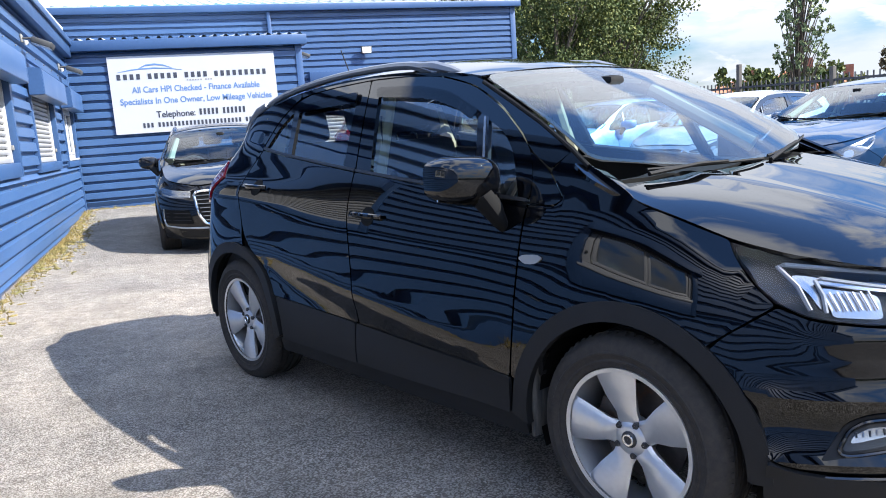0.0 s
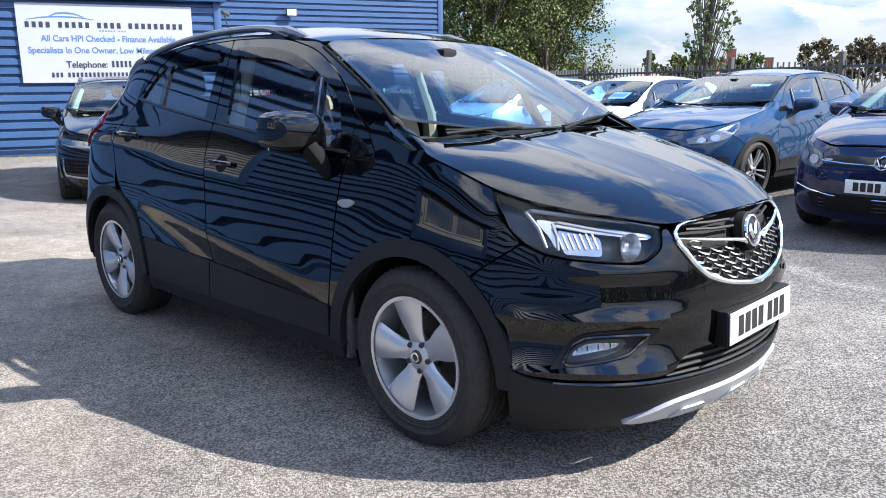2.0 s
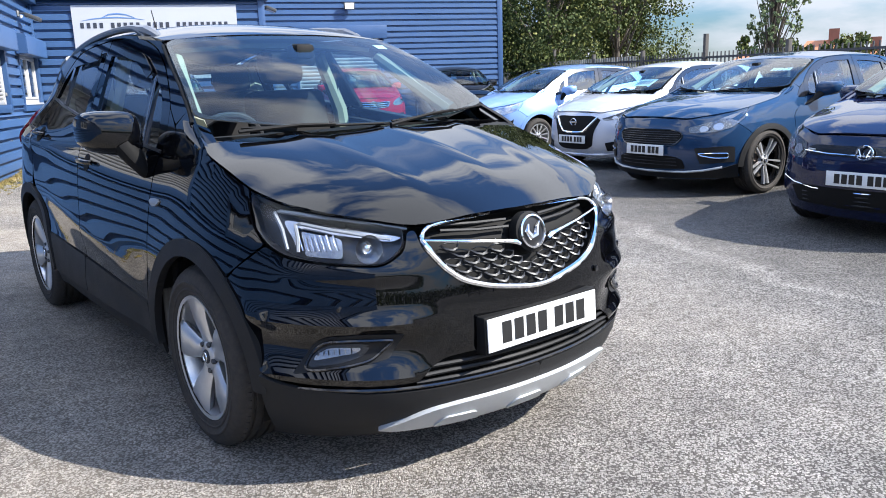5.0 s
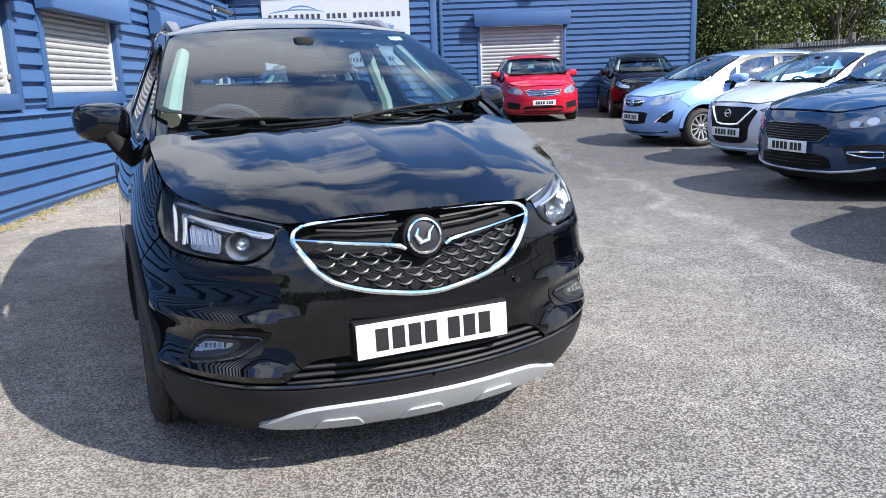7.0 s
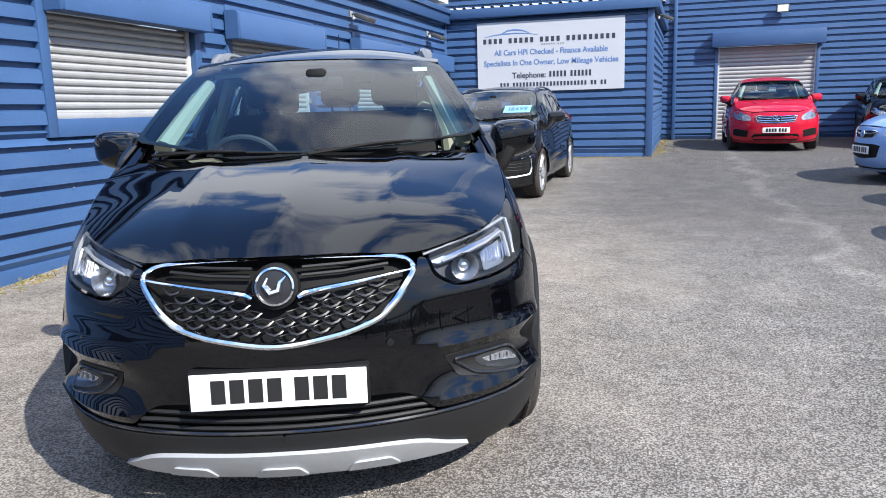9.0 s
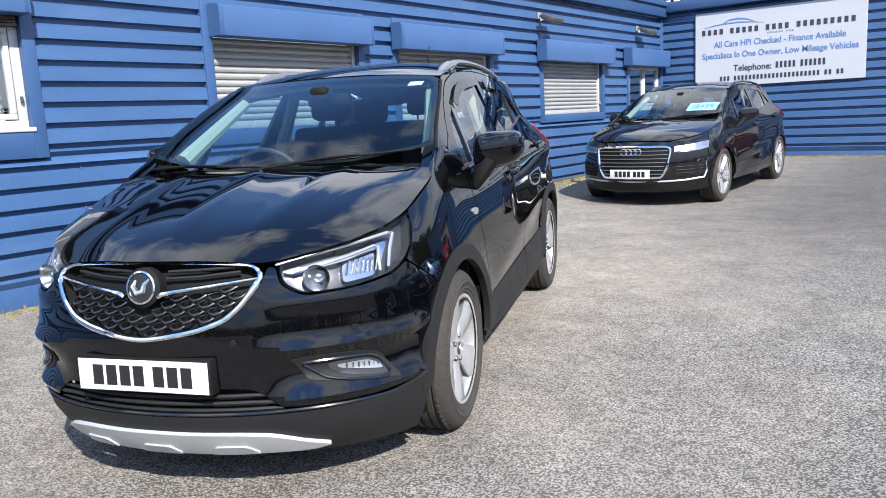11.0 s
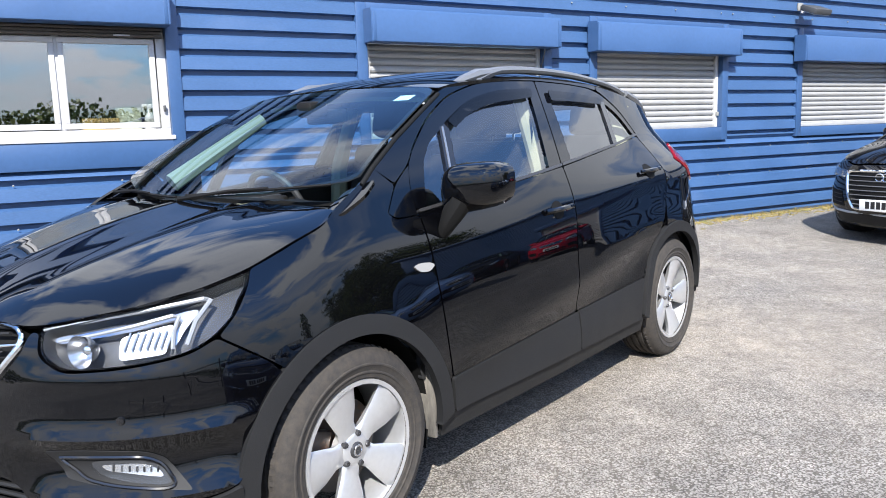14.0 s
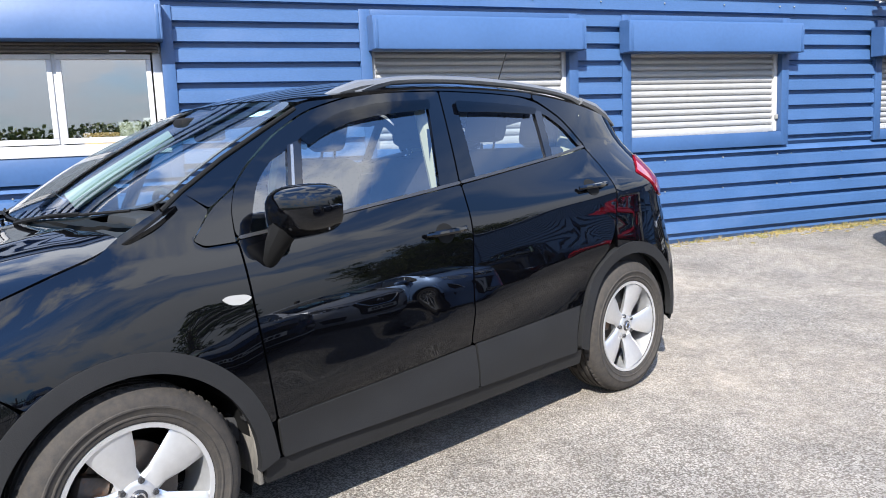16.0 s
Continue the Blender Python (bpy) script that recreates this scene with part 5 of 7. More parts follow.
SEAT = surface("dark_seat_cloth", (0.016, 0.016, 0.017), 0.9, spec=0.15, vary=0.15, scale=20, fine=200)
TRIM_PALE = surface("pale_pillar_trim", (0.24, 0.25, 0.185), 0.85, vary=0.05)
DASH = surface("dashboard_plastic", (0.018, 0.0185, 0.02), 0.65, vary=0.1, fine=150)
STICKER = plain("paper_sticker", (0.62, 0.72, 0.70), 0.6)
PRICE = plain("price_card", (0.40, 0.53, 0.58), 0.6)
DUSTY = surface("dusty_grey_plastic", (0.05, 0.048, 0.045), 0.9, vary=0.25, scale=7, fine=90, dirt=(0.22, 0.20, 0.17), dirt_at=(0.40, 0.72), stretch=(1, 3, 0.6))
# silver that stands for the sun's highlight on the dark window post
POST_GLINT = plain("window_post_glint", (0.30, 0.31, 0.32), 0.25, 0.8)


def wheel(car, x, y, z, radius, rim, style, silver, turn=0.0, width=0.215, rim_mat=None):
    """A wheel with tyre, rim, spokes, disc, nuts and cap; its outer face looks along the sign of y."""
    s = 1 if y > 0 else -1
    at = car.warp(Vector((x, y, 0)))
    ob = new("wheel")
    ob.parent = car.root
    ob.matrix_basis = Matrix.Translation((at.x, at.y, z)) @ (Matrix.Identity(4) if s > 0 else Matrix.Rotation(math.pi, 4, "Z"))
    h = width / 2
    prof = [(rim - 0.004, -0.012), (rim + 0.012, 0.004), (rim + 0.024, 0.006), (rim + 0.027, 0.0095), (rim + 0.031, 0.0095), (rim + 0.034, 0.0075), (radius - 0.062, 0.011), (radius - 0.058, 0.0145), (radius - 0.053, 0.0145), (radius - 0.050, 0.011), (radius - 0.030, 0.006), (radius - 0.014, -0.006), (radius - 0.005, -0.020)]
    for g in (-0.052, -0.088, -0.127, -0.163):
        prof += [(radius, g + 0.007), (radius - 0.009, g + 0.0055), (radius - 0.009, g - 0.0055), (radius, g - 0.007)]
    prof += [(radius - 0.005, -width + 0.02), (radius - 0.03, -width), (rim, -width + 0.01)]
    bm = bmesh.new()
    lathe(bm, prof, 64)
    # shoulder blocks of the tread
    for k in range(64):
        a = 2 * math.pi * (k + 0.5) / 64
        m = Matrix.Rotation(-a, 4, "Y") @ Matrix.Translation((radius - 0.0125, -0.022, 0)) @ pose(0, 0, 0, 0, 0, 34) @ Matrix.Diagonal((0.011, 0.040, 0.017, 1))
        bmesh.ops.create_cube(bm, size=1, matrix=m)
    bmesh.ops.recalc_face_normals(bm, faces=bm.faces[:])
    part("tyre", bm, RUBBER, ob, smooth=True, angle=30)
    bm = bmesh.new()
    lathe(bm, [(rim - 0.010, 0.000), (rim + 0.004, 0.002), (rim + 0.006, -0.006), (rim - 0.006, -0.012), (rim - 0.016, -0.05), (rim - 0.022, -0.13), (rim - 0.008, -0.19)], 56)
    bmesh.ops.recalc_face_normals(bm, faces=bm.faces[:])
    part("rim", bm, rim_mat or silver, ob, smooth=True)
    bm = bmesh.new()
    lathe(bm, [(0.001, -0.10), (rim * 0.68, -0.10), (rim * 0.68, -0.118), (0.001, -0.118)], 40)
    part("brake_disc", bm, DISC, ob, smooth=True)
    bm = bmesh.new()
    add_box(bm, (-0.05, -0.135, rim * 0.30), (0.05, -0.07, rim * 0.72), 0.015)
    bm.transform(Matrix.Rotation(radians(70), 4, "Y"))
    part("brake_caliper", bm, DISC, ob, smooth=True)
    count, inner_w, outer_w, twin = style
    # spokes as lofted bars, hub dished in
    bm = bmesh.new()
    for k in range(count):
        for q in ((0,) if not twin else (-1, 1)):
            rows = []
            for r, wd, yy, dp in ((0.040, inner_w * 1.05, -0.030, 0.030), (0.085, inner_w, -0.024, 0.032), (rim * 0.62, (inner_w + outer_w) / 2, -0.012, 0.030), (rim - 0.012, outer_w, -0.006, 0.034)):
                off = q * twin * (0.35 + 0.65 * (r / rim))
                rows.append([(off - wd / 2, yy - 0.010, r), (off - wd * 0.36, yy, r), (off + wd * 0.36, yy, r), (off + wd / 2, yy - 0.010, r), (off + wd * 0.40, yy - dp, r), (off - wd * 0.40, yy - dp, r)])
            m = Matrix.Rotation(2 * math.pi * k / count + turn, 4, "Y")
            vs = [[bm.verts.new(m @ Vector((p[0], p[1], p[2]))) for p in row] for row in rows]
            for a, b in zip(vs, vs[1:]):
                for j in range(6):
                    bm.faces.new((a[j], a[(j + 1) % 6], b[(j + 1) % 6], b[j]))
            bm.faces.new(vs[-1]); bm.faces.new(vs[0][::-1])
    lathe(bm, [(0.001, -0.022), (0.036, -0.022), (0.052, -0.026), (0.066, -0.036), (0.068, -0.07), (0.001, -0.07)], 30)
    bmesh.ops.recalc_face_normals(bm, faces=bm.faces[:])
    sp = part("spokes", bm, silver, ob, smooth=True, angle=40)
    bm = bmesh.new()
    lathe(bm, [(0.001, -0.014), (0.022, -0.014), (0.027, -0.018), (0.028, -0.03)], 24)
    part("centre_cap", bm, NUT, sp, smooth=True)
    bm = bmesh.new()
    lathe(bm, [(0.013, -0.0135), (0.014, -0.011), (0.019, -0.011), (0.020, -0.0135)], 24)
    part("cap_ring", bm, CHROME, sp, smooth=True)
    for k in range(5):
        a = 2 * math.pi * (k + 0.5) / 5 + turn
        bm = bmesh.new()
        lathe(bm, [(0.001, -0.018), (0.009, -0.018), (0.011, -0.024), (0.012, -0.04)], 6, "y", (0.054 * math.sin(a), 0, 0.054 * math.cos(a)))
        part("wheel_nut", bm, NUT, sp)
    return ob


def seat(car, x, y, w=0.50, wheel_side=False, name="seat"):
    s = car.block(name, (x - 0.25, y - w / 2, 0.52), (x + 0.28, y + w / 2, 0.72), SEAT, bevel=0.05)
    car.block("seat_back", (-0.075, -w / 2, 0.0), (0.075, w / 2, 0.62), SEAT, s, 0.05, turn=pose(x - 0.27, y, 0.68, 0, -16, 0))
    car.block("head_rest", (-0.055, -0.135, 0.66), (0.055, 0.135, 0.86), SEAT, s, 0.045, turn=pose(x - 0.27, y, 0.68, 0, -14, 0))
    for q in (-0.06, 0.06):
        car.tube("head_rest_post", [(x - 0.44, y + q, 1.26), (x - 0.47, y + q, 1.37)], 0.007, CHROME, s)


def interior(car, full=True):
    car.block("cabin_floor", (-1.75, -0.74, 0.36), (0.95, 0.74, 0.46), DASH, bevel=0.02)
    for s in (1, -1):
        car.patch("door_lining", [(0.9, 0.46), (0.9, 1.0), (0.0, 1.10), (-1.1, 1.19), (-1.6, 1.2), (-1.6, 0.46)], lambda x, z, s=s: Vector((x, s * (side_y(x, z) - 0.075), z)), DASH, cell=0.25, depth=0.02)
    # dashboard: a long rounded form under the screen
    car.block("dashboard", (0.62, -0.72, 0.66), (1.04, 0.72, 1.02), DASH, bevel=0.07)
    car.patch("dash_top", [(1.16, -0.66), (1.16, 0.66), (0.66, 0.70), (0.66, -0.70)], lambda x, y: Vector((x, y, 1.045 + 0.05 * (x - 0.7))), DASH, cell=0.2, depth=0.03)
    car.block("instrument_hood", (0.62, -0.56, 1.02), (0.80, -0.20, 1.10), DASH, bevel=0.03)
    # steering wheel on the right-hand side of the car
    bm = bmesh.new()
    ring = [(0.0, 0.185 * math.cos(a), 0.185 * math.sin(a)) for a in [2 * math.pi * k / 28 for k in range(28)]]
    sweep(bm, ring, 0.016, 8, True, up=(1, 0, 0))
    m = pose(0.52, -0.38, 1.02, 0, 24, 0)
    bm.transform(m)
    car.put(bm)
    sw = part("steering_wheel", bm, DASH, car.root, smooth=True)
    bm = bmesh.new()
    add_box(bm, (-0.02, -0.085, -0.07), (0.035, 0.085, 0.06), 0.02)
    add_box(bm, (-0.008, -0.18, -0.015), (0.008, 0.18, 0.015), 0.006)
    add_box(bm, (-0.008, -0.015, -0.18), (0.008, 0.015, 0.0), 0.006)
    bm.transform(m); car.put(bm)
    part("wheel_hub", bm, MATT_BLACK, sw, smooth=True)
    seat(car, 0.12, -0.37)
    seat(car, 0.12, 0.37)
    seat(car, -0.72, 0.0, 1.24, name="rear_bench")
    for q in (-0.42, 0.42):
        car.block("rear_head_rest", (-0.05, q - 0.13, 0.62), (0.05, q + 0.13, 0.80), SEAT, None, 0.04, turn=pose(-0.99, 0, 0.68, 0, -14, 0))
    # roof lining and pillar trims
    car.patch("roof_lining", [(0.42, -0.52), (0.42, 0.52), (-1.4, 0.46), (-1.4, -0.46)], lambda x, y: roof_map(x, y) - Vector((0, 0, 0.05)), TRIM_PALE, cell=0.3, depth=0.02)
    for s in (1, -1):
        car.tube("pillar_trim", [(0.91, s * 0.662, 1.160), (0.70, s * 0.612, 1.285), (0.45, s * 0.54, 1.44)], [0.044, 0.038, 0.03], TRIM_PALE, sides=8)
        car.tube("pillar_trim", [(-0.18, s * 0.70, 0.9), (-0.18, s * 0.675, 1.16), (-0.20, s * 0.56, 1.48)], [0.05, 0.045, 0.035], TRIM_PALE, sides=8)
        car.tube("pillar_trim", [(-1.15, s * 0.62, 1.16), (-1.22, s * 0.56, 1.42)], 0.07, TRIM_PALE, sides=8)
        car.tube("seat_belt", [(-0.16, s * 0.64, 1.40), (-0.17, s * 0.66, 1.05), (-0.16, s * 0.66, 0.7)], 0.016, MATT_BLACK, sides=4, flat=0.3)
    car.block("inner_mirror", (0.50, -0.12, 1.40), (0.54, 0.12, 1.465), MATT_BLACK, bevel=0.015)
    car.block("sensor_pod", (0.55, -0.05, 1.43), (0.66, 0.05, 1.50), MATT_BLACK, bevel=0.02)


def registration(car, x, z, y=0.0, lean=0.0, holder=True, two=(4, 3), name="number_plate"):
    """A white number plate with plain bars for its characters."""
    at = car.warp(Vector((x, y, z)))
    ob = new(name)
    ob.parent = car.root
    ob.matrix_basis = Matrix.Translation(at) @ pose(0, 0, 0, 0, lean, 0)
    if holder:
        bm = bmesh.new(); add_box(bm, (-0.05, -0.268, -0.063), (0.002, 0.268, 0.063), 0.008)
        part("plate_holder", bm, MATT_BLACK, ob, smooth=True)
    bm = bmesh.new(); add_box(bm, (0.003, -0.26, -0.0555), (0.008, 0.26, 0.0555), 0.002)
    part("plate", bm, PLATE_WHITE, ob, smooth=True)
    wd, gap = 0.042, 0.013
    total = 7 * wd + 5 * gap + 0.038
    q = -total / 2
    for i in range(7):
        bm = bmesh.new()
        add_box(bm, (0.008, q, -0.036), (0.0092, q + wd, 0.036))
        part("bar", bm, PLATE_INK, ob)
        q += wd + (0.038 if i == 3 else gap)
    # seen from ahead the first characters are on the car's right, so no mirroring is needed
    return ob


def mirror_pods(car, paint, x=0.72, cover=None):
    """Door mirrors: a painted cap, a black foot and a glass."""
    for s in (1, -1):
        bm = bmesh.new()
        bmesh.ops.create_uvsphere(bm, u_segments=20, v_segments=12, radius=1)
        for v in bm.verts:
            c = v.co
            c.x, c.y, c.z = (abs(c.x) ** 0.75 * (1 if c.x > 0 else -1)), (abs(c.y) ** 0.6 * (1 if c.y > 0 else -1)), (abs(c.z) ** 0.6 * (1 if c.z > 0 else -1))
            c.x = max(c.x, -0.35)
            taper = 1 - 0.22 * (c.y * 0.5 + 0.5)
            v.co = Vector((x - 0.035 + c.x * 0.105 - 0.05 * (c.y * 0.5 + 0.5) * 1.2, 0, 1.148)) + Vector((0, s * (0.930 + c.y * 0.118), c.z * 0.100 * taper + 0.014 * c.y))
        if s < 0:
            bmesh.ops.reverse_faces(bm, faces=bm.faces[:])
        car.put(bm)
        m = part("mirror", bm, cover or paint, car.root, "door mirror with a rounded cap", smooth=True, angle=60)
        bm = bmesh.new()
        sweep(bm, [(x + 0.035, s * 0.815, 0.955), (x + 0.032, s * 0.832, 0.985), (x + 0.018, s * 0.858, 1.04), (x - 0.005, s * 0.885, 1.10)], [0.012, 0.030, 0.048, 0.062], 12, flat=0.8)
        car.put(bm)
        part("mirror_foot", bm, MATT_BLACK, m, smooth=True)
        bm = bmesh.new()
        add_box(bm, (x - 0.088, s * 0.93 - 0.095, 1.085), (x - 0.082, s * 0.93 + 0.095, 1.21), 0.002)
        car.put(bm)
        part("mirror_glass", bm, CHROME, m)


def handles(car, paint, spots):
    for s in (1, -1):
        for x, z in spots:
            y = side_y(x, z)
            car.patch("handle_recess", [(a, z - 0.004 + (c - z + 0.004) * 0.85) for a, c in arc(x + 0.0, z - 0.004, 0.047, 0, 360, 16)[:-1]], lambda a, c, s=s: Vector((a, s * (side_y(a, c) + 0.0015), c)), MATT_BLACK, cell=0.05, depth=0.006, round_=0)
            car.tube("door_handle", [(x + 0.105, s * (y + 0.008), z + 0.000), (x + 0.07, s * (y + 0.030), z + 0.002), (x - 0.03, s * (y + 0.032), z + 0.004), (x - 0.085, s * (y + 0.026), z + 0.006), (x - 0.115, s * (y + 0.006), z + 0.006)], [0.009, 0.012, 0.013, 0.013, 0.009], paint, sides=8)


def side_windows(car, paint, deflect, line):
    """Side glass, the painted door frames round it, dividers, waist strips and wind deflectors."""
    front_top = [(0.49, 1.382), (0.39, 1.434), (0.25, 1.476), (0.11, 1.497), (-0.185, 1.508)]
    panes = {
        "quarter_pane": [(0.800, 1.078), (0.640, 1.092), (0.552, 1.362), (0.652, 1.312), (0.728, 1.238)],
        "front_pane": [(0.590, 1.098)] + front_top + [(-0.072, 1.164)],
        "rear_pane": [(-0.340, 1.500), (-0.60, 1.488), (-0.868, 1.462), (-0.825, 1.236), (-0.292, 1.184)],
        "rear_quarter_pane": [(-0.915, 1.458), (-0.945, 1.448), (-1.035, 1.385), (-1.118, 1.278), (-0.868, 1.243)],
    }
    for nm, poly in panes.items():
        for ob in car.sides(nm, poly, CAR_GLASS, -0.008, 0.0, cell=0.12, round_=0.02):
            ob.visible_shadow = False
    gap = [(0.845, 1.10), (0.835, 1.165), (0.800, 1.238), (0.735, 1.300), (0.60, 1.400), (0.425, 1.488), (0.207, 1.541), (0.0, 1.556), (-0.268, 1.560)]
    # the painted frame of the front door, one piece over both panes and down its rear edge
    car.sides("window_frame", gap + [(-0.235, 1.40), (-0.190, 1.172), (-0.078, 1.162), (-0.180, 1.503), (0.11, 1.493), (0.25, 1.472), (0.39, 1.430), (0.49, 1.378), (0.552, 1.356), (0.648, 1.308), (0.722, 1.236), (0.795, 1.08), (0.842, 1.076)], paint, 0.0, 0.02)
    car.sides("window_divider", [(0.552, 1.366), (0.646, 1.088), (0.584, 1.094), (0.488, 1.384)], GLOSS_BLACK, 0.001, 0.02, round_=0)
    # the glint along the divider, laid on as a thin silver strip
    car.sides("divider_glint", [(0.539, 1.366), (0.631, 1.090), (0.619, 1.090), (0.527, 1.368)], POST_GLINT, 0.003, 0.003, round_=0)
    rear_top = [(-0.276, 1.560), (-0.60, 1.548), (-0.80, 1.532), (-0.92, 1.500), (-1.045, 1.418), (-1.150, 1.283)]
    car.sides("window_frame", rear_top + [(-1.112, 1.280), (-1.031, 1.380), (-0.942, 1.443), (-0.868, 1.458), (-0.60, 1.484), (-0.345, 1.496), (-0.298, 1.184), (-0.199, 1.174), (-0.243, 1.40)], paint, 0.0, 0.02)
    car.sides("window_divider", [(-0.866, 1.464), (-0.822, 1.236), (-0.870, 1.242), (-0.918, 1.460)], GLOSS_BLACK, 0.001, 0.02, round_=0)
    belt_hi = [(0.84, 1.077), (0.64, 1.094), (-0.08, 1.165), (-0.195, 1.176)]
    belt_lo = [(0.84, 1.066), (0.64, 1.083), (-0.08, 1.153), (-0.193, 1.164)]
    car.sides("waist_strip", belt_hi + belt_lo[::-1], line, 0.004, 0.02)
    car.sides("waist_strip", [(-0.203, 1.177), (-0.90, 1.247), (-1.145, 1.283), (-1.15, 1.270), (-0.90, 1.236), (-0.201, 1.165)], line, 0.004, 0.02)
    car.sides("mirror_sail", [(0.991, 1.080), (0.906, 1.172), (0.804, 1.233), (0.838, 1.165), (0.849, 1.10), (0.852, 1.061), (0.96, 1.059)], paint, 0.0, 0.02, round_=0.006)
    if deflect:
        for hi in ([(0.50, 1.384), (0.46, 1.404), (0.31, 1.470), (0.10, 1.508), (-0.186, 1.519), (-0.172, 1.478), (0.136, 1.455), (0.257, 1.434), (0.361, 1.405), (0.47, 1.355)], [(-0.338, 1.512), (-0.60, 1.498), (-0.872, 1.472), (-0.848, 1.440), (-0.60, 1.455), (-0.325, 1.462)]):
            car.sides("wind_deflector", hi, SMOKED, 0.014, 0.004, label="smoked plastic wind deflector")


def body_shell(car, paint, clad, frame_mat, rails, deflect=False, line=CLADDING):
    """All panels that every car has."""
    top_arc = arc(HUB_X, HUB_Z, 0.442, 164, 53)
    fender = [(0.850, 1.056), (0.846, 0.82), (0.818, 0.460)] + top_arc + [(1.600, 0.733), (1.716, 0.818), (1.654, 0.872), (1.592, 0.938), (1.566, 0.980), (1.412, 1.033), (1.285, 1.072), (1.225, 1.116), (1.08, 1.186), (0.985, 1.235), (0.914, 1.170), (0.996, 1.080), (0.965, 1.054)]
    car.sides("front_wing", fender, paint)
    fd = [(0.842, 1.058), (0.838, 0.82), (0.810, 0.462), (0.35, 0.482), (-0.112, 0.508), (-0.138, 0.78), (-0.186, 1.00), (-0.194, 1.160), (-0.08, 1.150), (0.64, 1.081), (0.842, 1.064)]
    doors = car.sides("front_door", fd, paint)
    rear_arc = arc(-HUB_X, HUB_Z, 0.465, 23, 62)
    rd = [(-0.202, 1.160), (-0.194, 1.00), (-0.146, 0.78), (-0.120, 0.508), (-0.5, 0.522), (-0.80, 0.535)] + rear_arc[1:] + [(-1.165, 0.865), (-1.205, 1.02), (-1.195, 1.18), (-1.15, 1.265), (-0.90, 1.233), (-0.28, 1.168)]
    car.sides("rear_door", rd, paint)
    quarter = [(-1.158, 1.270), (-1.203, 1.18), (-1.213, 1.02), (-1.173, 0.868)] + arc(-HUB_X, HUB_Z, 0.445, 75, 150) + [(-1.72, 0.60), (-1.80, 0.78), (-1.79, 0.90), (-1.70, 0.965), (-1.61, 0.995), (-1.540, 1.060), (-1.458, 1.128), (-1.545, 1.192), (-1.60, 1.22), (-1.70, 1.22), (-1.66, 1.33), (-1.50, 1.425), (-1.25, 1.488), (-1.04, 1.526), (-0.905, 1.545), (-0.895, 1.520), (-0.93, 1.508), (-1.055, 1.425), (-1.160, 1.285)]
    car.sides("rear_quarter", quarter, paint)
    outer = [(0.990, 1.238), (0.915, 1.280), (0.75, 1.368), (0.45, 1.52), (0.2, 1.556), (-0.28, 1.578), (-0.7, 1.566), (-0.90, 1.548)]
    inner = [(-0.885, 1.524), (-0.80, 1.538), (-0.60, 1.554), (-0.272, 1.566), (0.0, 1.562), (0.207, 1.547), (0.425, 1.494), (0.603, 1.406), (0.740, 1.305), (0.804, 1.238), (0.908, 1.177)]
    car.sides("roof_side", outer + inner, paint)
    # lower cladding
    sill = [(0.812, 0.458), (0.35, 0.478), (-0.128, 0.503), (-0.132, 0.32), (0.80, 0.322)]
    car.sides("door_cladding", sill, clad, 0.006)
    car.sides("door_cladding", [(-0.140, 0.504), (-0.5, 0.518), (-0.835, 0.533), (-0.80, 0.42), (-0.80, 0.315), (-0.140, 0.32)], clad, 0.006)
    car.sides("sill", [(0.86, 0.315), (-0.86, 0.308), (-0.86, 0.235), (0.86, 0.235)], clad, -0.012)
    ring_f = arc(HUB_X, HUB_Z, 0.452, -2, 166, 26) + [(0.818, 0.33)] + [(0.895, 0.30)] + arc(HUB_X, HUB_Z, 0.389, 184, -2, 26)
    ring_r = [(-0.822, 0.33)] + arc(-HUB_X, HUB_Z, 0.447, 14, 182, 26) + arc(-HUB_X, HUB_Z, 0.389, 182, -4, 26) + [(-0.895, 0.30)]
    car.sides("arch_moulding", ring_f, clad, 0.011, 0.03, cell=0.045)
    car.sides("arch_moulding", ring_r, clad, 0.011, 0.03, cell=0.045)
    # wheel housings
    for cx in (HUB_X, -HUB_X):
        for s in (1, -1):
            bm = bmesh.new()
            pr = arc(cx, HUB_Z, 0.405, -20, 200, 18)
            vs = [[bm.verts.new((x, s * yy, z)) for x, z in pr] for yy in (0.50, 0.82)]
            for i in range(len(pr) - 1):
                bm.faces.new((vs[0][i], vs[0][i + 1], vs[1][i + 1], vs[1][i]))
            bm.faces.new(vs[0])
            car.put(bm)
            part("wheel_housing", bm, MATT_BLACK, car.root)
    # underbody
    car.block("underbody", (-1.9, -0.62, 0.22), (1.85, 0.62, 0.40), MATT_BLACK, bevel=0.05)
    plan = [(nose_x(0.62 * k / 6, 0.2) - 0.03, 0.62 * k / 6) for k in range(7)] + [(1.55, 0.70), (1.55, 0.0)]
    car.patch("underpanel", plan + [(x, -y) for x, y in plan[-2:0:-1]], lambda x, y: Vector((x, y, 0.205)), MATT_BLACK, cell=0.3, depth=0.02, round_=0)
    car.block("undertray", (1.60, -0.50, 0.195), (1.97, 0.50, 0.34), MATT_BLACK, bevel=0.04)
    for s in (1, -1):
        car.block("sill_box", (-0.86, s * 0.70 - 0.14, 0.24), (0.86, s * 0.70 + 0.14, 0.50), MATT_BLACK, bevel=0.02)
    # bonnet
    half = [(2.112, 0.0), (2.106, 0.15), (2.085, 0.30), (2.045, 0.425), (1.88, 0.632), (1.72, 0.722), (1.578, 0.754), (1.418, 0.766), (1.292, 0.770), (1.222, 0.764), (1.205, 0.735), (1.205, 0.60), (1.268, 0.30), (1.296, 0.0)]
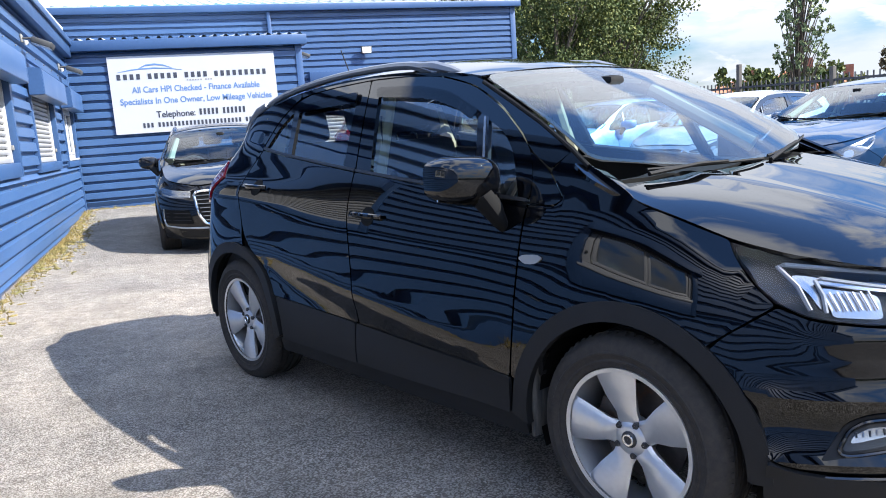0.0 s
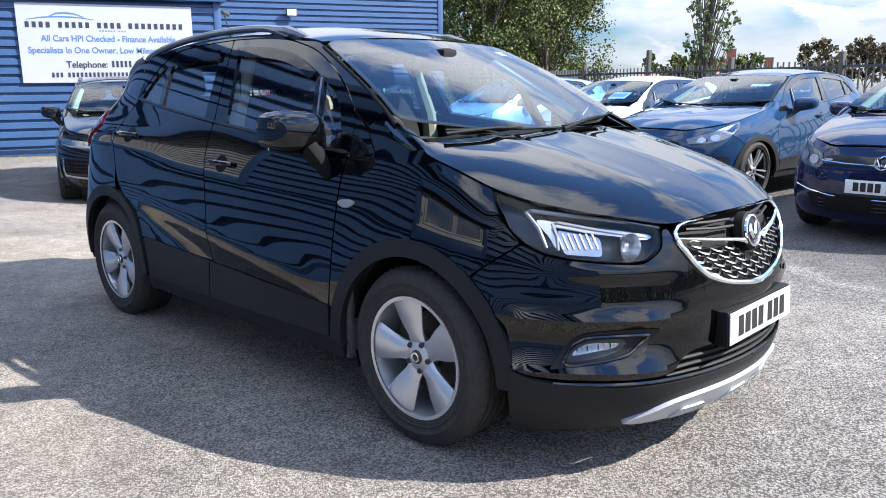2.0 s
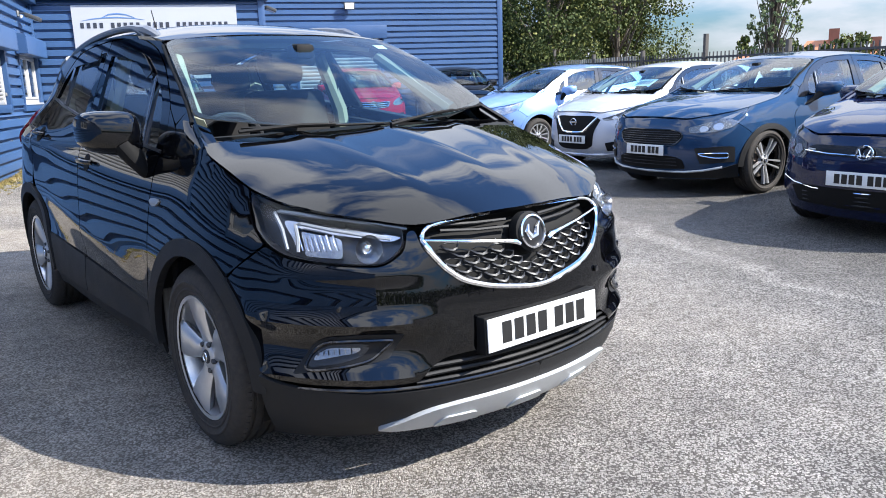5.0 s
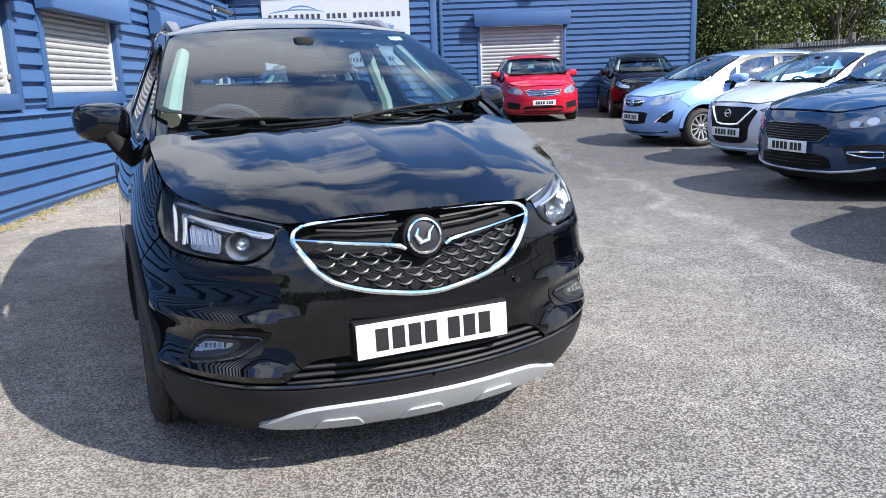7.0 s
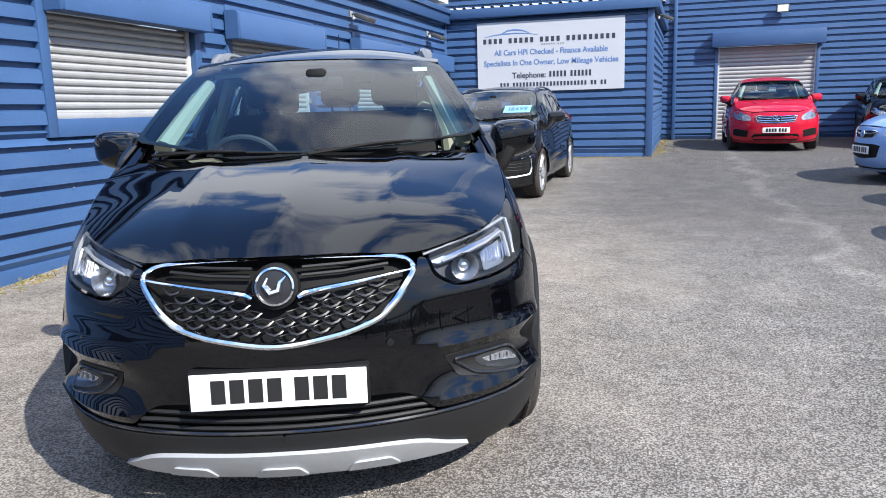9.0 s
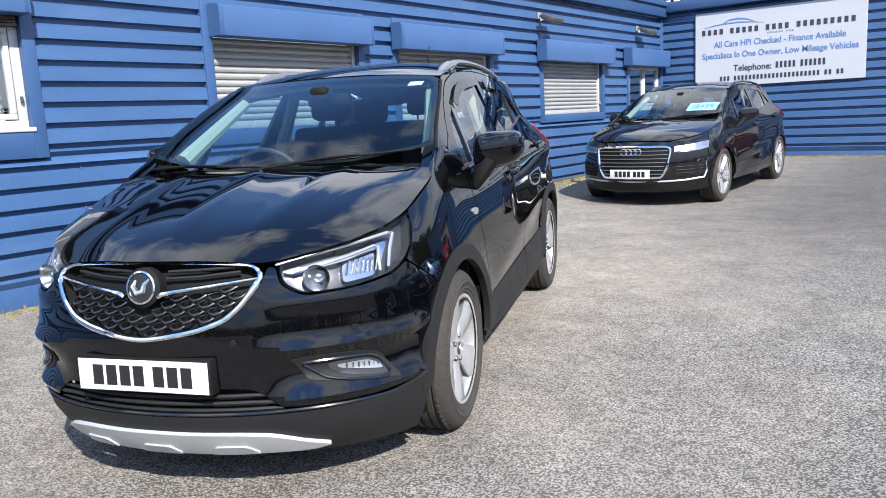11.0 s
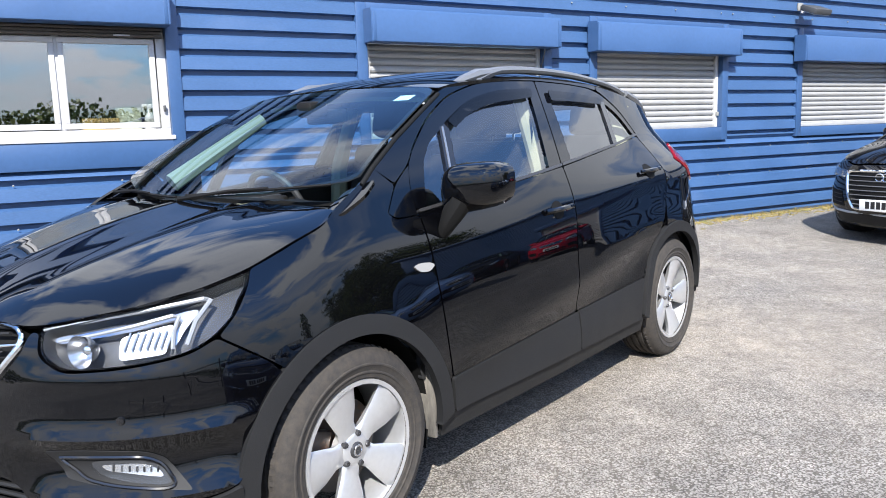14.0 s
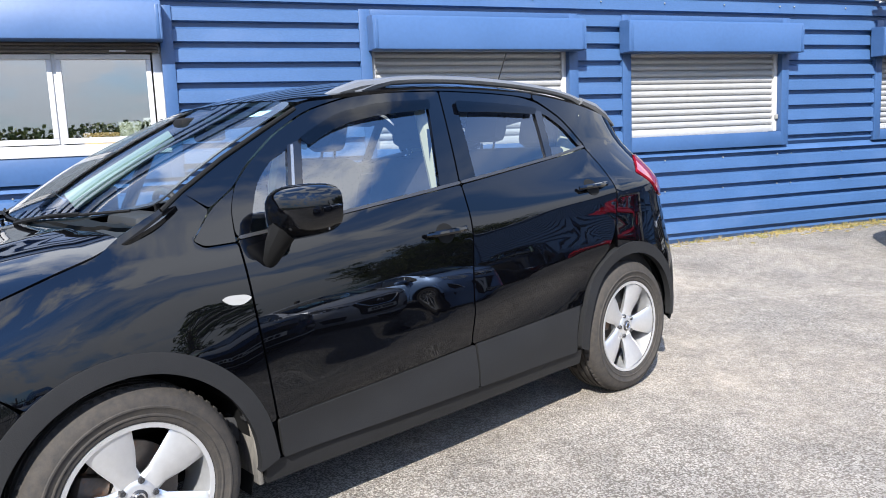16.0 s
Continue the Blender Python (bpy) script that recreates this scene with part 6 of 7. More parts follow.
    car.patch("bonnet", half + [(x, -y) for x, y in half[-2:0:-1]], hood_map, paint)
    # cowl under the screen
    cowl = [(1.205, 0.715), (1.21, 0.60), (1.275, 0.30), (1.30, 0.0)]
    back = [(1.20, 0.0), (1.17, 0.3), (1.085, 0.6), (1.075, 0.69)]
    cp = cowl + back
    car.patch("cowl", cp + [(x, -y) for x, y in cp[::-1] if y], lambda x, y: hood_map(x, y) - Vector((0, 0, 0.014)), MATT_BLACK, cell=0.06)
    # painted corners between bonnet, wing and screen
    for s in (1, -1):
        car.patch("scuttle_corner", [(1.216, 0.772), (1.200, 0.70), (1.10, 0.685), (1.055, 0.725), (1.02, 0.755), (1.10, 0.782)], lambda x, y, s=s: Vector((x, s * y, 1.108 + (1.21 - x) * 0.49 - 0.25 * max(0, y - 0.74))), paint, cell=0.04)
    # screen
    sc = [(0.0, 1.148), (0.40, 1.156), (0.70, 1.200), (0.725, 1.215), (0.655, 1.40), (0.598, 1.512), (0.54, 1.530), (0.3, 1.545), (0.0, 1.549)]
    scr = car.patch("windscreen", sc + [(-y, z) for y, z in sc[-2:0:-1]], screen_map, SCREEN_GLASS, 0.0, 0.0, cell=0.07, round_=0.03)
    scr.visible_shadow = False
    frit_i = [(0.0, 1.157), (0.40, 1.165), (0.67, 1.210), (0.700, 1.228), (0.632, 1.40), (0.582, 1.498), (0.53, 1.514), (0.3, 1.528), (0.0, 1.532)]
    for s in (1, -1):
        car.patch("screen_border", [(s * y, z) for y, z in sc + frit_i[::-1]], screen_map, MATT_BLACK, -0.004, 0.0, cell=0.07, round_=0)
    for s in (1, -1):
        edge = [(0.735, 1.195), (0.712, 1.25), (0.676, 1.345), (0.642, 1.43), (0.600, 1.510)]
        car.tube("screen_seal", [screen_map(s * y, z) - Vector((0.022, 0, 0.012)) for y, z in edge], 0.009, MATT_BLACK, sides=8)
    # roof
    rf = [(0.474, 0.0), (0.466, 0.30), (0.455, 0.52), (0.445, 0.592), (0.2, 0.598), (-0.28, 0.588), (-0.7, 0.586), (-1.04, 0.578), (-1.25, 0.572), (-1.50, 0.55), (-1.60, 0.40), (-1.64, 0.0)]
    car.patch("roof", rf + [(x, -y) for x, y in rf[-2:0:-1]], roof_map, paint, 0.002)
    # tail
    tg = [(0.0, 0.63), (0.58, 0.63), (0.60, 0.95), (0.585, 1.16), (0.50, 1.20), (0.0, 1.20)]
    car.patch("tailgate", tg + [(-y, z) for y, z in tg[-2:0:-1]], back_map, paint)
    rg = [(0.0, 1.21), (0.50, 1.21), (0.56, 1.23), (0.47, 1.46), (0.0, 1.50)]
    b = car.patch("rear_screen", rg + [(-y, z) for y, z in rg[-2:0:-1]], back_map, CAR_GLASS, 0, 0.0)
    b.visible_shadow = False
    car.fronts("c_pillar_cover", [(0.50, 1.20), (0.585, 1.165), (bw(-1.60, 1.215), 1.215), (bw(-1.66, 1.33), 1.33), (0.475, 1.46), (0.56, 1.23)], GLOSS_BLACK, 0, fn=back_map)
    rb = [(0.0, 0.25), (0.50, 0.25), (bw(-1.72, 0.28), 0.28), (bw(-1.745, 0.45), 0.45), (bw(-1.72, 0.60), 0.60), (bw(-1.80, 0.775), 0.775), (0.585, 0.66), (0.58, 0.62), (0.0, 0.62)]
    car.fronts("rear_bumper", rb, clad, 0.004, fn=back_map)
    tl = [(bw(-1.615, 1.002), 1.002), (bw(-1.546, 1.064), 1.064), (bw(-1.466, 1.128), 1.128), (bw(-1.55, 1.185), 1.185), (bw(-1.60, 1.208), 1.208), (0.61, 1.155), (0.615, 1.0), (bw(-1.70, 0.972), 0.972)]
    car.fronts("tail_lamp", tl, RED_LENS, 0.010, fn=back_map, label="red tail lamp lens")
    sp = [(-1.46, 0.54), (-1.60, 0.50), (-1.76, 0.42), (-1.80, 0.0)]
    car.patch("roof_spoiler", sp + [(x, -y) for x, y in sp[-2::-1]], lambda x, y: Vector((x, y, 1.535 - 0.16 * (-1.46 - x) - 0.09 * (abs(y) / 0.55) ** 2.4)), paint, 0, 0.04)
    if rails:
        for s in (1, -1):
            pts = []
            for k in range(17):
                x = 0.16 - 1.62 * k / 16
                r = roof_map(x, 0.535)
                lift = 0.038 * min(1, k / 2.2, (16 - k) / 2.2) ** 0.6
                pts.append((x, s * (0.545 - 0.02 * k / 16), r.z + lift - 0.012))
            for x0, ahead in ((0.13, 1), (-1.43, -1)):
                foot = []
                for dx, dz in ((0.20, -0.006), (0.10, 0.010), (0.0, 0.024), (-0.10, 0.028)):
                    q = roof_map(x0 + ahead * dx, 0.535)
                    foot.append((x0 + ahead * dx, s * 0.548, q.z + dz - 0.012))
                car.tube("rail_foot", foot, [0.008, 0.026, 0.034, 0.026], rails, sides=8, flat=0.8)
            car.tube("roof_rail", pts, [0.024 if 1 < k < 15 else 0.034 for k in range(17)], rails, sides=8, flat=0.75, label="roof rail")


def wipers(car):
    """Two blades at rest: one low along the cowl, one that lies a little up the screen."""
    for y0, y1, z0, z1 in ((0.03, 0.66, 1.148, 1.184), (-0.60, -0.02, 1.156, 1.142)):
        p = []
        for k in range(9):
            t = k / 8
            q = screen_map(y0 + (y1 - y0) * t, z0 + (z1 - z0) * t)
            p.append((q.x + 0.006, q.y, q.z + 0.005))
        w = car.tube("wiper", p, 0.0052, MATT_BLACK, sides=5)
        a, b, c = p[0], p[3], p[5]
        car.tube("wiper_arm", [(a[0] + 0.022, a[1] - 0.02, a[2] - 0.012), (b[0] + 0.008, b[1], b[2] + 0.006), (c[0] + 0.002, c[1], c[2] + 0.005)], [0.008, 0.0065, 0.005], MATT_BLACK, w, sides=6)


def headlamps(car, poly, bezel=LAMP_DARK, drl=None, bowls=(), deep=0.055, facets=()):
    """Headlamps: a dark or bright bowl behind a clear lens, light guides and reflectors."""
    cx, cz = sum(p[0] for p in poly) / len(poly), sum(p[1] for p in poly) / len(poly)
    inner = [(cx + (p[0] - cx) * 0.97, cz + (p[1] - cz) * 0.95) for p in poly]
    bowl = car.fronts("headlamp", inner, bezel, -deep, -deep + 0.004, cell=0.06, label="clear headlamp with bright reflectors")
    for s, root in zip((1, -1), bowl):
        def at(w, z, off, s=s):
            p = front_map(w, z)
            n = (p - Vector((p.x - 1.1, 0, 0.78))).normalized()
            q = p + n * off
            return Vector((q.x, s * q.y, q.z))
        for path, r in drl or ():
            car.tube("light_guide", [at(w, z, -0.016) for w, z in path], r, DRL, root, sides=6, label="white daytime light guide")
        for w, z, r in bowls:
            bm = bmesh.new()
            lathe(bm, [(0.001, 0.0), (r * 0.45, 0.004), (r * 0.8, 0.022), (r, 0.05)], 18, "z")
            p = at(w, z, -0.05)
            d = Vector((1, 0.25 * s, 0.05)).normalized()
            bm.transform(Matrix.Translation(p) @ d.to_track_quat("Z", "Y").to_matrix().to_4x4())
            car.put(bm)
            c = part("reflector", bm, REFLECT, root, smooth=True)
            bm = bmesh.new()
            bmesh.ops.create_uvsphere(bm, u_segments=12, v_segments=8, radius=r * 0.42, matrix=Matrix.Translation(p + d * 0.018))
            car.put(bm)
            part("bulb_lens", bm, CHROME, root, smooth=True)
    for q, fp in enumerate(facets):
        cells = car.fronts("reflector", fp, REFLECT, -0.030, 0.02, parents=bowl, cell=0.05)
        for s, root in zip((1, -1), cells):
            if q:
                continue
            w0, w1 = min(p[0] for p in fp), max(p[0] for p in fp)
            zc = sum(p[1] for p in fp) / len(fp)
            for k in range(7):
                w = w0 + (w1 - w0) * (k + 0.7) / 7.4
                a, b = front_map(w, zc - 0.022), front_map(w, zc + 0.024)
                car.tube("facet_rib", [(a.x - 0.022, s * (a.y - 0.008), a.z), (b.x - 0.024, s * (b.y - 0.009), b.z)], 0.003, REFLECT, root, sides=5)
    for ob in car.fronts("lamp_lens", poly, LENS, 0.0, 0.0, parents=bowl, cell=0.06):
        ob.visible_shadow = False


def mirrored(half):
    """A closed outline from its half with w >= 0, first and last on the middle."""
    return half + [(-w, z) for w, z in half[::-1] if w > 1e-6]
# ---- the black crossover ----
def honeycomb(car, parent, inside, z0, z1):
    """Rows of small winged cells in the grille."""
    bm = bmesh.new()
    row = 0
    z = z0
    while z < z1:
        w = -0.45 + (0.034 if row % 2 else 0)
        while w < 0.45:
            if inside(w, z):
                a, b = 0.031, 0.0125
                pts = []
                for q, h in ((-1.0, 0.25), (-0.55, -0.6), (0.0, -1.0), (0.55, -0.6), (1.0, 0.25), (0.5, 0.55), (0.0, 0.75), (-0.5, 0.55)):
                    p = front_map(w + q * a, z + h * b)
                    pts.append((p.x - 0.020 + 0.012 * (0.2 - h), p.y, p.z))
                sweep(bm, pts, [0.0036, 0.0042, 0.0055, 0.0042, 0.0036, 0.002, 0.002, 0.002], 4, True)
            w += 0.068
        z += 0.0245
        row += 1
    car.put(bm)
    return part("honeycomb", bm, GRILLE_BAR, parent, "grey honeycomb grille mesh", smooth=True)


LAMP_SMOKE = plain("lamp_bezel_bright", (0.17, 0.18, 0.19), 0.22, 0.85)
FOG_GREY = plain("fog_bowl_grey", (0.55, 0.555, 0.56), 0.25, 0.8)
GRILLE_BAR = plain("grille_bar_dark", (0.013, 0.013, 0.014), 0.38)
SATIN_TRIM = plain("satin_black_trim", (0.06, 0.06, 0.062), 0.28, 0.6)
BLACK_PAINT = car_paint("black_car_paint", (0.0008, 0.0009, 0.0014), dusty=0.0012)


def build_crossover():
    root = thing("car_black_crossover", pose(1.8515, 3.6725, 0.0, 0, 0, -68.66), "black small crossover with five-spoke alloys, parked in the yard", "car", "parked cars")
    # the nose stands a little off the middle line
    car = Car(root, lambda v: Vector((v.x, v.y - 0.024 * ease(1.9, 2.15, v.x), v.z)), 0.045)
    P = BLACK_PAINT
    SCULPT[0] = 1.0
    body_shell(car, P, CLADDING, GLOSS_BLACK, SATIN_RAIL, True)
    side_windows(car, P, True, SATIN_TRIM)
    interior(car)
    wipers(car)
    # nose: the painted bumper in halves that meet under the grille
    g_edge = [(0.0, 0.626), (0.06, 0.630), (0.210, 0.655), (0.308, 0.686), (0.362, 0.733), (0.395, 0.782), (0.418, 0.822), (0.420, 0.858)]
    lamp = [(0.446, 0.864), (0.475, 0.800), (0.540, 0.760), (0.645, 0.766), (fw(1.80, 0.786), 0.786), (fw(1.725, 0.820), 0.820), (fw(1.662, 0.868), 0.868), (fw(1.600, 0.934), 0.934), (fw(1.572, 0.974), 0.974), (fw(1.72, 0.937), 0.937), (fw(1.86, 0.907), 0.907)]
    low = [(0.446, 0.854), (0.470, 0.795), (0.540, 0.754), (0.645, 0.760), (fw(1.80, 0.780), 0.780), (fw(1.722, 0.814), 0.814)]
    arch = [(fw(x, z), z) for x, z in arc(HUB_X, HUB_Z, 0.446, 51, 10, 8)]
    foot = [(fw(1.78, 0.385), 0.385), (0.72, 0.372), (0.56, 0.362), (0.47, 0.375), (0.42, 0.425), (0.36, 0.456), (0.0, 0.456)]
    bumper = g_edge + low + [(fw(1.600, 0.728), 0.728)] + arch + foot
    bumpers = car.fronts("front_bumper", bumper, P, cell=0.02)
    # lower plastic, silver skid
    cl = [(0.0, 0.352), (0.46, 0.350), (0.60, 0.352), (fw(1.80, 0.368), 0.368), (fw(1.722, 0.400), 0.400)] + [(fw(x, z), z) for x, z in arc(HUB_X, HUB_Z, 0.425, 0, -22, 4)] + [(fw(1.64, 0.150), 0.150), (0.66, 0.160), (0.40, 0.175), (0.0, 0.175)]
    car.fronts("lower_bumper", cl, CLADDING, 0.010)
    sk = [(0.0, 0.298), (0.30, 0.294), (0.42, 0.280), (0.56, 0.212), (0.50, 0.196), (0.36, 0.198), (0.0, 0.200)]
    car.patch("skid_plate", mirrored(sk), front_map, SATIN, 0.024, 0.02, label="silver skid trim under the bumper")
    for w in (-0.30, -0.02, 0.26):
        car.patch("skid_groove", [(w - 0.085, 0.205), (w - 0.055, 0.246), (w + 0.055, 0.246), (w + 0.085, 0.205)], front_map, SATIN, 0.030, 0.01, cell=0.04)
    # lip line and intake
    for nm, half, off, mt in (("intake", [(0.0, 0.456), (0.36, 0.456), (0.425, 0.425), (0.472, 0.375), (0.472, 0.352), (0.0, 0.352)], -0.045, MATT_BLACK),):
        car.patch(nm, mirrored(half), front_map, mt, off, 0.0)
    for z, wd in ((0.372, 0.46), (0.398, 0.44), (0.424, 0.415)):
        pts = [front_map(wd * (-1 + 2 * k / 14), z) for k in range(15)]
        car.tube("intake_slat", [(p.x - 0.012, p.y, p.z) for p in pts], 0.0075, CLADDING, sides=6)
    lip = [front_map(-0.78 + 1.56 * k / 30, 0.362) for k in range(31)]
    car.tube("lip_strip", [(p.x + 0.004, p.y * 1.004, p.z) for p in lip], 0.006, GLOSS_BLACK, sides=6)
    # grille
    ring = [(0.0, 0.882), (0.15, 0.880), (0.30, 0.874), (0.368, 0.866), (0.404, 0.848), (0.411, 0.822), (0.386, 0.783), (0.353, 0.737), (0.302, 0.693), (0.205, 0.661), (0.06, 0.637), (0.0, 0.633)]
    grille = car.patch("grille", mirrored(ring), front_map, MATT_BLACK, -0.045, -0.04)
    full = fillet(mirrored(ring), 0.03)
    car.tube("chrome_surround", [front_map(w, z) + Vector((0.004, 0, 0)) for w, z in full], [0.0108 - 0.0045 * ease(0.80, 0.872, z) for w, z in full], CHROME, grille, sides=8, closed=True, label="chrome grille surround")
    for s in (1, -1):
        bar = [(0.066, 0.776), (0.085, 0.787), (0.13, 0.795), (0.24, 0.808), (0.34, 0.820), (0.402, 0.827)]
        car.tube("grille_wing", [front_map(s * w, z) + Vector((0.004, 0, 0)) for w, z in bar], [0.010, 0.015, 0.011, 0.009, 0.0075, 0.005], CHROME, grille, sides=8, flat=0.7, label="chrome wing bar")
        for dz in (0.030, 0.052):
            b2 = [(0.075, 0.800 + dz), (0.20, 0.806 + dz * 0.95), (0.33, 0.824 + dz * 0.7)]
            car.tube("grille_slat", [front_map(s * w, z) - Vector((0.022, 0, 0)) for w, z in b2], 0.006, CLADDING, grille, sides=6)
    mesh_edge = [(0.0, 0.645), (0.06, 0.650), (0.20, 0.674), (0.29, 0.705), (0.338, 0.745), (0.372, 0.79), (0.398, 0.825)]

    def inside(w, z):
        lim = 0.0
        for (a, za), (b, zb) in zip(mesh_edge, mesh_edge[1:]):
            if za <= z <= zb:
                lim = a + (b - a) * (z - za) / (zb - za)
        wing = 0.775 + 0.05 * ease(0.15, 0.42, abs(w))
        return abs(w) < lim - 0.02 and z < wing and math.hypot(w, z - 0.805) > 0.085
    honeycomb(car, grille, inside, 0.650, 0.83)
    # round badge, plain
    def disc(name, prof, material, parent):
        bm = bmesh.new()
        lathe(bm, prof, 36, "z")
        bm.transform(Matrix.Translation((2.150, -0.024, 0.806)) @ pose(0, 0, 0, 0, 78, 0))
        return part(name, bm, material, parent, smooth=True)
    bd = disc("badge", [(0.072, -0.03), (0.069, 0.002), (0.060, 0.006), (0.001, 0.006)], MATT_BLACK, grille)
    disc("badge_ring", [(0.059, 0.004), (0.058, 0.014), (0.052, 0.016), (0.049, 0.010), (0.049, 0.006)], CHROME, bd)
    disc("badge_face", [(0.049, 0.008), (0.030, 0.0105), (0.001, 0.011)], plain("badge_dark", (0.03, 0.03, 0.032), 0.3, 0.5), bd)
    bm = bmesh.new()
    sweep(bm, [(-0.026, -0.020, 0.013), (-0.004, -0.030, 0.014), (0.018, -0.014, 0.014), (0.012, 0.010, 0.014), (-0.012, 0.016, 0.014), (-0.030, 0.034, 0.012)], [0.004, 0.009, 0.011, 0.010, 0.008, 0.003], 6)
    bm.transform(Matrix.Translation((2.150, -0.024, 0.806)) @ pose(0, 0, 0, 0, 78, 0))
    part("badge_emblem", bm, CHROME, bd, smooth=True)
    # headlamps
    outer_guide = [(0.44, 0.860), (0.52, 0.878), (0.60, 0.894), (0.66, 0.906), (0.735, 0.918), (0.757, 0.914), (0.772, 0.866), (0.775, 0.806)]
    inner_guide = [(0.50, 0.833), (0.58, 0.850), (0.64, 0.866), (0.705, 0.884), (0.722, 0.880), (0.734, 0.845), (0.744, 0.800)]
    drl = [(outer_guide, [0.004, 0.0055, 0.0065, 0.0068, 0.0068, 0.0068, 0.0068, 0.006]), (inner_guide, [0.004, 0.005, 0.006, 0.0065, 0.0065, 0.0065, 0.006])]
    tray = [(0.46, 0.850), (0.60, 0.884), (0.735, 0.908), (0.752, 0.900), (0.760, 0.84), (0.752, 0.81), (0.742, 0.85), (0.725, 0.888), (0.62, 0.866), (0.50, 0.838)]
    cells = [(0.640, 0.786), (0.735, 0.794), (0.724, 0.872), (0.630, 0.850)]
    headlamps(car, lamp, LAMP_DARK, drl, [(0.578, 0.808, 0.046)], facets=(cells, tray))
    # fog lamps in black nacelles, with a painted vane below
    fog_poly = [(0.495, 0.542), (0.60, 0.550), (0.70, 0.536), (0.745, 0.507), (0.772, 0.460), (0.790, 0.412), (0.735, 0.424), (0.62, 0.444), (0.54, 0.463)]
    fogs = car.fronts("fog_nacelle", fog_poly, CLADDING, 0.003, 0.012, cell=0.03)
    lens_poly = [(0.590, 0.506), (0.625, 0.514), (0.695, 0.508), (0.735, 0.482), (0.752, 0.440), (0.735, 0.437), (0.66, 0.452), (0.612, 0.472)]
    fl = car.fronts("fog_lamp", lens_poly, LAMP_DARK, 0.005, 0.004, parents=fogs, cell=0.03, label="clear fog lamp")
    car.fronts("reflector", [(0.610, 0.500), (0.69, 0.500), (0.728, 0.476), (0.738, 0.456), (0.71, 0.462), (0.66, 0.474), (0.622, 0.484)], FOG_GREY, 0.009, 0.004, parents=fl, cell=0.02)
    for s, f in zip((1, -1), fl):
        for k in range(7):
            w = 0.632 + 0.015 * k
            a, b = front_map(w, 0.484 - 0.0015 * k), front_map(w, 0.502 - 0.0022 * k)
            n = Vector((0.55, 0.8 * s, 0)) * 0.011
            car.tube("facet_rib", [Vector((a.x, s * a.y, a.z)) + n, Vector((b.x, s * b.y, b.z)) + n], 0.0028, REFLECT if k % 2 else LAMP_DARK, f, sides=5)
    car.fronts("fog_lens", lens_poly, LENS, 0.017, 0.0, parents=fl, cell=0.03)
    for s, f in zip((1, -1), fogs):
        rim = fillet([(0.520, 0.524), (0.62, 0.526), (0.700, 0.520), (0.742, 0.490), (0.764, 0.434), (0.735, 0.428), (0.64, 0.446), (0.585, 0.466)], 0.02)
        car.tube("fog_rim", [Vector((front_map(w, z).x + 0.006, s * (front_map(w, z).y + 0.004), z)) for w, z in rim], 0.0055, GLOSS_BLACK, f, sides=6, closed=True)
    # parking sensors
    for w, z in ((-0.31, 0.618), (0.31, 0.618), (-0.66, 0.628), (0.66, 0.628)):
        p = front_map(w, z)
        bm = bmesh.new()
        lathe(bm, [(0.011, -0.004), (0.0115, 0.0025), (0.008, 0.0035), (0.001, 0.0035)], 14, "z")
        d_ = Vector((1, 0.35 * (1 if w > 0 else -1) * (abs(w) / 0.4), 0)).normalized()
        bm.transform(Matrix.Translation(p) @ d_.to_track_quat("Z", "Y").to_matrix().to_4x4())
        part("parking_sensor", bm, GLOSS_BLACK, root, smooth=True)
    registration(car, 2.208, 0.508, lean=-3)
    mirror_pods(car, P)
    handles(car, P, ((-0.03, 0.985), (-1.035, 1.085)))
    rep = [(0.955, 0.888), (0.93, 0.898), (0.868, 0.893), (0.845, 0.880), (0.88, 0.862), (0.925, 0.866)]
    car.sides("side_repeater", rep, AMBER, 0.006, 0.006, label="clear side repeater")
    for x in (HUB_X, -HUB_X):
        for s in (1, -1):
            wheel(car, x, s * 0.872, 0.338, 0.342, 0.231, (5, 0.078, 0.158, 0), ALLOY, turn={(1, 1): 0.35, (1, -1): 0.2, (-1, 1): 0.9, (-1, -1): 0.55}[(1 if x > 0 else -1, s)])
    # dusty rear ends of the front arch liners, and screen stickers
    for s in (1, -1):
        car.block("arch_liner_end", (0.862, s * 0.785 - 0.07, 0.235), (0.880, s * 0.785 + 0.07, 0.52), DUSTY, bevel=0.006, label="dusty grey rear end of the wheel arch liner")
    car.patch("screen_sticker", [(0.46, 1.484), (0.53, 1.484), (0.53, 1.504), (0.46, 1.504)], screen_map, STICKER, -0.006, 0.0, round_=0)
    # aerial
    car.tube("aerial", [(-1.25, 0.0, 1.58), (-1.37, 0.0, 1.82)], 0.0035, MATT_BLACK)
    SCULPT[0] = 0.0
    return root


SATIN_RAIL = surface("satin_grey_rail", (0.16, 0.165, 0.17), 0.35, metal=0.4, vary=0.06)
build_crossover()
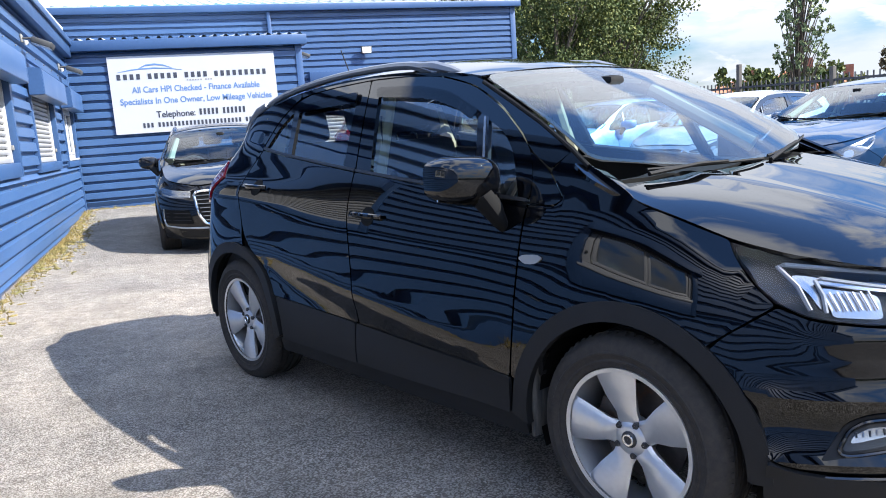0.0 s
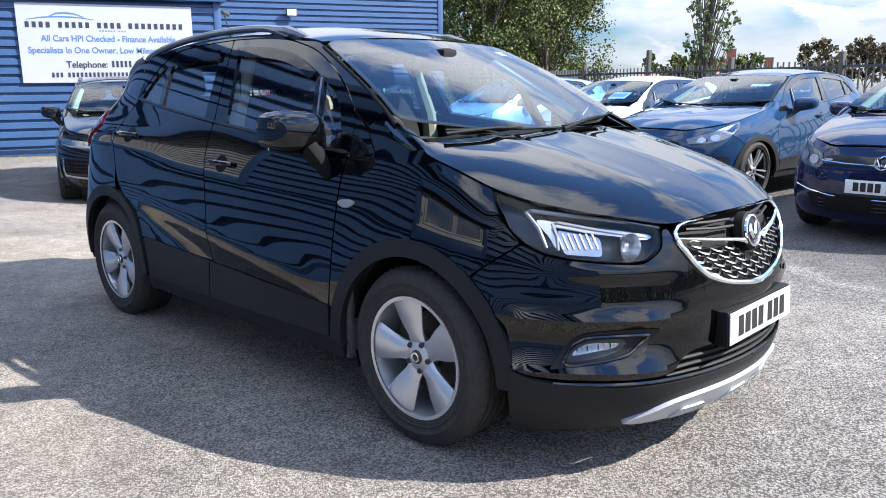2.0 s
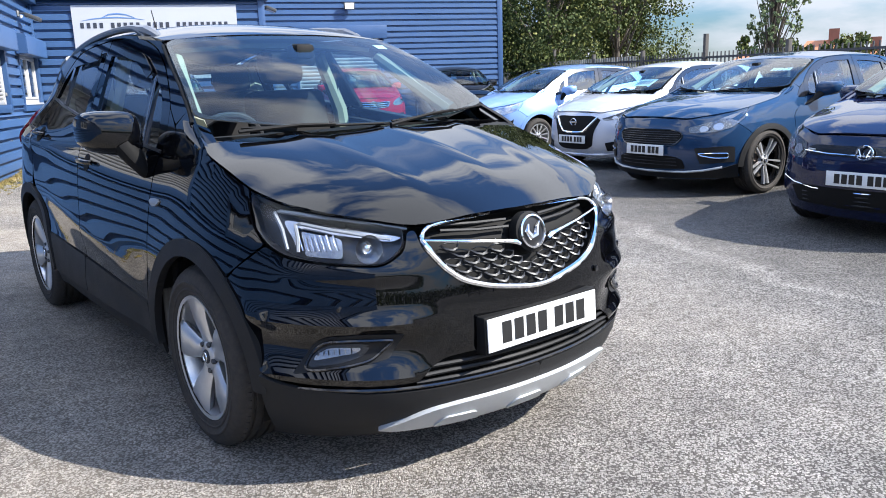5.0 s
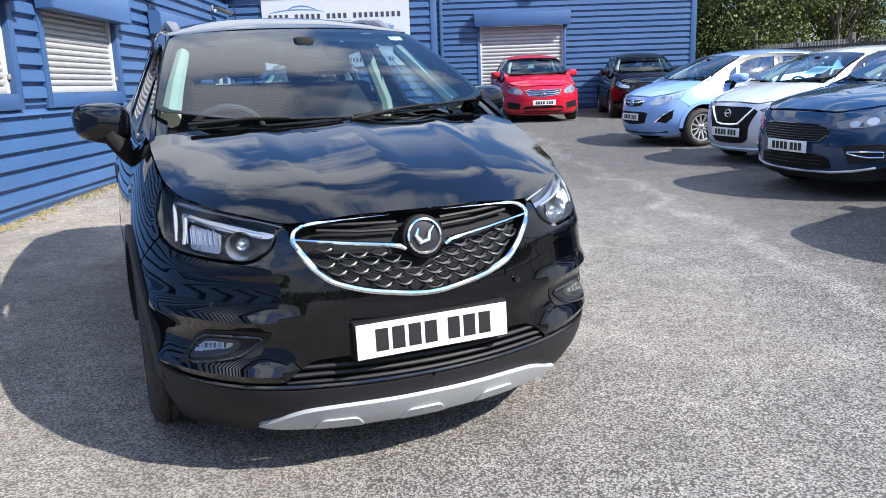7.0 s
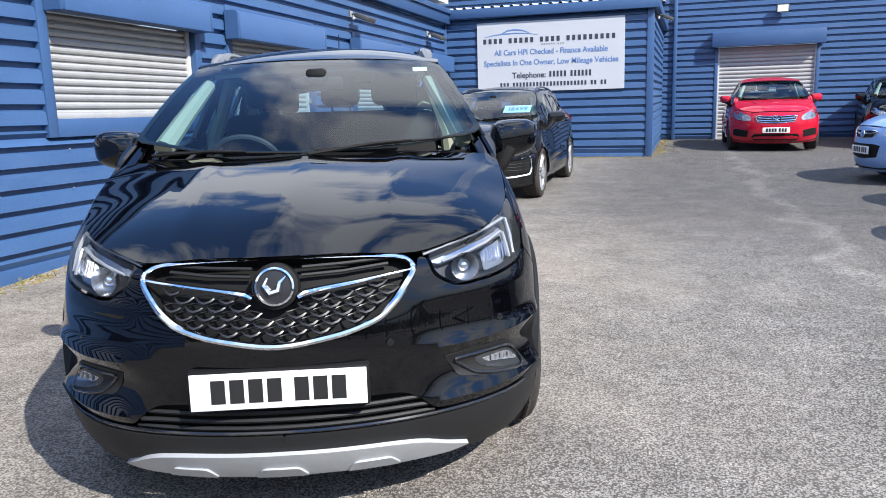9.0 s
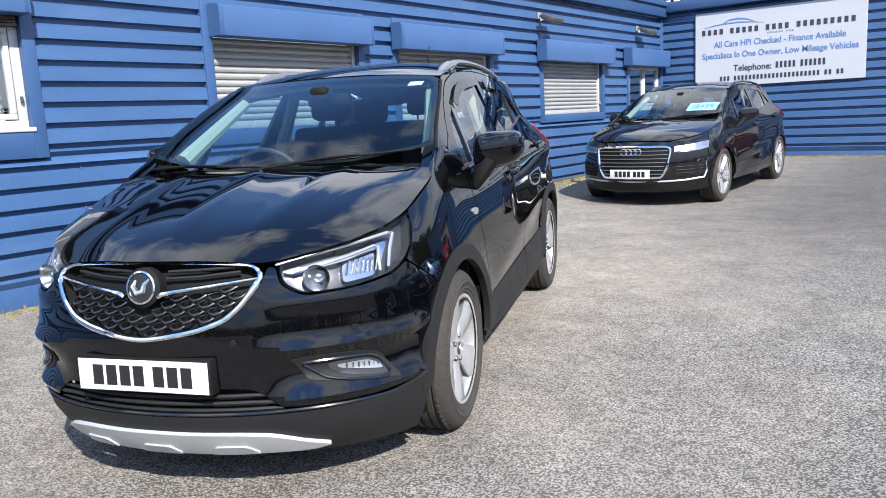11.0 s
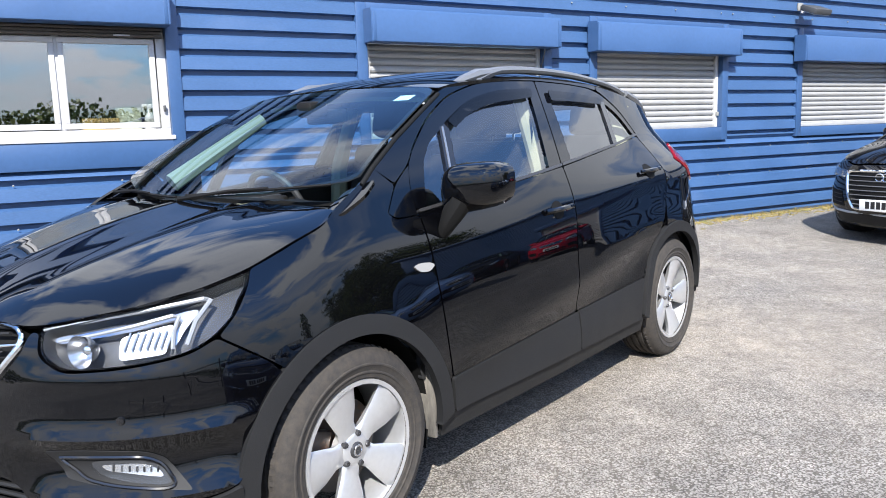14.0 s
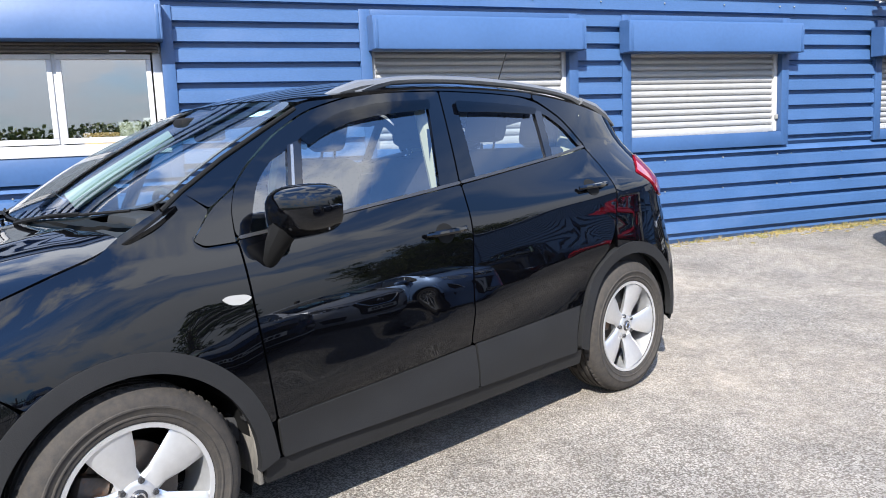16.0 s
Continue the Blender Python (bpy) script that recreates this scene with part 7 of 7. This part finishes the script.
# ---- the other cars in the yard ----
def proportions(wb, fo, ro, width, height, belt, hub=0.32, cab=0.0):
    """A change of proportions from the crossover's body to another car's."""
    xs = [(-2.065, -wb / 2 - ro), (-1.2775, -wb / 2), (1.2775, wb / 2), (2.2, wb / 2 + fo)]
    zs = [(0.0, 0.0), (0.335, hub), (1.12, belt), (1.64, height)]
    ky = width / 1.781

    def bend(tab, v):
        for (a, p), (b, q) in zip(tab, tab[1:]):
            if v <= b:
                break
        return p + (q - p) * (v - a) / (b - a)
    def set_back(v):
        return cab * ease(0.84, 1.10, v.z) * ease(2.05, 1.15, v.x) * ease(-2.1, -0.9, v.x)
    return lambda v: Vector((bend(xs, v.x) - set_back(v), v.y * ky, bend(zs, v.z)))


def front_clip(car, paint):
    """The painted nose in halves, from the bonnet down to the chin."""
    half = [(0.0, 0.868), (0.30, 0.862), (0.437, 0.852), (fw(1.86, 0.905), 0.905), (fw(1.72, 0.935), 0.935), (fw(1.572, 0.976), 0.976), (fw(1.600, 0.934), 0.934), (fw(1.662, 0.868), 0.868), (fw(1.724, 0.816), 0.816), (fw(1.600, 0.728), 0.728)]
    half += [(fw(x, z), z) for x, z in arc(HUB_X, HUB_Z, 0.446, 51, -8, 9)] + [(fw(1.66, 0.22), 0.22), (0.62, 0.19), (0.3, 0.18), (0.0, 0.18)]
    car.fronts("front_bumper", half, paint, 0.0)


def nose_patch(car, name, poly, material, off=0.004, both=False, label="", depth=0.006):
    if both:
        return car.fronts(name, poly, material, off, depth, label=label)
    return [car.patch(name, mirrored(poly), front_map, material, off, depth, label=label)]


def nose_line(car, name, path, r, material, label="", both=True, closed=False):
    for s in ((1, -1) if both else (1,)):
        car.tube(name, [Vector((front_map(w, z).x + 0.006, s * front_map(w, z).y, z)) for w, z in path], r, material, sides=6, closed=closed, label=label)


def simple_lamps(car, poly, dark, bowls, drl=None):
    """Headlamps of a parked car: bezel, bright reflectors, light guide and a clear cover."""
    base = car.fronts("headlamp", poly, dark, 0.003, 0.006, label="clear headlamp with bright reflectors")
    for s, b in zip((1, -1), base):
        for w, z, r in bowls:
            car.patch("reflector", arc(w, z, r, 0, 360, 12)[:-1], lambda a, c, s=s: Vector((front_map(a, c).x, s * front_map(a, c).y, c)), REFLECT, 0.007, 0.003, parent=b, cell=0.06, round_=0)
        if drl:
            car.tube("light_guide", [Vector((front_map(w, z).x + 0.008, s * front_map(w, z).y, z)) for w, z in drl], 0.010, DRL, b, sides=6)
        c = car.patch("lamp_lens", poly, lambda a, c, s=s: Vector((front_map(a, c).x, s * front_map(a, c).y, c)), LENS, 0.016, 0.0, parent=b)
        c.visible_shadow = False


def price_card(car, y0, y1, z0, z1, digits="", bare=False):
    c = None if bare else car.patch("price_card", [(y0, z0), (y1, z0), (y1, z1), (y0, z1)], screen_map, PRICE, -0.014, 0.0, round_=0, cell=0.1, label="pale price card behind the screen")
    n = 5
    for k in range(n):
        a = y0 + (y1 - y0) * (0.1 + 0.8 * k / n)
        b = a + (y1 - y0) * 0.13
        lo, hi = z0 + (z1 - z0) * 0.25, z0 + (z1 - z0) * 0.8
        if digits:
            me = text_mesh(digits[k], 1.0)
            bm = bmesh.new()
            bm.from_mesh(me)
            bpy.data.meshes.remove(me)
            x1, h1 = max(v.co.x for v in bm.verts), max(v.co.y for v in bm.verts)
            for v in bm.verts:
                v.co = screen_map(a + (b - a) * v.co.x / x1, lo + (hi - lo) * v.co.y / h1) + Vector((-0.004, 0, -0.008 + 0.5 * v.co.z))
            car.put(bm)
            part("digit", bm, CARD_INK, c)
        else:
            car.patch("bar", [(a, lo), (b, lo), (b, hi), (a, hi)], screen_map, PRICE if bare else CARD_INK, -0.010, 0.0, parent=c, round_=0)



CARD_INK = plain("card_ink_grey", (0.16, 0.20, 0.24), 0.6)


def parked_car(name, m, label, prop, paint, clad, wheels, frame_mat=GLOSS_BLACK, rails=None, cover=None, plate=(2.205, 0.47), lean=0.0, radius=0.318, rim=0.21, hub=0.32, cab=0.0, rim_mat=None):
    root = thing(name, m, label, "car", "parked cars")
    car = Car(root, proportions(*prop, hub=hub, cab=cab), 0.11)
    body_shell(car, paint, clad, frame_mat, rails)
    side_windows(car, GLOSS_BLACK, False, frame_mat)
    interior(car)
    wipers(car)
    front_clip(car, paint)
    mirror_pods(car, paint, cover=cover)
    handles(car, paint, ((0.0, 0.985), (-0.92, 1.06)))
    if plate:
        registration(car, plate[0], plate[1], lean=lean, holder=False)
    style, silver = wheels
    for x in (HUB_X, -HUB_X):
        for s in (1, -1):
            wheel(car, x, s * 0.872, radius, radius, rim, style, silver, turn=0.4 * s + 0.3 * (x > 0), rim_mat=rim_mat)
    return car


def on_yard(x, y, turn):
    return pose(x, y, ground_z(x, y), 0, 0, turn)


SUV_PAINT = car_paint("black_metallic_paint", (0.005, 0.005, 0.006))
RED_PAINT = car_paint("bright_red_paint", (0.36, 0.006, 0.022))
PALE_BLUE = car_paint("pale_metallic_blue_paint", (0.20, 0.34, 0.62), 0.25)
SILVER_PAINT = car_paint("silver_paint", (0.50, 0.52, 0.57), 0.3)
SLATE_BLUE = car_paint("slate_blue_paint", (0.011, 0.034, 0.080), 0.0)
NAVY = car_paint("navy_paint", (0.006, 0.010, 0.036))


SLAT_GREY = plain("grille_slat_grey", (0.16, 0.165, 0.17), 0.4, 0.5)


def build_black_suv():
    c = parked_car("car_black_suv", on_yard(1.01, 11.44, -90), "black compact SUV with chrome grille frame, parked by the wall", (2.60, 0.84, 0.75, 1.794, 1.52, 1.03), SUV_PAINT, SUV_PAINT, ((5, 0.045, 0.05, 0.035), ALLOY), rails=GLOSS_BLACK, plate=(2.225, 0.430), radius=0.345, rim=0.245, hub=0.335, cab=0.20)
    g = [(0.0, 0.805), (0.42, 0.800), (0.475, 0.770), (0.44, 0.50), (0.37, 0.375), (0.0, 0.370)]
    nose_patch(c, "grille", g, MATT_BLACK, 0.006)
    ring = fillet(mirrored(g), 0.03)
    c.tube("chrome_surround", [front_map(w, z) + Vector((0.012, 0, 0)) for w, z in ring], 0.016, CHROME, closed=True, sides=6, label="chrome grille frame")
    for k in range(7):
        z = 0.425 + 0.053 * k
        wd = 0.37 + 0.075 * min(1, (z - 0.37) / 0.3)
        c.tube("grille_slat", [front_map(wd * (-1 + 2 * j / 10), z) + Vector((0.010, 0, 0)) for j in range(11)], 0.006, SLAT_GREY, sides=5)
    for k in range(4):
        bm = bmesh.new()
        sweep(bm, [(0, 0.041 * math.cos(a), 0.041 * math.sin(a)) for a in [2 * math.pi * j / 18 for j in range(18)]], 0.006, 5, True, up=(1, 0, 0))
        bm.transform(Matrix.Translation((2.185, (k - 1.5) * 0.062, 0.735)))
        c.put(bm)
        part("badge_ring", bm, CHROME, c.root, smooth=True)
    simple_lamps(c, [(0.50, 0.800), (0.64, 0.815), (fw(1.80, 0.84), 0.84), (fw(1.66, 0.855), 0.855), (fw(1.70, 0.76), 0.76), (0.70, 0.725), (0.51, 0.715)], REFLECT, [(0.60, 0.765, 0.03)], [(0.52, 0.728), (0.70, 0.738), (fw(1.72, 0.77), 0.77)])
    nose_patch(c, "side_intake", [(0.54, 0.56), (fw(1.80, 0.58), 0.58), (fw(1.79, 0.40), 0.40), (0.50, 0.385)], MATT_BLACK, 0.004, True)
    for z in (0.43, 0.475, 0.52):
        nose_line(c, "intake_slat", [(0.53, z), (0.65, z + 0.004), (fw(1.82, z + 0.01), z + 0.01)], 0.006, CLADDING)
    nose_line(c, "chrome_blade", [(fw(1.77, 0.585), 0.585), (fw(1.765, 0.45), 0.45), (fw(1.80, 0.36), 0.36), (0.62, 0.335), (0.45, 0.325), (0.0, 0.318)], 0.012, SATIN, "silver bumper blade")
    nose_patch(c, "lower_intake", [(0.0, 0.305), (0.5, 0.312), (0.66, 0.33), (0.62, 0.22), (0.0, 0.20)], CLADDING, 0.004)
    price_card(c, 0.25, 0.62, 1.25, 1.35, "18499")


def build_red():
    c = parked_car("car_red_hatchback", on_yard(5.485, 19.22, -90), "bright red tall hatchback in front of the roller door", (2.70, 0.86, 0.80, 1.786, 1.557, 1.05), RED_PAINT, RED_PAINT, ((5, 0.05, 0.045, 0.03), ALLOY_DARK), plate=(2.225, 0.475), radius=0.325)
    g = [(0.0, 0.765), (0.33, 0.790), (0.40, 0.770), (0.34, 0.655), (0.0, 0.625)]
    nose_patch(c, "grille", g, MATT_BLACK, 0.005)
    for dz in (0.675, 0.725):
        nose_line(c, "grille_louvre", [(0.0, dz), (0.2, dz + 0.006), (0.355, dz + 0.02)], 0.014, CHROME, both=True)
    ring = fillet(mirrored(g), 0.03)
    c.tube("chrome_surround", [front_map(w, z) + Vector((0.008, 0, 0)) for w, z in ring], 0.007, CHROME, closed=True)
    bm = bmesh.new()
    sweep(bm, [(0, 0.085 * math.cos(a), 0.085 * math.sin(a)) for a in [2 * math.pi * j / 24 for j in range(24)]], 0.011, 6, True, up=(1, 0, 0))
    for k in range(3):
        a = math.pi / 2 + k * 2 * math.pi / 3
        sweep(bm, [(0, 0, 0), (0, 0.082 * math.cos(a), 0.082 * math.sin(a))], [0.014, 0.004], 5, up=(1, 0, 0))
    bm.transform(Matrix.Translation((2.195, 0, 0.705)))
    c.put(bm)
    part("badge", bm, CHROME, c.root, "round chrome emblem", smooth=True)
    simple_lamps(c, [(0.47, 0.735), (0.52, 0.80), (0.66, 0.875), (fw(1.75, 0.90), 0.90), (fw(1.68, 0.87), 0.87), (fw(1.75, 0.76), 0.76), (0.66, 0.69), (0.50, 0.68)], REFLECT, [(0.60, 0.755, 0.045), (0.72, 0.775, 0.04)])
    nose_patch(c, "lower_intake", [(0.0, 0.385), (0.40, 0.39), (0.46, 0.34), (0.42, 0.25), (0.0, 0.245)], MATT_BLACK, 0.004)
    nose_patch(c, "side_intake", [(0.52, 0.46), (0.70, 0.50), (fw(1.80, 0.50), 0.50), (fw(1.79, 0.36), 0.36), (0.54, 0.32)], MATT_BLACK, 0.004, True)
    nose_line(c, "splitter", [(0.0, 0.212), (0.4, 0.215), (0.66, 0.23), (fw(1.74, 0.26), 0.26)], 0.010, MATT_BLACK)
    for s in (1, -1):
        c.tube("bonnet_crease", [hood_map(x, s * y) for x, y in ((2.0, 0.22), (1.7, 0.36), (1.4, 0.45))], 0.008, RED_PAINT)


def build_pale_blue():
    c = parked_car("car_pale_blue_hatchback", on_yard(8.15, 12.63, 193.2), "pale metallic blue small hatchback with silver wheels", (2.51, 0.80, 0.69, 1.737, 1.488, 1.02), PALE_BLUE, PALE_BLUE, ((12, 0.022, 0.026, 0), ALLOY), plate=(2.21, 0.505), radius=0.30, rim=0.205)
    g = [(0.0, 0.80), (0.26, 0.815), (0.33, 0.79), (0.25, 0.70), (0.0, 0.685)]
    nose_patch(c, "grille", g, MATT_BLACK, 0.005)
    nose_line(c, "chrome_bar", [(0.0, 0.755), (0.18, 0.765), (0.33, 0.795)], 0.013, CHROME)
    ring = fillet(mirrored(g), 0.03)
    c.tube("chrome_surround", [front_map(w, z) + Vector((0.008, 0, 0)) for w, z in ring], 0.006, CHROME, closed=True)
    bm = bmesh.new(); lathe(bm, [(0.06, 0.0), (0.056, 0.016), (0.001, 0.02)], 20, "z"); bm.transform(Matrix.Translation((2.185, 0, 0.755)) @ pose(0, 0, 0, 0, 84, 0)); c.put(bm)
    part("badge", bm, CHROME, c.root, "round chrome emblem", smooth=True)
    simple_lamps(c, [(0.42, 0.765), (0.50, 0.83), (0.66, 0.90), (fw(1.68, 0.955), 0.955), (fw(1.62, 0.94), 0.94), (fw(1.74, 0.82), 0.82), (0.66, 0.74), (0.48, 0.715)], REFLECT, [(0.56, 0.785, 0.045), (0.69, 0.83, 0.045)])
    nose_patch(c, "lower_intake", [(0.0, 0.60), (0.30, 0.605), (0.42, 0.58), (0.36, 0.40), (0.0, 0.36)], MATT_BLACK, 0.004)
    nose_patch(c, "fog_recess", [(0.56, 0.44), (0.66, 0.58), (0.80, 0.66), (0.79, 0.50), (0.70, 0.41)], MATT_BLACK, 0.004, True)
    nose_line(c, "fog_blade", [(0.56, 0.42), (0.66, 0.55), (0.80, 0.65)], 0.010, CHROME)
    nose_line(c, "chin", [(0.0, 0.225), (0.4, 0.23), (0.7, 0.26)], 0.014, MATT_BLACK)


def build_silver():
    c = parked_car("car_silver_hatchback", on_yard(8.57, 9.88, 197.4), "silver small hatchback with a dark V-shaped grille", (2.525, 0.79, 0.68, 1.743, 1.455, 1.01), SILVER_PAINT, SILVER_PAINT, ((5, 0.04, 0.05, 0.03), ALLOY_DARK), plate=(2.215, 0.450), radius=0.305)
    g = [(0.0, 0.815), (0.32, 0.82), (0.45, 0.76), (0.36, 0.56), (0.34, 0.36), (0.26, 0.30), (0.0, 0.29)]
    nose_patch(c, "grille", g, MATT_BLACK, 0.005)
    nose_line(c, "chrome_v", [(0.40, 0.80), (0.30, 0.68), (0.20, 0.575), (0.10, 0.56), (0.0, 0.558)], 0.018, CHROME, "chrome V-shaped trim")
    bm = bmesh.new()
    sweep(bm, [(0, 0.055 * math.cos(a), 0.055 * math.sin(a)) for a in [2 * math.pi * j / 20 for j in range(20)]], 0.008, 6, True, up=(1, 0, 0))
    add_box(bm, (-0.006, -0.07, -0.012), (0.006, 0.07, 0.012), 0.003)
    bm.transform(Matrix.Translation((2.19, 0, 0.72))); c.put(bm)
    part("badge", bm, CHROME, c.root, "round chrome emblem", smooth=True)
    simple_lamps(c, [(0.46, 0.775), (0.60, 0.825), (fw(1.75, 0.91), 0.91), (fw(1.60, 0.955), 0.955), (fw(1.70, 0.85), 0.85), (0.68, 0.765), (0.52, 0.745)], LAMP_DARK, [(0.62, 0.785, 0.028), (0.72, 0.81, 0.03)], [(0.50, 0.76), (0.66, 0.775), (fw(1.72, 0.85), 0.85)])
    nose_patch(c, "fog_recess", [(0.52, 0.40), (0.70, 0.45), (0.78, 0.44), (0.72, 0.30), (0.54, 0.28)], MATT_BLACK, 0.004, True)
    nose_line(c, "chin", [(0.0, 0.215), (0.4, 0.22), (0.7, 0.25)], 0.018, SILVER_PAINT)
    price_card(c, 0.22, 0.50, 1.26, 1.36)


def build_slate_blue():
    c = parked_car("car_slate_blue_hatchback", on_yard(8.37, 7.365, 196.0), "slate blue hatchback with black arch trims and dark alloys", (2.70, 0.88, 0.82, 1.825, 1.50, 1.05), SLATE_BLUE, CLADDING, ((5, 0.016, 0.026, 0.040), ALLOY), rails=None, plate=(2.215, 0.505), radius=0.348, rim=0.258, hub=0.335, cab=0.32, rim_mat=GLOSS_BLACK)
    g = [(0.0, 0.745), (0.28, 0.745), (0.40, 0.715), (0.42, 0.66), (0.34, 0.565), (0.0, 0.555)]
    nose_patch(c, "grille", g, MATT_BLACK, 0.004)
    for k in range(6):
        z = 0.585 + 0.026 * k
        nose_line(c, "grille_mesh", [(0.0, z), (0.2, z), (0.34 + 0.05 * min(1, (z - 0.56) / 0.1), z)], 0.005, GRILLE_BAR)
    ring = fillet(mirrored(g), 0.04)
    c.tube("grille_frame", [front_map(w, z) + Vector((0.006, 0, 0)) for w, z in ring], 0.009, GLOSS_BLACK, closed=True)
    nose_patch(c, "lower_intake", [(0.0, 0.44), (0.32, 0.44), (0.42, 0.40), (0.44, 0.30), (0.0, 0.28)], MATT_BLACK, 0.004)
    for z in (0.33, 0.37, 0.41):
        nose_line(c, "intake_slat", [(0.0, z), (0.36, z)], 0.007, CLADDING)
    simple_lamps(c, [(0.455, 0.765), (0.60, 0.815), (fw(1.80, 0.885), 0.885), (fw(1.58, 0.955), 0.955), (fw(1.62, 0.87), 0.87), (fw(1.76, 0.775), 0.775), (0.66, 0.715), (0.48, 0.705)], LAMP_SMOKE, [(0.59, 0.752, 0.034), (0.69, 0.778, 0.040)])
    nose_patch(c, "fog_recess", [(0.53, 0.535), (0.74, 0.56), (0.86, 0.55), (0.86, 0.38), (0.58, 0.36)], CLADDING, 0.004, True)
    for s in (1, -1):
        rim = fillet([(0.56, 0.475), (0.68, 0.482), (0.80, 0.478), (0.80, 0.425), (0.68, 0.425), (0.60, 0.45)], 0.02)
        c.tube("fog_rim", [Vector((front_map(w, z).x + 0.012, s * (front_map(w, z).y + 0.004), z)) for w, z in rim], 0.007, CHROME, closed=True, sides=6)
    nose_line(c, "silver_chin", [(0.0, 0.255), (0.42, 0.262), (0.60, 0.285), (0.74, 0.32)], 0.013, SATIN, "silver chin trim")
    nose_patch(c, "lower_bumper", [(0.0, 0.245), (0.42, 0.25), (0.70, 0.30), (fw(1.72, 0.36), 0.36), (fw(1.67, 0.21), 0.21), (0.0, 0.18)], CLADDING, 0.005)
    price_card(c, 0.28, 0.56, 1.38, 1.44, bare=True)


def build_navy():
    c = parked_car("car_navy_hatchback", on_yard(*NAVY_AT), "dark navy hatchback with a thin chrome grille line", (2.63, 0.87, 0.77, 1.80, 1.47, 1.03), NAVY, NAVY, ((5, 0.035, 0.035, 0.03), ALLOY), plate=(2.215, 0.52), radius=0.318, cab=0.22)
    nose_patch(c, "grille", [(0.0, 0.785), (0.40, 0.785), (0.47, 0.76), (0.45, 0.70), (0.0, 0.695)], GLOSS_BLACK, 0.004)
    nose_line(c, "chrome_line", [(0.0, 0.712), (0.30, 0.715), (0.50, 0.728)], 0.007, CHROME)
    bm = bmesh.new()
    sweep(bm, [(0, 0.058 * math.cos(a), 0.058 * math.sin(a)) for a in [2 * math.pi * j / 24 for j in range(24)]], 0.008, 6, True, up=(1, 0, 0))
    sweep(bm, [(0, -0.042, 0.030), (0, -0.018, -0.034), (0, 0.0, 0.006), (0, 0.018, -0.034), (0, 0.042, 0.030)], 0.006, 5, up=(1, 0, 0))
    bm.transform(Matrix.Translation((2.205, 0, 0.738)) @ pose(0, 0, 0, 0, -8, 0)); c.put(bm)
    part("badge", bm, CHROME, c.root, "round chrome emblem", smooth=True)
    simple_lamps(c, [(0.49, 0.695), (0.51, 0.79), (0.64, 0.84), (fw(1.78, 0.885), 0.885), (fw(1.66, 0.90), 0.90), (fw(1.74, 0.78), 0.78), (0.68, 0.665), (0.52, 0.655)], LAMP_SMOKE, [(0.58, 0.73, 0.045), (0.69, 0.755, 0.05)])
    nose_patch(c, "lower_intake", [(0.0, 0.43), (0.50, 0.435), (0.62, 0.41), (0.56, 0.28), (0.0, 0.26)], MATT_BLACK, 0.004)
    nose_line(c, "chrome_lip", [(0.0, 0.405), (0.40, 0.412), (0.60, 0.44), (0.78, 0.47)], 0.006, CHROME)
    for z in (0.30, 0.335, 0.37):
        nose_line(c, "intake_slat", [(0.0, z), (0.5, z)], 0.008, CLADDING)
    nose_patch(c, "side_marker", [(0.40, 0.735), (0.47, 0.735), (0.47, 0.747), (0.40, 0.747)], SATIN, 0.012, True)


def build_far_black():
    c = parked_car("car_black_far", on_yard(*FAR_BLACK_AT), "black small SUV parked against the tall shed", (2.55, 0.88, 0.78, 1.78, 1.62, 1.12), BLACK_PAINT, CLADDING, ((5, 0.05, 0.06, 0), ALLOY_DARK), plate=None, radius=0.335, hub=0.335)
    nose_patch(c, "grille", [(0.0, 0.86), (0.40, 0.85), (0.36, 0.70), (0.0, 0.66)], MATT_BLACK, 0.004)
    simple_lamps(c, [(0.47, 0.80), (0.64, 0.86), (fw(1.70, 0.93), 0.93), (fw(1.72, 0.84), 0.84), (0.66, 0.76), (0.50, 0.75)], REFLECT, [(0.60, 0.80, 0.04)])
    nose_patch(c, "lower_intake", [(0.0, 0.44), (0.50, 0.44), (0.54, 0.26), (0.0, 0.25)], MATT_BLACK, 0.004)


NAVY_AT = (8.25, 4.51, 199.6)
FAR_BLACK_AT = (8.5, 20.2, -97.0)
build_black_suv()
build_red()
build_pale_blue()
build_silver()
build_slate_blue()
build_navy()
build_far_black()
